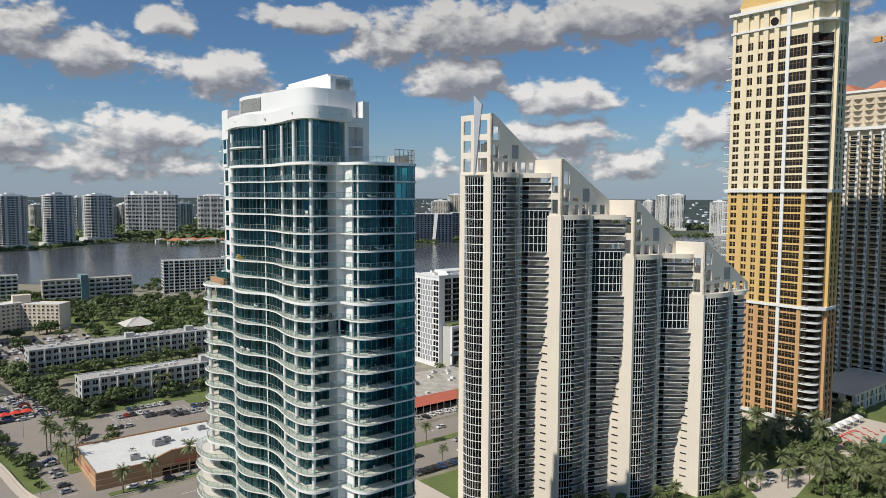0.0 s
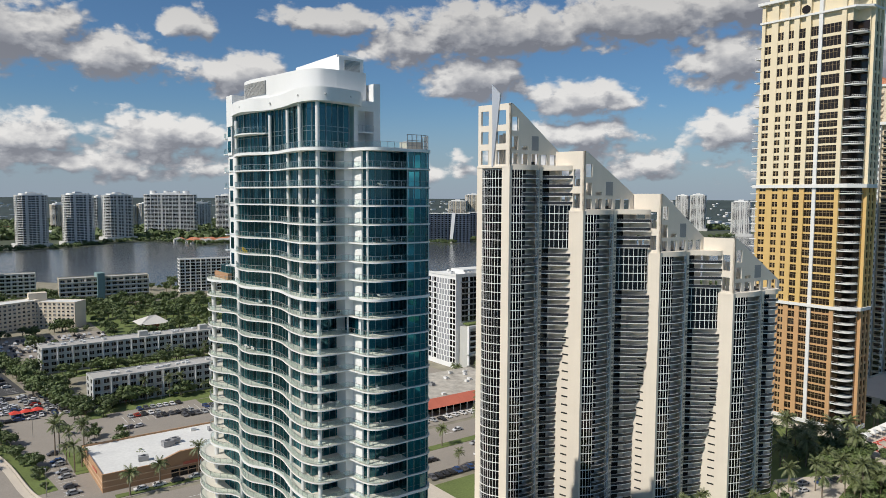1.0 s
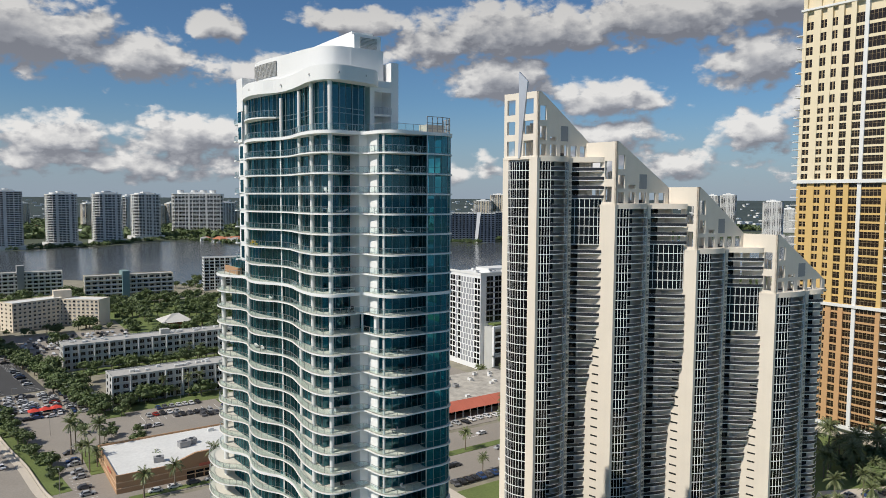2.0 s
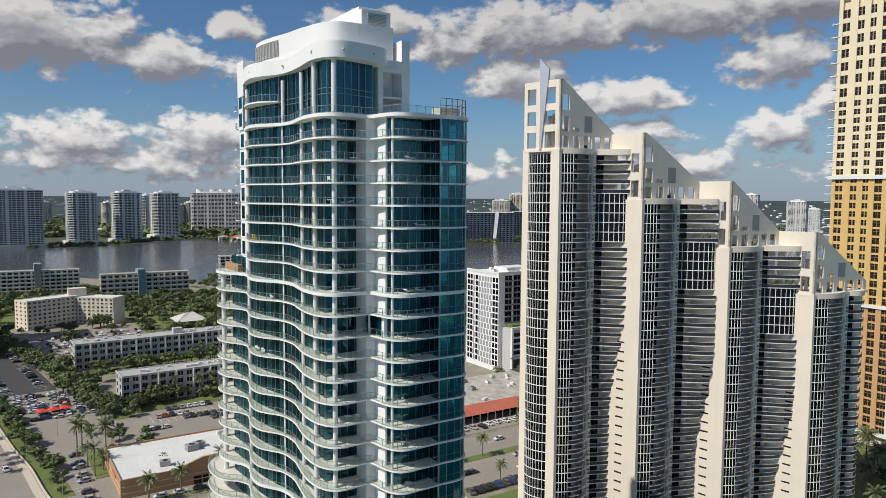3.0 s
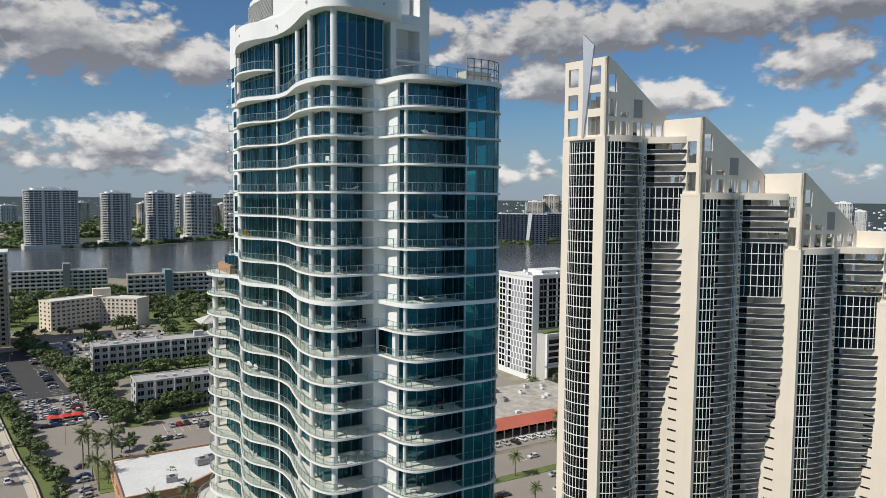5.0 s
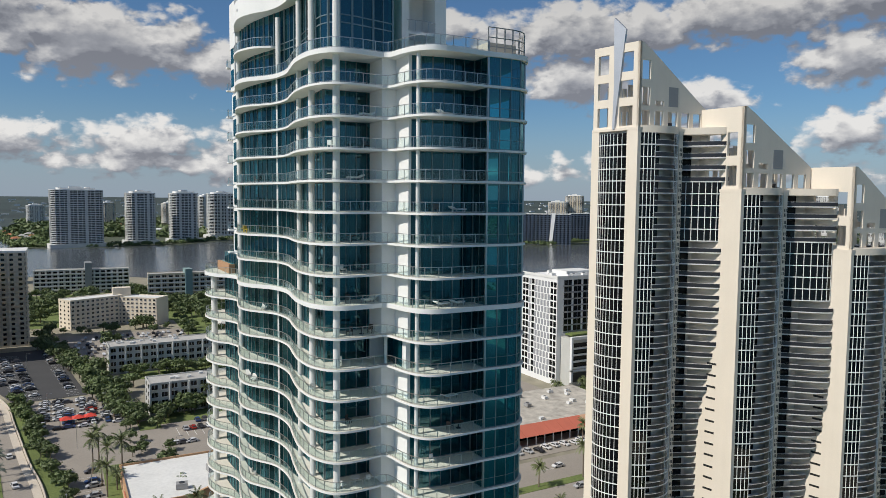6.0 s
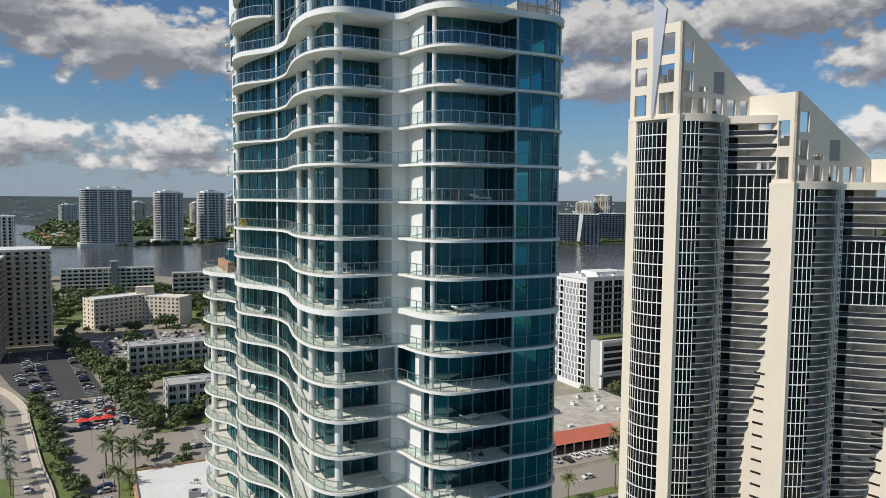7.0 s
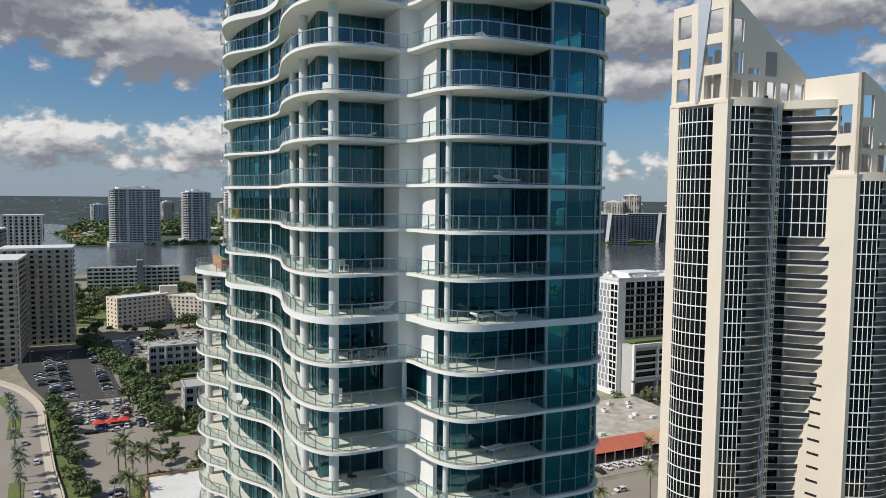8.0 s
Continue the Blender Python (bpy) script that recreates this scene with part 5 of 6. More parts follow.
def tower(name, label, x, y, w, d, h, yaw, wall, band, floors, cols=8, group="", drums=(), open_bands=True, joined=False):
    """A plain high-rise: body, storey bands as balconies, window columns, roof drums."""
    t = thing(name, label, "apartment tower", group, at=(x, y, 0), yaw=yaw)
    joined = joined or y > 900
    m = Mesh()
    m.box(-w / 2 + 1, -d / 2 + 1, 0, w / 2 - 1, d / 2 - 1, h)
    part("wall", m, wall, t)
    fl = h / floors
    s, g = Mesh(), Mesh()
    s.box(-w / 2, -d / 2, 0, w / 2, d / 2, 0.32)
    if open_bands:
        s.box(-w / 2, -d / 2, 0.32, w / 2, -d / 2 + 0.15, 1.15)
        s.box(-w / 2, -d / 2, 0.32, -w / 2 + 0.15, d / 2, 1.15)
    for i in range(cols):
        a = -w / 2 + 1 + (i + 0.3) * (w - 2) / cols
        b = -w / 2 + 1 + (i + 0.7) * (w - 2) / cols
        g.box(a, -d / 2 + 0.85, 0.9, b, -d / 2 + 0.98, fl - 0.5)
    nc = max(2, int(cols * d / w))
    for i in range(nc):
        a = -d / 2 + 1 + (i + 0.18) * (d - 2) / nc
        b = -d / 2 + 1 + (i + 0.82) * (d - 2) / nc
        g.box(-w / 2 + 0.85, a, 0.4, -w / 2 + 0.98, b, fl - 0.2)
        g.box(w / 2 - 0.98, a, 0.4, w / 2 - 0.85, b, fl - 0.2)
    if joined:
        for nm, src, mt in (("balcony_banding", s, band), ("glazing", g, DARKGLASS)):
            all_ = Mesh()
            for k in range(floors):
                all_.add([(p[0], p[1], p[2] + k * fl) for p in src.v], src.f)
            part(nm, all_, mt, t)["kind"] = "stuff"
    sd = s.data("storey_band", band)
    if not joined:
        all_ = Mesh()
        for k in range(floors):
            all_.add([(p[0], p[1], p[2] + k * fl) for p in g.v], g.f)
        part("glazing", all_, DARKGLASS, t)["kind"] = "stuff"
    for k in range(0 if joined else floors):
        part("storey_band", sd, None, t, at=(0, 0, k * fl))
    m = Mesh()
    half = 0.55 if y > 900 else 0.3
    for i in range(0, cols + 1, 1 if y > 900 else 2):
        a = -w / 2 + i * w / cols
        m.box(a - half, -d / 2 - 0.25, 0, a + half, -d / 2 + 1.2, h + 0.6)
    part("pier", m, WHITE if y > 900 and wall == GREYTOWER else wall, t)["kind"] = "stuff"
    m = Mesh()
    m.box(-w / 2 - 0.2, -d / 2 - 0.2, h, w / 2 + 0.2, d / 2 + 0.2, h + 1.2)
    part("roof", m, OFFWHITE, t)
    for a, r, hh in drums:
        m = Mesh()
        m.tube(a, 0, h + 1.2, h + 1.2 + hh, r, 14)
        part("roof_drum", m, OFFWHITE, t)
    return t


def round_rect(w, d, r, n=4):
    """Rounded outline on plan, counterclockwise."""
    out = []
    for cx, cy, a0 in ((w / 2 - r, d / 2 - r, 0), (-w / 2 + r, d / 2 - r, 90), (-w / 2 + r, -d / 2 + r, 180), (w / 2 - r, -d / 2 + r, 270)):
        out += [(cx + r * math.cos(radians(a0 + 90 * i / n)), cy + r * math.sin(radians(a0 + 90 * i / n))) for i in range(n + 1)]
    return out


def shore_tower(label, x, y, w, d, h, yaw, wall, floors, bays, group, drums=(), name="far_tower"):
    """A far high-rise with bowed balcony ends: dark glass body, storey bands, wall piers, stepped roof."""
    t = thing(name, label, "apartment tower", group, at=(x, y, 0), yaw=yaw)
    fl, r = h / floors, min(w, d) * 0.3
    m = Mesh()
    m.prism(round_rect(w - 3.4, d - 3.4, r), 0, h)
    part("glazing", m, DARKGLASS, t, "dark recessed glazing")
    ring = round_rect(w, d, r)
    ring.append(ring[0])
    m = Mesh()
    for k in range(1, floors + 1):
        m.prism(ring[:-1], k * fl - 0.18, k * fl + 0.14)
        if k < floors:
            m.strip(ring, 0.16, k * fl + 0.14, k * fl + 1.12)
    part("balcony_banding", m, OFFWHITE, t, "white balcony bands")["kind"] = "stuff"
    m = Mesh()
    for i in range(bays + 1):
        a = -w / 2 + r * 0.7 + (w - 1.4 * r) * i / bays
        half = 2.4 if i in (bays // 3, bays - bays // 3) else 0.9 if i % 2 else 0.45
        for s0 in (-1, 1):
            m.box(a - half, s0 * d / 2 - 0.55, 0, a + half, s0 * d / 2 + 0.55, h + 0.6)
    for i in range(1, 4):
        b = -d / 2 + d * i / 4
        half = 1.8 if i == 2 else 0.6
        for s0 in (-1, 1):
            m.box(s0 * w / 2 - 0.5, b - half, 0, s0 * w / 2 + 0.5, b + half, h + 0.6)
    part("pier", m, wall, t, "pale wall piers")["kind"] = "stuff"
    m = Mesh()
    m.prism(round_rect(w + 0.8, d + 0.8, r), h, h + 1.4)
    m.prism(round_rect(w * 0.72, d * 0.7, r * 0.5), h + 1.4, h + 4.4)
    m.box(-w * 0.14, -d * 0.2, h + 4.4, w * 0.1, d * 0.2, h + 7.0)
    part("roof", m, OFFWHITE, t, "stepped white roof houses")
    m = Mesh()
    m.prism(round_rect(w + 9, d + 9, 3), 0, 7.0)
    part("podium", m, wall, t, "low pale podium")
    for a, rr, hh in drums:
        m = Mesh()
        m.tube(a, 0, h + 1.4, h + 1.4 + hh, rr, 14)
        part("roof_drum", m, OFFWHITE, t)
    return t


GREYTOWER = material("grey_tower_wall", (0.62, 0.61, 0.58), 0.8, vary=0.12)
SANDTOWER = material("sand_tower_wall", (0.6, 0.52, 0.4), 0.8, vary=0.1)
PINK = material("salmon_render", (0.55, 0.38, 0.3), 0.8)
far = "towers on the far shore"
shore_tower("wide grey and white high-rise on the far shore", 68, 1466, 84, 34, 101, 6, GREYTOWER, 32, 10, far, ((-28, 4, 4), (18, 5, 5)))
shore_tower("grey banded high-rise on the far shore", 180, 1540, 52, 34, 97, 8, GREYTOWER, 30, 5, far, ((0, 7, 4),))
shore_tower("white banded high-rise on the far shore", 266, 1576, 54, 34, 98, 10, GREYTOWER, 30, 5, far, ((0, 12, 3),))
shore_tower("grey high-rise beside the lagoon", 366, 1702, 60, 34, 98, 12, GREYTOWER, 30, 6, far, ((-6, 6, 4), (8, 6, 4)))
shore_tower("broad twin high-rise with four round roof houses", 514, 1818, 122, 36, 100, -18, GREYTOWER, 30, 13, far, ((-40, 8, 9), (-8, 8, 9), (14, 8, 9), (36, 8, 9)))
shore_tower("grey high-rise beside the lagoon", 690, 1850, 100, 36, 98, -20, GREYTOWER, 30, 10, far, ((-20, 7, 5),))
for x, y, w, h, mt in ((318, 2177, 40, 72, SANDTOWER), (378, 1964, 34, 92, GREYTOWER), (415, 2010, 30, 92, OFFWHITE), (512, 2238, 40, 66, SANDTOWER), (556, 2238, 44, 72, SANDTOWER), (703, 2190, 70, 74, GREYTOWER), (-20, 2600, 50, 60, GREYTOWER), (180, 2500, 40, 70, SANDTOWER)):
    shore_tower("pale distant high-rise among trees", x, y, w, 28, h, 12, mt, 24, 6, "distant inland towers", name="inland_tower")


def office(x, y, w, h, yaw):
    t = tower("office_block", "dark glass waterfront office block with slanting white fin", x, y, w, 30, h, yaw, material("office_dark", (0.06, 0.08, 0.12), 0.3), material("office_band", (0.2, 0.24, 0.3), 0.5), 15, 14, "waterfront offices", open_bands=False)
    m = Mesh()
    m.add([(w * 0.1, -16.5, 0), (w * 0.16, -16.5, 0), (w * 0.22, -16.5, h + 3), (w * 0.15, -16.5, h + 3), (w * 0.1, -15, 0), (w * 0.16, -15, 0), (w * 0.22, -15, h + 3), (w * 0.15, -15, h + 3)],
          [(0, 1, 2, 3), (7, 6, 5, 4), (1, 5, 6, 2), (0, 3, 7, 4), (3, 2, 6, 7)])
    part("fin", m, WHITE, t, "slanting white fin")


office(925, 1232, 110, 62, -38)
office(1085, 1268, 100, 62, -30)
for x, y, w, h in ((1405, 1800, 60, 84), (1462, 1790, 55, 104), (1290, 1900, 40, 60)):
    shore_tower("tall sand-coloured high-rise inland", x, y, w, 30, h, -35, SANDTOWER, 30, 6, "distant inland towers", name="inland_tower")
for x, y, w, h in ((1985, 1420, 34, 86), (1945, 1340, 40, 104), (1900, 1255, 44, 106), (1720, 1010, 46, 88), (2010, 1130, 40, 66)):
    shore_tower("grey and white high-rise north on the lagoon", x, y, w, 32, h, -50, GREYTOWER, 32, 6, far)
# towers along the near shore
tower("slab_tower", "weathered buff slab tower with stacked balconies", 0, 556, 38, 30, 57, 0, BUFF, SANDTOWER, 19, 8, "near shore slab towers", open_bands=True)
tower("slab_tower", "weathered buff slab tower beside a car park", -24, 516, 40, 44, 54, 0, BUFF, SANDTOWER, 18, 8, "near shore slab towers")
tower("shore_tower", "grey tower with small windows near the water", -46, 905, 36, 26, 68, 0, GREYTOWER, GREYTOWER, 20, 7, open_bands=False)
tower("shore_tower", "salmon pink stepped tower near the water", -52, 720, 26, 30, 62, 0, PINK, SANDTOWER, 18, 5, open_bands=False)


def villa(x, y, yaw, w, mt, label):
    t = thing("villa", label, "house", "villas on the far shore", at=(x, y, 0), yaw=yaw)
    m = Mesh()
    m.box(-w / 2, -6, 0, w / 2, 6, 6.5)
    part("wall", m, OFFWHITE, t)
    m = Mesh()
    a = w / 2 + 0.7
    m.add([(-a, -6.7, 6.5), (a, -6.7, 6.5), (a, 6.7, 6.5), (-a, 6.7, 6.5), (-a + 6, 0, 10), (a - 6, 0, 10)], [(0, 1, 5, 4), (1, 2, 5), (2, 3, 4, 5), (3, 0, 4), (3, 2, 1, 0)])
    part("roof", m, mt, t)
    m = Mesh()
    for i in range(3):
        for z in (0.8, 3.8):
            m.box(-w / 2 + 1.5 + i * w / 3, -6.06, z, -w / 2 + 3.5 + i * w / 3, -5.98, z + 1.8)
    part("glazing", m, DARKGLASS, t)


random.seed(21)
for i in range(34):
    f = i / 33
    villa(452 + 150 * f + random.uniform(-6, 6), 1500 - 60 * f + random.uniform(-20, 60), random.uniform(-40, 10), random.uniform(14, 22), ORANGETILE if i % 3 else ROOFGREY, "white villa with tiled hip roof beside the lagoon")
for i in range(16):
    villa(random.uniform(150, 900), random.uniform(1900, 2500), random.uniform(-30, 30), random.uniform(20, 50), ROOFWHITE if i % 2 else ORANGETILE, "low pale house far inland among trees")
for i in range(10):
    villa(random.uniform(-40, 20) - i * 4, 1680 + i * 36, random.uniform(-30, 30), random.uniform(13, 19), ROOFGREY if i % 2 else ORANGETILE, "low tiled waterside house on the spit")
for i in range(10):
    villa(-190 - i * 6 + random.uniform(-20, 20), 1330 + i * 40, random.uniform(-30, 30), 18, ORANGETILE if i % 2 else ROOFWHITE, "tiled house on the wooded spit")
random.seed(61)
m = Mesh()
for _ in range(800):
    a, d = radians(random.uniform(-12, 72)), random.uniform(2500, 4700)
    x, y = d * math.sin(a), d * math.cos(a)
    if x < 0 and y < 2750 or y < 1150 or x > 900 and y < 1500 - 0.3 * (x - 900):
        continue
    z = 0.0 if d <= 3400 else 86.0 * ((d - 3400) / 1550) ** 1.15
    w, b, h = random.uniform(8, 34), random.uniform(8, 18), random.uniform(1, 4) * (4 if random.random() < 0.06 else 1)
    m.box(x - w / 2, y - b / 2, z - 4, x + w / 2, y + b / 2, z + h + 3)
tagged(new("distant_houses", m.data("distant_houses", OFFWHITE)), "pale houses scattered through far woods", "houses", kind="stuff")
low_block("garden_pavilion", "low cream garden building with dark windows", 350, 134, 58, 24, 8.0, 2, 0, BUFF, step=5, win=(2.6, 3.0), fins=True, roof=PAVING)


# ---- trees, palms, vehicles ----
def leaf_cards(m, centre, radius, n, size, squash=0.7):
    """Small tilted leaves scattered through an uneven clump."""
    for _ in range(n):
        d = Vector((random.gauss(0, 1), random.gauss(0, 1), random.gauss(0, 1))).normalized()
        r = radius * random.uniform(0.3, 1.15)
        c = Vector(centre) + Vector((d.x * r, d.y * r, d.z * r * squash))
        a = Vector((random.gauss(0, 1), random.gauss(0, 1), random.gauss(0, 0.6))).normalized()
        b = a.cross(d)
        if b.length < 0.1:
            continue
        b = b.normalized()
        a = b.cross(d + Vector((0, 0, 0.3))).normalized()
        s = size * random.uniform(0.6, 1.3)
        m.add([tuple(c - a * s), tuple(c + b * s * 0.55), tuple(c + a * s), tuple(c - b * s * 0.55)], [(0, 1, 2, 3)])


def make_tree(label, height, spread, seed, leaf=LEAF):
    random.seed(seed)
    t = thing("tree", label, "tree", "street trees", at=(0, 0, -500))
    m = Mesh()
    m.tube(0, 0, 0, height * 0.5, height * 0.035, 7, height * 0.02)
    for i in range(6):
        a = i * 1.05 + random.uniform(-0.3, 0.3)
        q = Vector((math.cos(a), math.sin(a), 0)) * spread * 0.45
        base = Vector((0, 0, height * random.uniform(0.28, 0.48)))
        tip = base + q + Vector((0, 0, height * 0.25))
        side = Vector((-math.sin(a), math.cos(a), 0)) * height * 0.012
        up = Vector((0, 0, height * 0.014))
        m.add([tuple(base - side), tuple(base + side), tuple(base + up), tuple(tip)], [(0, 1, 3), (1, 2, 3), (2, 0, 3)])
    part("trunk", m, BARK, t)
    m = Mesh()
    for i in range(24):
        a, r = random.uniform(0, 6.28), spread * 0.62 * math.sqrt(random.random())
        z = height * random.uniform(0.45, 0.9) * (1 - 0.25 * (r / spread))
        leaf_cards(m, (r * math.cos(a), r * math.sin(a), z), spread * random.uniform(0.2, 0.38), 56, spread * 0.11)
    part("crown", m, leaf, t)
    return t


def make_palm(label, height, seed, frond=3.4, n=26, grey=False):
    random.seed(seed)
    t = thing("palm_tree", label, "palm tree", "palms", at=(0, 0, -500))
    m = Mesh()
    lean = random.uniform(-0.4, 0.4)
    rings = 7
    for i in range(rings):
        z0, z1 = height * i / rings, height * (i + 1) / rings
        r0, r1 = 0.26 - 0.1 * i / rings, 0.25 - 0.1 * (i + 1) / rings
        s = Mesh()
        s.tube(0, 0, z0, z1, r0, 7, r1)
        m.add([(p[0] + lean * (p[2] / height) ** 2, p[1], p[2]) for p in s.v], s.f)
    part("trunk", m, BARK, t)
    m = Mesh()
    for i in range(n):
        a = i * 2.399
        up = random.uniform(-0.5, 1.15) if i > 5 else 1.2
        L = frond * random.uniform(0.8, 1.1)
        p = Vector((lean, 0, height))
        d = Vector((math.cos(a) * math.cos(up), math.sin(a) * math.cos(up), math.sin(up)))
        side = Vector((-math.sin(a), math.cos(a), 0))
        for k in range(6):
            q = p + d * L / 6
            w = frond * 0.25 * math.sin(math.pi * (k + 0.7) / 7)
            for sg in (1, -1):
                e0, e1 = p + side * sg * w - Vector((0, 0, w * 0.7)), q + side * sg * w * 0.8 - Vector((0, 0, w * 0.7))
                mid = p.lerp(q, 0.55)
                m.add([tuple(p), tuple(mid), tuple(e0.lerp(e1, 0.9) + d * 0.15)], [(0, 1, 2)])
                m.add([tuple(mid), tuple(q), tuple(e1 + d * 0.35)], [(0, 1, 2)])
            p = q
            d = (d + Vector((0, 0, -0.24))).normalized()
    part("crown", m, PALMLEAF if not grey else material("silver_palm", (0.2, 0.23, 0.18), 0.6, vary=0.3), t)
    return t


OLIVE = material("olive_leaves", (0.1, 0.125, 0.035), 0.6, vary=0.4, fine=1.3, per_piece=0.4)
TREES = [make_tree("dark green broad-crowned street tree", 8.5, 5.0, 1), make_tree("bushy dark green shade tree", 7.0, 4.6, 2), make_tree("spreading olive green tree", 9.5, 6.4, 3, OLIVE), make_tree("low rounded green shrub tree", 4.2, 3.2, 4)]
PALMS = [make_palm("tall slender palm with drooping fronds", 10.5, 5), make_palm("short full palm with arching fronds", 6.5, 6, 3.2, 30), make_palm("silvery fan palm beside a road", 8.5, 7, 2.8, 34, True), make_palm("royal palm with green crown in a garden", 8.0, 9, 4.2, 30)]


def plant(kinds, x, y, size=1.0, z=0.1):
    src = random.choice(kinds)
    s = size * random.uniform(0.85, 1.2)
    ob = copy_thing(src, pose(x, y, z, 0, 0, random.uniform(0, 360)))
    ob.scale = (s, s, s * random.uniform(0.9, 1.1))


FAR_TREES, FAR_LEAF = Mesh(), Mesh()


def far_tree(src, x, y, size):
    """A far tree laid into the one mass of park trees."""
    c, s_ = math.cos(random.uniform(0, 6.28)) * size, math.sin(random.uniform(0, 6.28)) * size
    n = math.hypot(c, s_) / size or 1
    c, s_ = c / n, s_ / n
    for ch in src.children:
        m = FAR_LEAF if ch.name.startswith("crown") else FAR_TREES
        me = ch.data
        step = 1 if m is FAR_TREES else 2
        if m is FAR_TREES:
            m.add([(x + c * v.co.x - s_ * v.co.y, y + s_ * v.co.x + c * v.co.y, v.co.z * size) for v in me.vertices], [tuple(p.vertices) for p in me.polygons])
        else:
            for p in list(me.polygons)[::step]:
                m.add([(x + c * me.vertices[i].co.x - s_ * me.vertices[i].co.y, y + s_ * me.vertices[i].co.x + c * me.vertices[i].co.y, me.vertices[i].co.z * size) for i in p.vertices], [tuple(range(len(p.vertices)))])


def scatter(kinds, n, x0, y0, x1, y1, size=1.0, keep=None):
    for _ in range(n):
        x, y = random.uniform(x0, x1), random.uniform(y0, y1)
        if keep and not keep(x, y):
            continue
        if y > 455:
            far_tree(random.choice(kinds), x, y, size * random.uniform(0.85, 1.2))
        else:
            plant(kinds, x, y, size)


random.seed(33)
for i in range(16):                                      # low shrubs of the verge
    f = i / 15
    plant(TREES[3:], 36 - 18 * f + random.uniform(-2, 2), 268 + 130 * f + random.uniform(-3, 3), 0.6)
for i in range(30):                                      # hedge trees along the causeway
    f = i / 29
    plant(TREES[:2] + TREES[3:], 36 - 19 * f + random.uniform(-1.5, 2), 284 + 128 * f + random.uniform(-3, 3), 0.7)
for i in range(26):                                      # row between the car parks and the flats
    f = i / 25
    plant(TREES[:2], 60 - 30 * f + random.uniform(-4, 4), 345 + 175 * f + random.uniform(-4, 4), 1.0)
for x, y in ((48, 296), (46, 289), (44, 301), (50, 283), (52, 290), (47, 279), (46, 305), (68, 249), (81, 249), (58, 247), (95, 248), (110, 249)):
    plant(PALMS[:2], x, y, 1.0)
for x, y in ((8, 367), (7, 373), (9.5, 361), (16, 312), (15, 318), (17, 306), (12, 338), (5, 388), (3, 394), (18, 298)):
    plant(PALMS[2:3], x, y, 1.0)
for i in range(14):
    plant(TREES[:2] + PALMS[:2], 74 + i * 5.4, 357 + random.uniform(-3, 2), 0.8)
for i in range(12):
    plant(TREES[:2] + PALMS[:1], 66 + i * 7, 432 + random.uniform(-4, 3), 0.8)
for x, y in ((62, 400), (66, 410), (58, 395), (72, 348), (128, 352), (134, 346), (122, 340)):
    plant(TREES[:2], x, y, 0.9)
scatter(TREES, 105, 60, 462, 240, 560, 1.15, lambda x, y: not (128 < x < 156 and 534 < y < 562) and not (x < 105 and y > 480 and y < 560 and random.random() < 0.7))
scatter(TREES, 190, 110, 560, 330, 690, 1.2)
scatter(TREES, 60, 20, 520, 110, 575, 1.0, lambda x, y: x < 34 or y > 562)
scatter(TREES, 130, 0, 610, 120, 770, 1.2, lambda x, y: not (40 < x < 115 and 575 < y < 640))
scatter(TREES, 40, 230, 690, 460, 760, 1.2, lambda x, y: not (215 < x < 302))
scatter(TREES, 40, -70, 430, -18, 500, 1.1)
scatter(TREES, 150, 110, 690, 420, 800, 1.25, lambda x, y: not (120 < x < 302 and y < 735))
scatter(TREES, 60, 90, 700, 320, 790, 1.0, lambda x, y: y > 735)
for i in range(70):                                      # trees round the flats and car parks
    far_tree(random.choice(TREES), 60 + random.uniform(0, 130), random.choice((356, 430, 433, 460)) + random.uniform(-3, 3), random.uniform(0.75, 1.05))
for i in range(46):
    f = random.random()
    far_tree(random.choice(TREES), 63 - 30 * f + random.uniform(-4, 4), 345 + 175 * f, random.uniform(0.8, 1.2))
for i in range(24):
    far_tree(random.choice(TREES), random.uniform(50, 70), random.uniform(270, 345), random.uniform(0.5, 0.75))
for i in range(26):
    plant(TREES[3:] + PALMS[1:2], 236 + random.uniform(0, 60), 306 + random.uniform(-3, 3), 0.8)
for x, y in ((205, 247), (212, 246), (160, 203), (176, 202), (152, 246), (186, 224), (150, 224), (168, 224), (120, 224), (205, 224)):
    plant(PALMS[:2], x, y, 0.9)
def in_lane(x, y):
    """True on the paved lane below the towers."""
    return x < 262 and 106 + max(0.0, x - 236) * 0.15 < y < 128 or 262 <= x < 294 and 110 < y + (x - 262) * 0.27 < 121


# garden at the foot of the yellow tower
for i in range(96):
    x, y = random.uniform(254, 345), random.uniform(78, 134)
    if 291 < x < 345 and 99 < y < 130 or in_lane(x, y):
        continue
    plant(PALMS[3:] + PALMS[1:2], x, y, 1.0)
for i in range(100):
    x, y = random.uniform(242, 312), random.uniform(76, 112)
    if not in_lane(x, y) and not (291 < x and y > 99):
        plant(PALMS[3:] + PALMS[:2] + TREES[3:], x, y, 0.95)
scatter(TREES[3:] + TREES[1:2], 110, 242, 76, 312, 112, 0.8, lambda x, y: not in_lane(x, y) and not (291 < x and y > 99))
scatter(TREES[3:] + TREES[1:2], 40, 262, 80, 345, 134, 1.0, lambda x, y: not (291 < x < 345 and 99 < y < 130) and not in_lane(x, y))
for i in range(16):
    plant(PALMS[3:], 262 + random.uniform(0, 34), 128 + random.uniform(0, 26), 1.0)
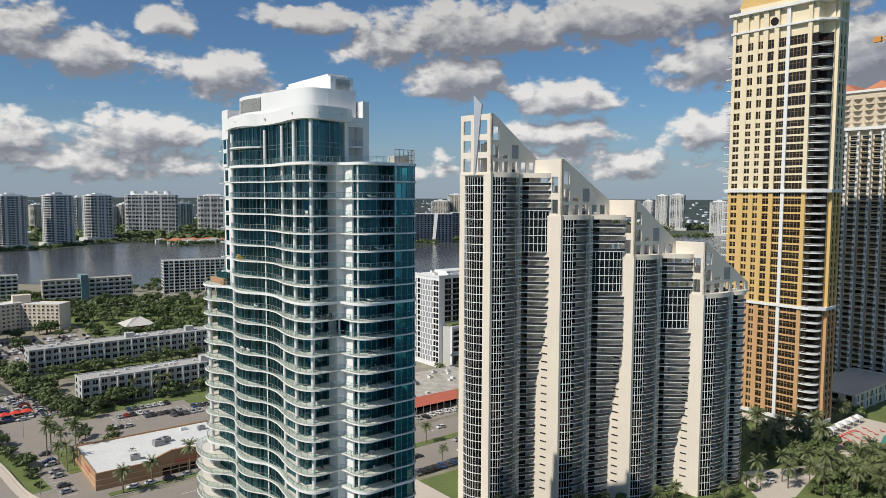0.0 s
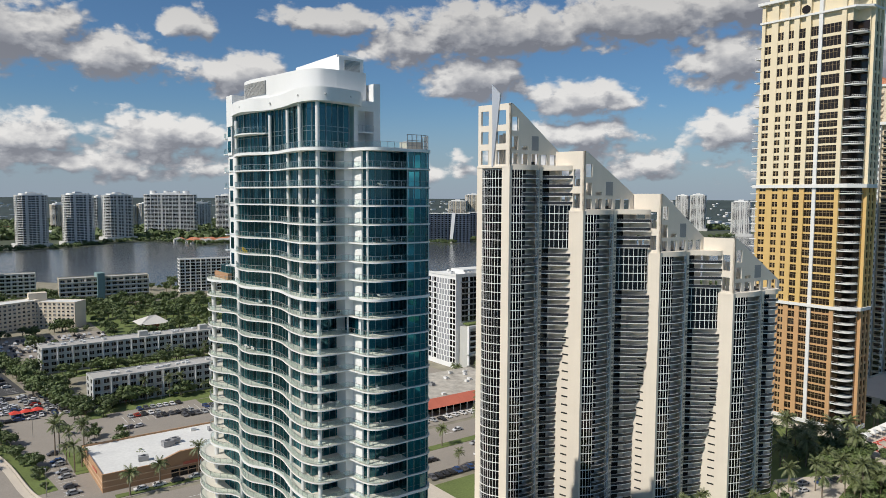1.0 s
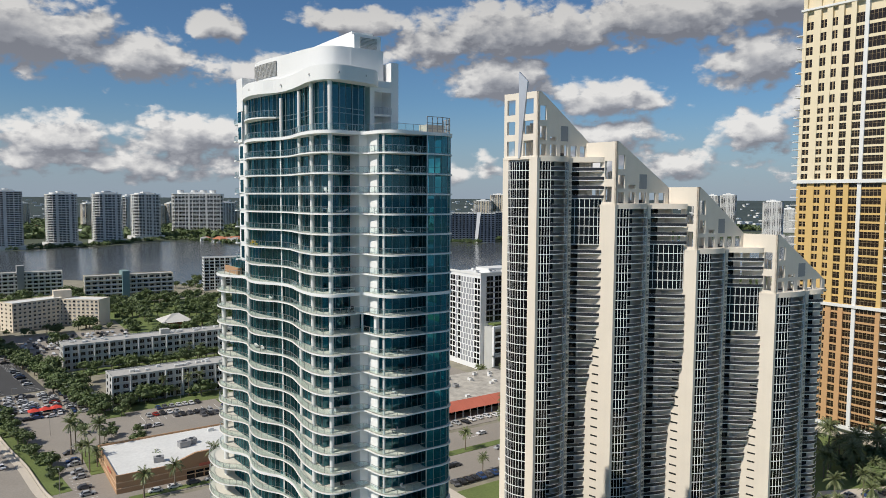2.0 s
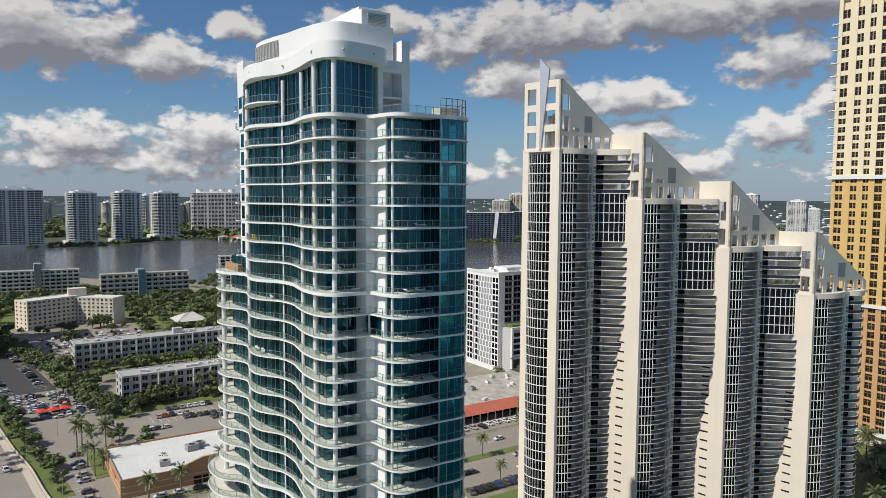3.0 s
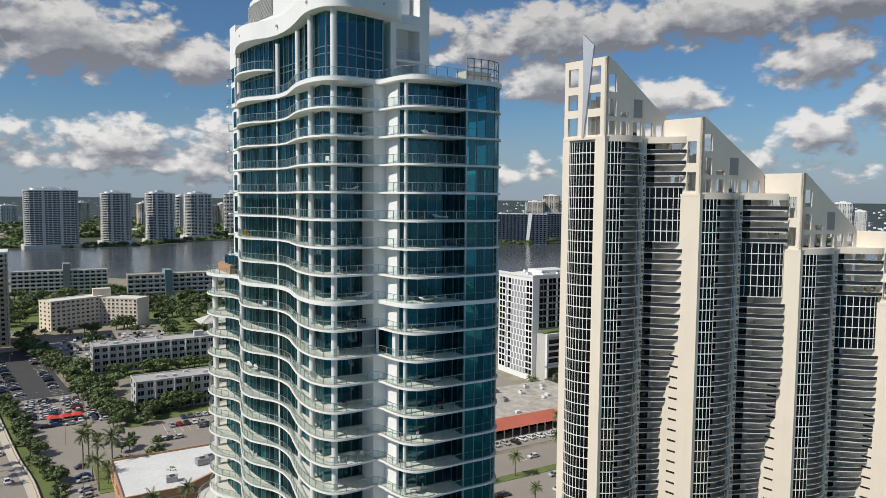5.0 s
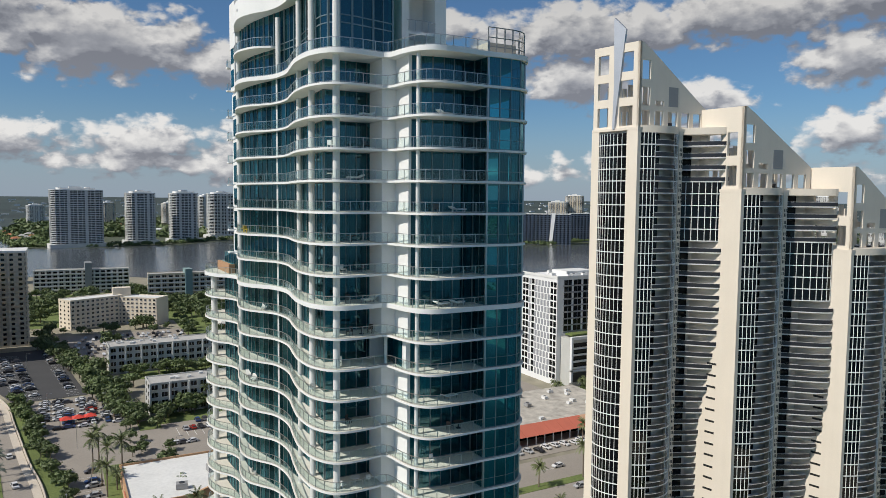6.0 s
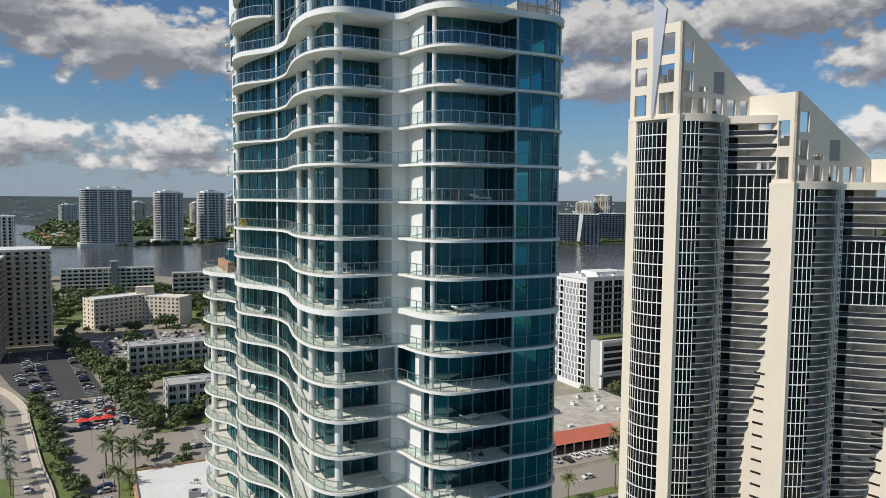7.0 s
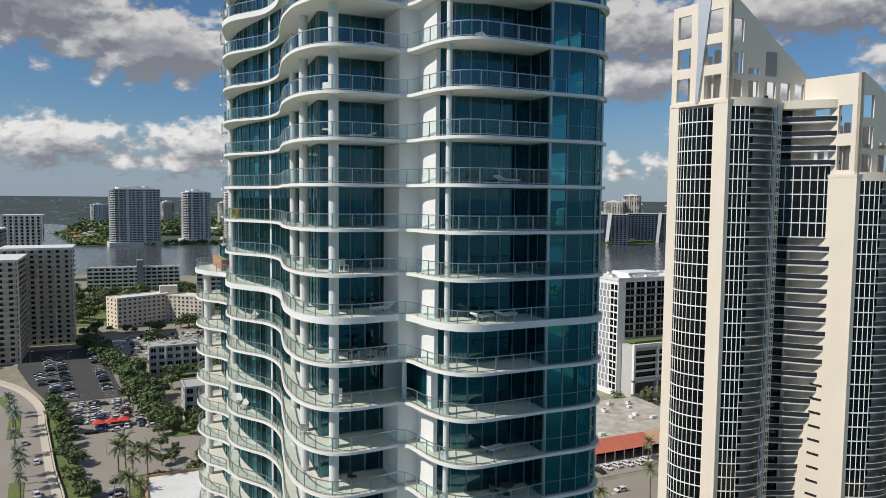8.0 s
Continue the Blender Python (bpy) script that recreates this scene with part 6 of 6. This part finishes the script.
for bi, (o, run, roof, peak, low, side) in enumerate(BLOCKS):
    for i in range(7):
        u, v = random.uniform(-3, run), random.uniform(-9, -4)
        plant(TREES[3:] + PALMS[1:2], o[0] + U.x * u + V.x * v, o[1] + U.y * u + V.y * v, 0.7)
scatter(TREES[3:] + TREES[1:2], 34, 238, 112, 300, 128, 0.8, lambda x, y: not in_lane(x, y))
for x, y in ((244, 116), (240, 112), (252, 117), (236, 121), (247, 108), (258, 114)):
    plant(PALMS[:1] + PALMS[3:], x, y, 0.9)
for ob in TREES + PALMS:                                  # the pattern trees stand among the others
    ob.matrix_world = pose(300 + random.uniform(0, 60), 640 + random.uniform(0, 40), 0.1)


for m, nm, lab, mt in ((FAR_LEAF, "park_trees", "green tree crowns massed in the park", LEAF), (FAR_TREES, "park_trunks", "brown trunks of the park trees", BARK)):
    tagged(new(nm, m.data(nm, mt)), lab, "trees", kind="stuff")


def woods(name, label, spots, size, seed):
    """A mass of far foliage, too many to count."""
    random.seed(seed)
    m = Mesh()
    for x, y, r, h in spots:
        for _ in range(10):
            a, q = random.uniform(0, 6.28), r * math.sqrt(random.random())
            leaf_cards(m, (x + q * math.cos(a), y + q * math.sin(a), h * random.uniform(0.3, 0.8)), r * 0.5, 9, size)
    tagged(new(name, m.data(name, LEAF)), label, "trees", kind="stuff")


random.seed(51)
spots = []
shore = [(-15, 1490), (60, 1440), (150, 1448), (235, 1482), (330, 1580), (400, 1612), (440, 1575), (470, 1415), (548, 1440), (640, 1412), (760, 1312), (918, 1190), (1020, 1242), (1121, 1252), (1640, 998), (1810, 1042)]
for (xa, ya), (xb, yb) in zip(shore, shore[1:]):
    n = int(math.hypot(xb - xa, yb - ya) / 11)
    for i in range(n):
        f = i / n
        spots.append((xa + (xb - xa) * f + random.uniform(-3, 3), ya + (yb - ya) * f + random.uniform(4, 22), random.uniform(5, 9), random.uniform(5, 10)))
woods("shore_trees", "dark green trees massed along the far shore", spots, 2.4, 1)
spots = [(random.uniform(-60, 2100), random.uniform(1250, 3000), random.uniform(14, 30), random.uniform(8, 14)) for _ in range(1500)]
spots = [s for s in spots if s[1] > 1720 - 0.45 * (s[0] - 300) and s[1] > 1560 and s[0] < 900 or s[1] > 1500 - 0.3 * (s[0] - 900) and s[0] >= 900]
woods("inland_trees", "dark green tree cover over the far mainland", spots, 6.0, 2)
spots = [(random.uniform(-40, 40) - 0.12 * (y - 1500), y, random.uniform(8, 14), random.uniform(5, 8)) for y in [random.uniform(1500, 1950) for _ in range(90)]]
spots += [(-190 + random.uniform(-40, 20) - 0.1 * (y - 1340), y, random.uniform(8, 14), random.uniform(5, 9)) for y in [random.uniform(1330, 1850) for _ in range(70)]]
woods("spit_trees", "green mangrove trees on the lagoon spits", spots, 3.0, 3)
spots = [(random.uniform(300, 1500), random.uniform(380, 740), random.uniform(8, 14), random.uniform(6, 10)) for _ in range(500)]
spots = [s for s in spots if s[1] < 700 - 0.42 * (s[0] - 300) and not (240 < s[0] < 335 and s[1] < 360)]
woods("town_trees", "green tree cover between low houses of the town", spots, 2.4, 4)


def make_car(paint, seed, long=4.5, tall=1.45):
    t = thing("car", "parked " + paint.name + " saloon car on asphalt", "car", "parked cars", at=(0, 0, -500))
    m = Mesh()
    h = long / 2
    prof = [(-h, 0.35), (h, 0.35), (h, 0.72), (h * 0.55, 0.92), (h * 0.22, tall), (-h * 0.55, tall), (-h * 0.85, 0.98), (-h, 0.85)]
    n = len(prof)
    w = lambda z: 0.9 if z < 1.0 else 0.68
    m.add([(x, -w(z), z) for x, z in prof] + [(x, w(z), z) for x, z in prof], [tuple(range(n)), tuple(range(n, 2 * n))[::-1]] + [((i + 1) % n, i, n + i, n + (i + 1) % n) for i in range(n)])
    part("body", m, paint, t)
    m = Mesh()
    for s in (1, -1):
        pts = [(h * 0.47, 0.92), (h * 0.2, tall - 0.1), (-h * 0.52, tall - 0.1), (-h * 0.76, 0.98)]
        m.add([(x, s * (0.915 if z < 1 else 0.75), z) for x, z in pts], [(0, 1, 2, 3)])
    m.add([(h * 0.56, -0.78, 0.935), (h * 0.56, 0.78, 0.935), (h * 0.25, 0.66, tall - 0.03), (h * 0.25, -0.66, tall - 0.03)], [(0, 1, 2, 3)])
    m.add([(-h * 0.86, -0.76, 1.0), (-h * 0.86, 0.76, 1.0), (-h * 0.58, 0.66, tall - 0.02), (-h * 0.58, -0.66, tall - 0.02)], [(0, 1, 2, 3)])
    part("glazing", m, DARKMETAL, t)
    wm = Mesh()
    wm.tube(0, 0, -0.1, 0.1, 0.33, 10)
    wm.v = [(p[0], p[2], p[1]) for p in wm.v]
    wd = wm.data("wheel", material("tyre", (0.02, 0.02, 0.02), 0.8))
    for x in (-h * 0.62, h * 0.62):
        for y in (-0.83, 0.83):
            part("wheel", wd, None, t, at=(x, y, 0.33))
    return t


CARS = []
for i, (nm, c) in enumerate((("white", (0.75, 0.75, 0.75)), ("silver", (0.45, 0.46, 0.47)), ("black", (0.02, 0.02, 0.022)), ("grey", (0.12, 0.12, 0.13)), ("red", (0.35, 0.03, 0.02)), ("blue", (0.04, 0.08, 0.2)))):
    CARS.append(make_car(material(nm, c, 0.25, 0.1, vary=0.03), i, 4.4 + 0.12 * (i % 3), 1.45 + 0.12 * (i % 2)))
WEIGHTS = [6, 4, 4, 4, 0.6, 1]


def park(x, y, yaw, z=0.15):
    copy_thing(random.choices(CARS, WEIGHTS)[0], pose(x, y, z, 0, 0, yaw + random.choice((0, 180)) + random.uniform(-3, 3)))


random.seed(77)
for x, y0, n, slope in ((19.5, 410, 30, -0.13), (25.0, 410, 30, -0.13), (40.0, 412, 32, -0.115), (11.0, 440, 8, -0.16)):
    for i in range(n):
        if random.random() < 0.6:
            park(x + slope * i * 3.1, y0 + i * 3.1, 8)
for row in range(7):
    for i in range(14):
        if random.random() < 0.7:
            park(29 + row * 4.4 + (0.8 if row % 2 else 0), 356 + i * 3.2 + random.uniform(-0.4, 0.4), random.choice((0, 0, 90)))
for x, y, n, yaw in ((78, 334, 5, 95), (88, 328, 6, 95), (98, 322, 5, 95), (110, 330, 4, 95), (72, 318, 3, 10)):
    for i in range(n):
        park(x + i * 2.9, y, yaw)
for i in range(7):
    park(43.5, 260 + i * 7.0 + random.uniform(-2, 2), 4)
far_cars = []
for row in range(8):
    for i in range(20):
        if random.random() < 0.75:
            far_cars.append((36 + i * 3.1 + row * 2, 492 + row * 8))
for i in range(12):
    park(146 + i * 2.8 + (6 if i > 6 else 0), 200, 82)
for i in range(14):
    park(158 + i * 4.2, 251 + random.uniform(-1, 1), 100)
for x, y, n in ((150, 330, 6), (84, 343, 7)):
    for i in range(n):
        park(x + i * 2.9, y + random.uniform(-0.3, 0.3), 92)
for i in range(18):
    park(random.uniform(60, 300), random.choice((208, 213, 218, 230, 235, 240)), 0)
for x, y, a in ((13, 352, 100), (19, 330, 100), (22, 300, 100)):
    park(x, y, a)
for x, y in ((246, 121), (252, 118), (258, 115.5), (266, 112), (240, 118)):
    park(x, y, -14)
for i in range(8):
    park(62 + i * 6, 249.5, 0)
for ci, (c, nm) in enumerate(zip(CARS[:4], ("white", "silver", "black", "grey"))):
    m = Mesh()
    me = c.children[0].data
    for x, y in far_cars[ci::4]:
        m.add([(x - v.co.y, y + v.co.x, v.co.z + 0.15) for v in me.vertices], [tuple(p.vertices) for p in me.polygons])
    tagged(new("parked_cars", m.data("parked_cars", MATS[nm])), nm + " cars packed in a far car park", "cars", kind="stuff")
for i, c in enumerate(CARS):
    c.matrix_world = pose(120 + i * 3.2, 322, 0.15, 0, 0, 95)


# ---- causeway, walls, lamps, pool garden ----
def ribbon(name, path, w, z0, z1, mat, label, category):
    m = Mesh()
    m.strip(catmull(path, 6), w, z0, z1)
    return tagged(new(name, m.data(name, mat)), label, category, kind="structure")


CAUSEWAY = [(23.6, 243), (16.6, 264), (12.9, 296), (8.6, 322), (2.6, 368), (-2.9, 405), (-16, 436), (-40, 460), (-90, 486), (-160, 512)]
ribbon("road", CAUSEWAY, 27, -0.5, 0.18, PALEASPHALT, "curving worn grey causeway road", "road")
ribbon("pavement", [(p[0] + 14.8, p[1]) for p in CAUSEWAY[:6]] + [(-3.5, 443), (-30, 472), (-80, 499)], 2.4, -0.5, 0.32, PAVING, "pale concrete pavement beside the causeway", "pavement")
ribbon("low_wall", [(p[0] + 16.4, p[1]) for p in CAUSEWAY[:6]] + [(-2.2, 445), (-29, 474), (-79, 501)], 0.3, 0, 1.2, PAVING, "low pale concrete boundary wall", "wall")
ribbon("verge", [(p[0] + 20.2, p[1] + 1) for p in CAUSEWAY[1:6]], 6.4, -0.5, 0.2, GRASS, "strip of rough grass and hedge", "verge")
for a, b in (((18, 284), (15.2, 314)), ((8.6, 360), (5.6, 392)), ((3.0, 402), (-4, 424))):
    ribbon("median", [a, b], 4.0, -0.4, 0.36, GRASS, "kerbed planted median island", "median")
m = Mesh()
for k in range(40):
    m.box(-395 + k * 26, 212.9, 0.16, -390 + k * 26, 213.1, 0.172)
    m.box(-395 + k * 26, 234.4, 0.16, -390 + k * 26, 234.6, 0.172)
tagged(new("lane_marks", m.data("lane_marks", OFFWHITE)), "white dashed lane marks on the avenue", "lane marks", kind="structure")
m = Mesh()
for x, slope, w in ((22.2, -0.13, 5.6), (40.5, -0.115, 2.8)):
    for i in range(34):
        y = 408.5 + i * 3.1
        m.box(x + slope * i * 3.1 - w, y, 0.12, x + slope * i * 3.1 + w, y + 0.14, 0.135)
for i in range(15):
    m.box(40.5, 256 + i * 3.0, 0.14, 46.0, 256.14 + i * 3.0, 0.155)
    m.box(75 + i * 2.9, 325.5, 0.14, 75.14 + i * 2.9, 337.0, 0.155)
tagged(new("bay_marks", m.data("bay_marks", OFFWHITE)), "white parking bay lines on asphalt", "bay marks", kind="structure")
slab_thing("lawn", rect(70, 345, 160, 362), -0.5, 0.18, GRASS, "lawn in front of the apartment block", "lawn")
slab_thing("lawn", rect(62, 425, 170, 440), -0.5, 0.18, GRASS, "lawn in front of the long block", "lawn")
slab_thing("lawn", rect(4, 600, 110, 782), -0.5, 0.1, GRASS, "rough lawn beside the lagoon", "lawn")
slab_thing("lawn", rect(252, 80, 345, 128), -0.5, 0.12, GRASS, "planted garden ground below palms", "lawn")
slab_thing("lawn", rect(110, 460, 330, 690), -0.5, 0.1, GRASS, "grassy park among trees", "lawn")
slab_thing("parking_lot", rect(30, 484, 108, 562), -0.5, 0.13, PALEASPHALT, "busy car park before the cream block", "parking lot")


def street_lamp(x, y, h=9.0, yaw=0.0):
    t = thing("street_lamp", "slim pale street lamp in a car park", "street lamp", "street lamps", at=(x, y, 0.1), yaw=yaw)
    m = Mesh()
    m.tube(0, 0, 0, h, 0.1, 8, 0.06)
    part("pole", m, RAILMETAL, t)
    m = Mesh()
    m.box(0, -0.06, h - 0.1, 1.6, 0.06, h)
    part("arm", m, RAILMETAL, t)
    m = Mesh()
    m.box(1.2, -0.2, h - 0.2, 2.0, 0.2, h - 0.05)
    part("lamp_head", m, GREYPANEL, t)


for x, y in ((40, 330), (43, 285), (36, 262), (70, 300), (92, 246), (118, 246), (96, 352), (60, 352), (150, 247), (30, 380), (52, 372), (20, 470), (2, 480)):
    street_lamp(x, y, 9.0, random.uniform(0, 360))


def canopy_tent(x, y, yaw):
    t = thing("canopy_tent", "red peaked canopy tent among parked cars", "tent", "red tents", at=(x, y, 0.1), yaw=yaw)
    m = Mesh()
    m.add([(-2.2, -2.2, 2.5), (2.2, -2.2, 2.5), (2.2, 2.2, 2.5), (-2.2, 2.2, 2.5), (0, 0, 3.7), (0, 0, 2.45)], [(0, 1, 4), (1, 2, 4), (2, 3, 4), (3, 0, 4), (1, 0, 5), (2, 1, 5), (3, 2, 5), (0, 3, 5)])
    part("canopy", m, material("bright_red_canvas", (0.62, 0.06, 0.04), 0.7), t)
    for sx in (-2.1, 2.1):
        for sy in (-2.1, 2.1):
            m = Mesh()
            m.tube(sx, sy, 0, 2.5, 0.04, 6)
            part("leg", m, RAILMETAL, t)


for x, y in ((36.8, 361), (41.2, 361.5), (45.6, 362)):
    canopy_tent(x, y, 5)

# pool garden
slab_thing("pool_deck", rect(288, 100, 345, 130), -0.4, 0.3, PAVING, "pale stone pool deck", "pool deck")
m = Mesh()
m.prism(catmull([(295, 104), (301, 102.5), (327, 103), (333, 107), (328, 113), (312, 110), (300, 111), (294, 107), (295, 104)], 5)[:-1], 0.3, 0.36)
tagged(new("pool", m.data("pool", MATS["pool_water"])), "turquoise garden swimming pool", "pool", kind="structure")


def pool_lounger(x, y, yaw):
    t = thing("sun_lounger", "red cushioned sun lounger beside the pool", "sun lounger", "pool loungers", at=(x, y, 0.3), yaw=yaw)
    red = MATS["bright_red_canvas"]
    m = Mesh()
    m.box(-0.9, -0.33, 0.3, 0.5, 0.33, 0.42)
    part("cushion", m, red, t)
    m = Mesh()
    m.add([(0.5, -0.33, 0.3), (0.5, 0.33, 0.3), (1.05, 0.33, 0.75), (1.05, -0.33, 0.75), (0.5, -0.33, 0.42), (0.5, 0.33, 0.42), (1.0, 0.33, 0.87), (1.0, -0.33, 0.87)], [(0, 1, 2, 3), (7, 6, 5, 4), (0, 3, 7, 4), (1, 5, 6, 2), (3, 2, 6, 7)])
    part("backrest", m, red, t)
    for a, b in ((-0.8, -0.3), (-0.8, 0.3), (0.6, -0.3), (0.6, 0.3)):
        m = Mesh()
        m.box(a - 0.03, b - 0.03, 0, a + 0.03, b + 0.03, 0.3)
        part("leg", m, OFFWHITE, t)


for i in range(16):
    pool_lounger(298 + i * 2.2, 115.5 + (i % 3) * 3.2, 90 + random.uniform(-8, 8))
for i in range(10):
    pool_lounger(300 + i * 2.4, 123.6, -90 + random.uniform(-8, 8))


def cabana(x, y):
    t = thing("cabana", "white peaked fabric cabana on posts", "cabana", "cabanas", at=(x, y, 0.3))
    m = Mesh()
    m.add([(-2, -2, 2.6), (2, -2, 2.6), (2, 2, 2.6), (-2, 2, 2.6), (0, 0, 4.0), (-2, -2, 2.3), (2, -2, 2.3), (2, 2, 2.3), (-2, 2, 2.3)],
          [(0, 1, 4), (1, 2, 4), (2, 3, 4), (3, 0, 4), (0, 5, 6, 1), (1, 6, 7, 2), (2, 7, 8, 3), (3, 8, 5, 0)])
    part("canopy", m, OFFWHITE, t)
    for a in (-1.9, 1.9):
        for b in (-1.9, 1.9):
            m = Mesh()
            m.tube(a, b, 0, 2.5, 0.08, 6)
            part("post", m, OFFWHITE, t)


for i in range(6):
    cabana(303 + i * 6.5, 127.6)


def lounge_chair(x, y, z, yaw):
    t = thing("balcony_lounger", "pale cushioned lounger on a balcony", "sun lounger", "balcony loungers", at=(x, y, z), yaw=yaw)
    m = Mesh()
    m.box(-0.9, -0.32, 0.28, 0.45, 0.32, 0.42)
    part("cushion", m, OFFWHITE, t)
    m = Mesh()
    m.add([(0.45, -0.32, 0.28), (0.45, 0.32, 0.28), (1.05, 0.32, 0.56), (1.05, -0.32, 0.56), (0.45, -0.32, 0.42), (0.45, 0.32, 0.42), (1.0, 0.32, 0.66), (1.0, -0.32, 0.66)], [(0, 1, 2, 3), (7, 6, 5, 4), (0, 3, 7, 4), (1, 5, 6, 2), (3, 2, 6, 7)])
    part("backrest", m, OFFWHITE, t)
    for a in (-0.8, 0.4):
        for b in (-0.27, 0.27):
            m = Mesh()
            m.box(a - 0.03, b - 0.03, 0, a + 0.03, b + 0.03, 0.28)
            part("leg", m, GREYPANEL, t)


def balcony_table(x, y, z, colour=OFFWHITE):
    t = thing("balcony_table", "round pale table on a balcony", "table", "balcony tables", at=(x, y, z))
    m = Mesh()
    m.tube(0, 0, 0.68, 0.73, 0.55, 14)
    part("tabletop", m, colour, t)
    m = Mesh()
    m.tube(0, 0, 0, 0.68, 0.06, 8)
    m.tube(0, 0, 0, 0.04, 0.28, 10)
    part("pedestal", m, colour, t)


def balcony_chair(x, y, z, yaw, mat, label):
    t = thing("balcony_chair", label, "chair", "balcony chairs", at=(x, y, z), yaw=yaw)
    m = Mesh()
    m.box(-0.26, -0.26, 0.4, 0.26, 0.26, 0.47)
    part("seat", m, mat, t)
    m = Mesh()
    m.box(-0.26, 0.2, 0.47, 0.26, 0.27, 0.9)
    part("backrest", m, mat, t)
    for a in (-0.23, 0.23):
        for b in (-0.23, 0.23):
            m = Mesh()
            m.box(a - 0.02, b - 0.02, 0, a + 0.02, b + 0.02, 0.4)
            part("leg", m, mat, t)


def top_of(k):
    return level(k) + (0.365 if k in (8, 19) else 0.235)


YELLOW = material("yellow_plastic", (0.75, 0.5, 0.03), 0.5)
DARKWEAVE = material("dark_weave", (0.07, 0.06, 0.055), 0.8)
lounge_chair(69.4, 109.4, top_of(8), 200)
lounge_chair(71.2, 109.3, top_of(8), 205)
lounge_chair(69.8, 109.9, top_of(2), 200)
lounge_chair(71.4, 109.8, top_of(5), 190)
lounge_chair(62.8, 116.3, top_of(4), 15)
lounge_chair(58.3, 136.0, top_of(9), 70)
lounge_chair(70.6, 109.8, top_of(11), 195)
lounge_chair(63.6, 115.2, top_of(2), 30)
lounge_chair(64.0, 115.4, top_of(8), 20)
lounge_chair(57.6, 138.6, top_of(12), 70)
lounge_chair(57.4, 141.0, top_of(12), 80)
balcony_table(62.5, 115.6, top_of(14))
balcony_table(68.2, 109.5, top_of(15), GREYPANEL)
balcony_table(63.2, 115.5, top_of(9), DARKWEAVE)
for k, x, y, mat, lab in ((6, 57.0, 139.6, YELLOW, "bright yellow plastic balcony chair"), (6, 57.2, 141.0, YELLOW, "bright yellow plastic balcony chair"), (6, 57.3, 142.4, YELLOW, "bright yellow plastic balcony chair"),
                          (9, 61.8, 115.4, DARKWEAVE, "dark woven balcony chair"), (9, 64.2, 115.6, DARKWEAVE, "dark woven balcony chair"), (8, 61.6, 115.3, DARKWEAVE, "dark woven balcony chair"), (3, 60.4, 117.0, OFFWHITE, "white plastic balcony chair"), (3, 63.8, 115.6, DARKWEAVE, "dark woven balcony chair"),
                          (14, 60.9, 115.0, OFFWHITE, "white plastic balcony chair"), (14, 63.8, 115.4, OFFWHITE, "white plastic balcony chair"), (13, 68.6, 109.6, OFFWHITE, "white plastic balcony chair"), (15, 69.4, 109.6, OFFWHITE, "white plastic balcony chair"), (11, 58.9, 119.0, OFFWHITE, "white plastic balcony chair"), (16, 57.5, 139.0, OFFWHITE, "white plastic balcony chair")):
    balcony_chair(x, y, top_of(k), random.uniform(0, 360), mat, lab)

for k, x, y, mat, lab in ((4, 58.0, 138.0, DARKWEAVE, "dark woven balcony chair"), (5, 68.9, 110.0, DARKWEAVE, "dark woven balcony chair"), (7, 61.4, 116.2, OFFWHITE, "white plastic balcony chair"), (7, 63.6, 116.4, DARKWEAVE, "dark woven balcony chair"),
                          (10, 60.9, 116.0, OFFWHITE, "white plastic balcony chair"), (12, 62.0, 116.2, DARKWEAVE, "dark woven balcony chair"), (12, 70.6, 109.6, DARKWEAVE, "dark woven balcony chair"), (18, 70.2, 109.6, OFFWHITE, "white plastic balcony chair"), (18, 62.4, 115.8, DARKWEAVE, "dark woven balcony chair")):
    balcony_chair(x, y, top_of(k), random.uniform(0, 360), mat, lab)
for k, x, y, mat in ((4, 60.4, 116.6, OFFWHITE), (6, 62.2, 115.8, DARKWEAVE), (12, 71.6, 109.6, DARKWEAVE), (16, 62.8, 115.6, OFFWHITE), (17, 69.4, 109.6, OFFWHITE)):
    balcony_table(x, y, top_of(k), mat)

# drives, islands and beds in the car parks
slab_thing("drive", [(50, 352), (66, 352), (58, 440), (44, 440)], -0.4, 0.17, PALEASPHALT, "worn drive past the flats", "drive")
for x0, y0, x1, y1 in ((62, 340, 70, 352), (47, 276, 53, 306), (56, 290, 72, 300), (110, 336, 128, 344), (54, 247, 120, 250)):
    slab_thing("planting_bed", rect(x0, y0, x1, y1), -0.4, 0.28, GRASS, "kerbed planting bed with grass", "planting bed")
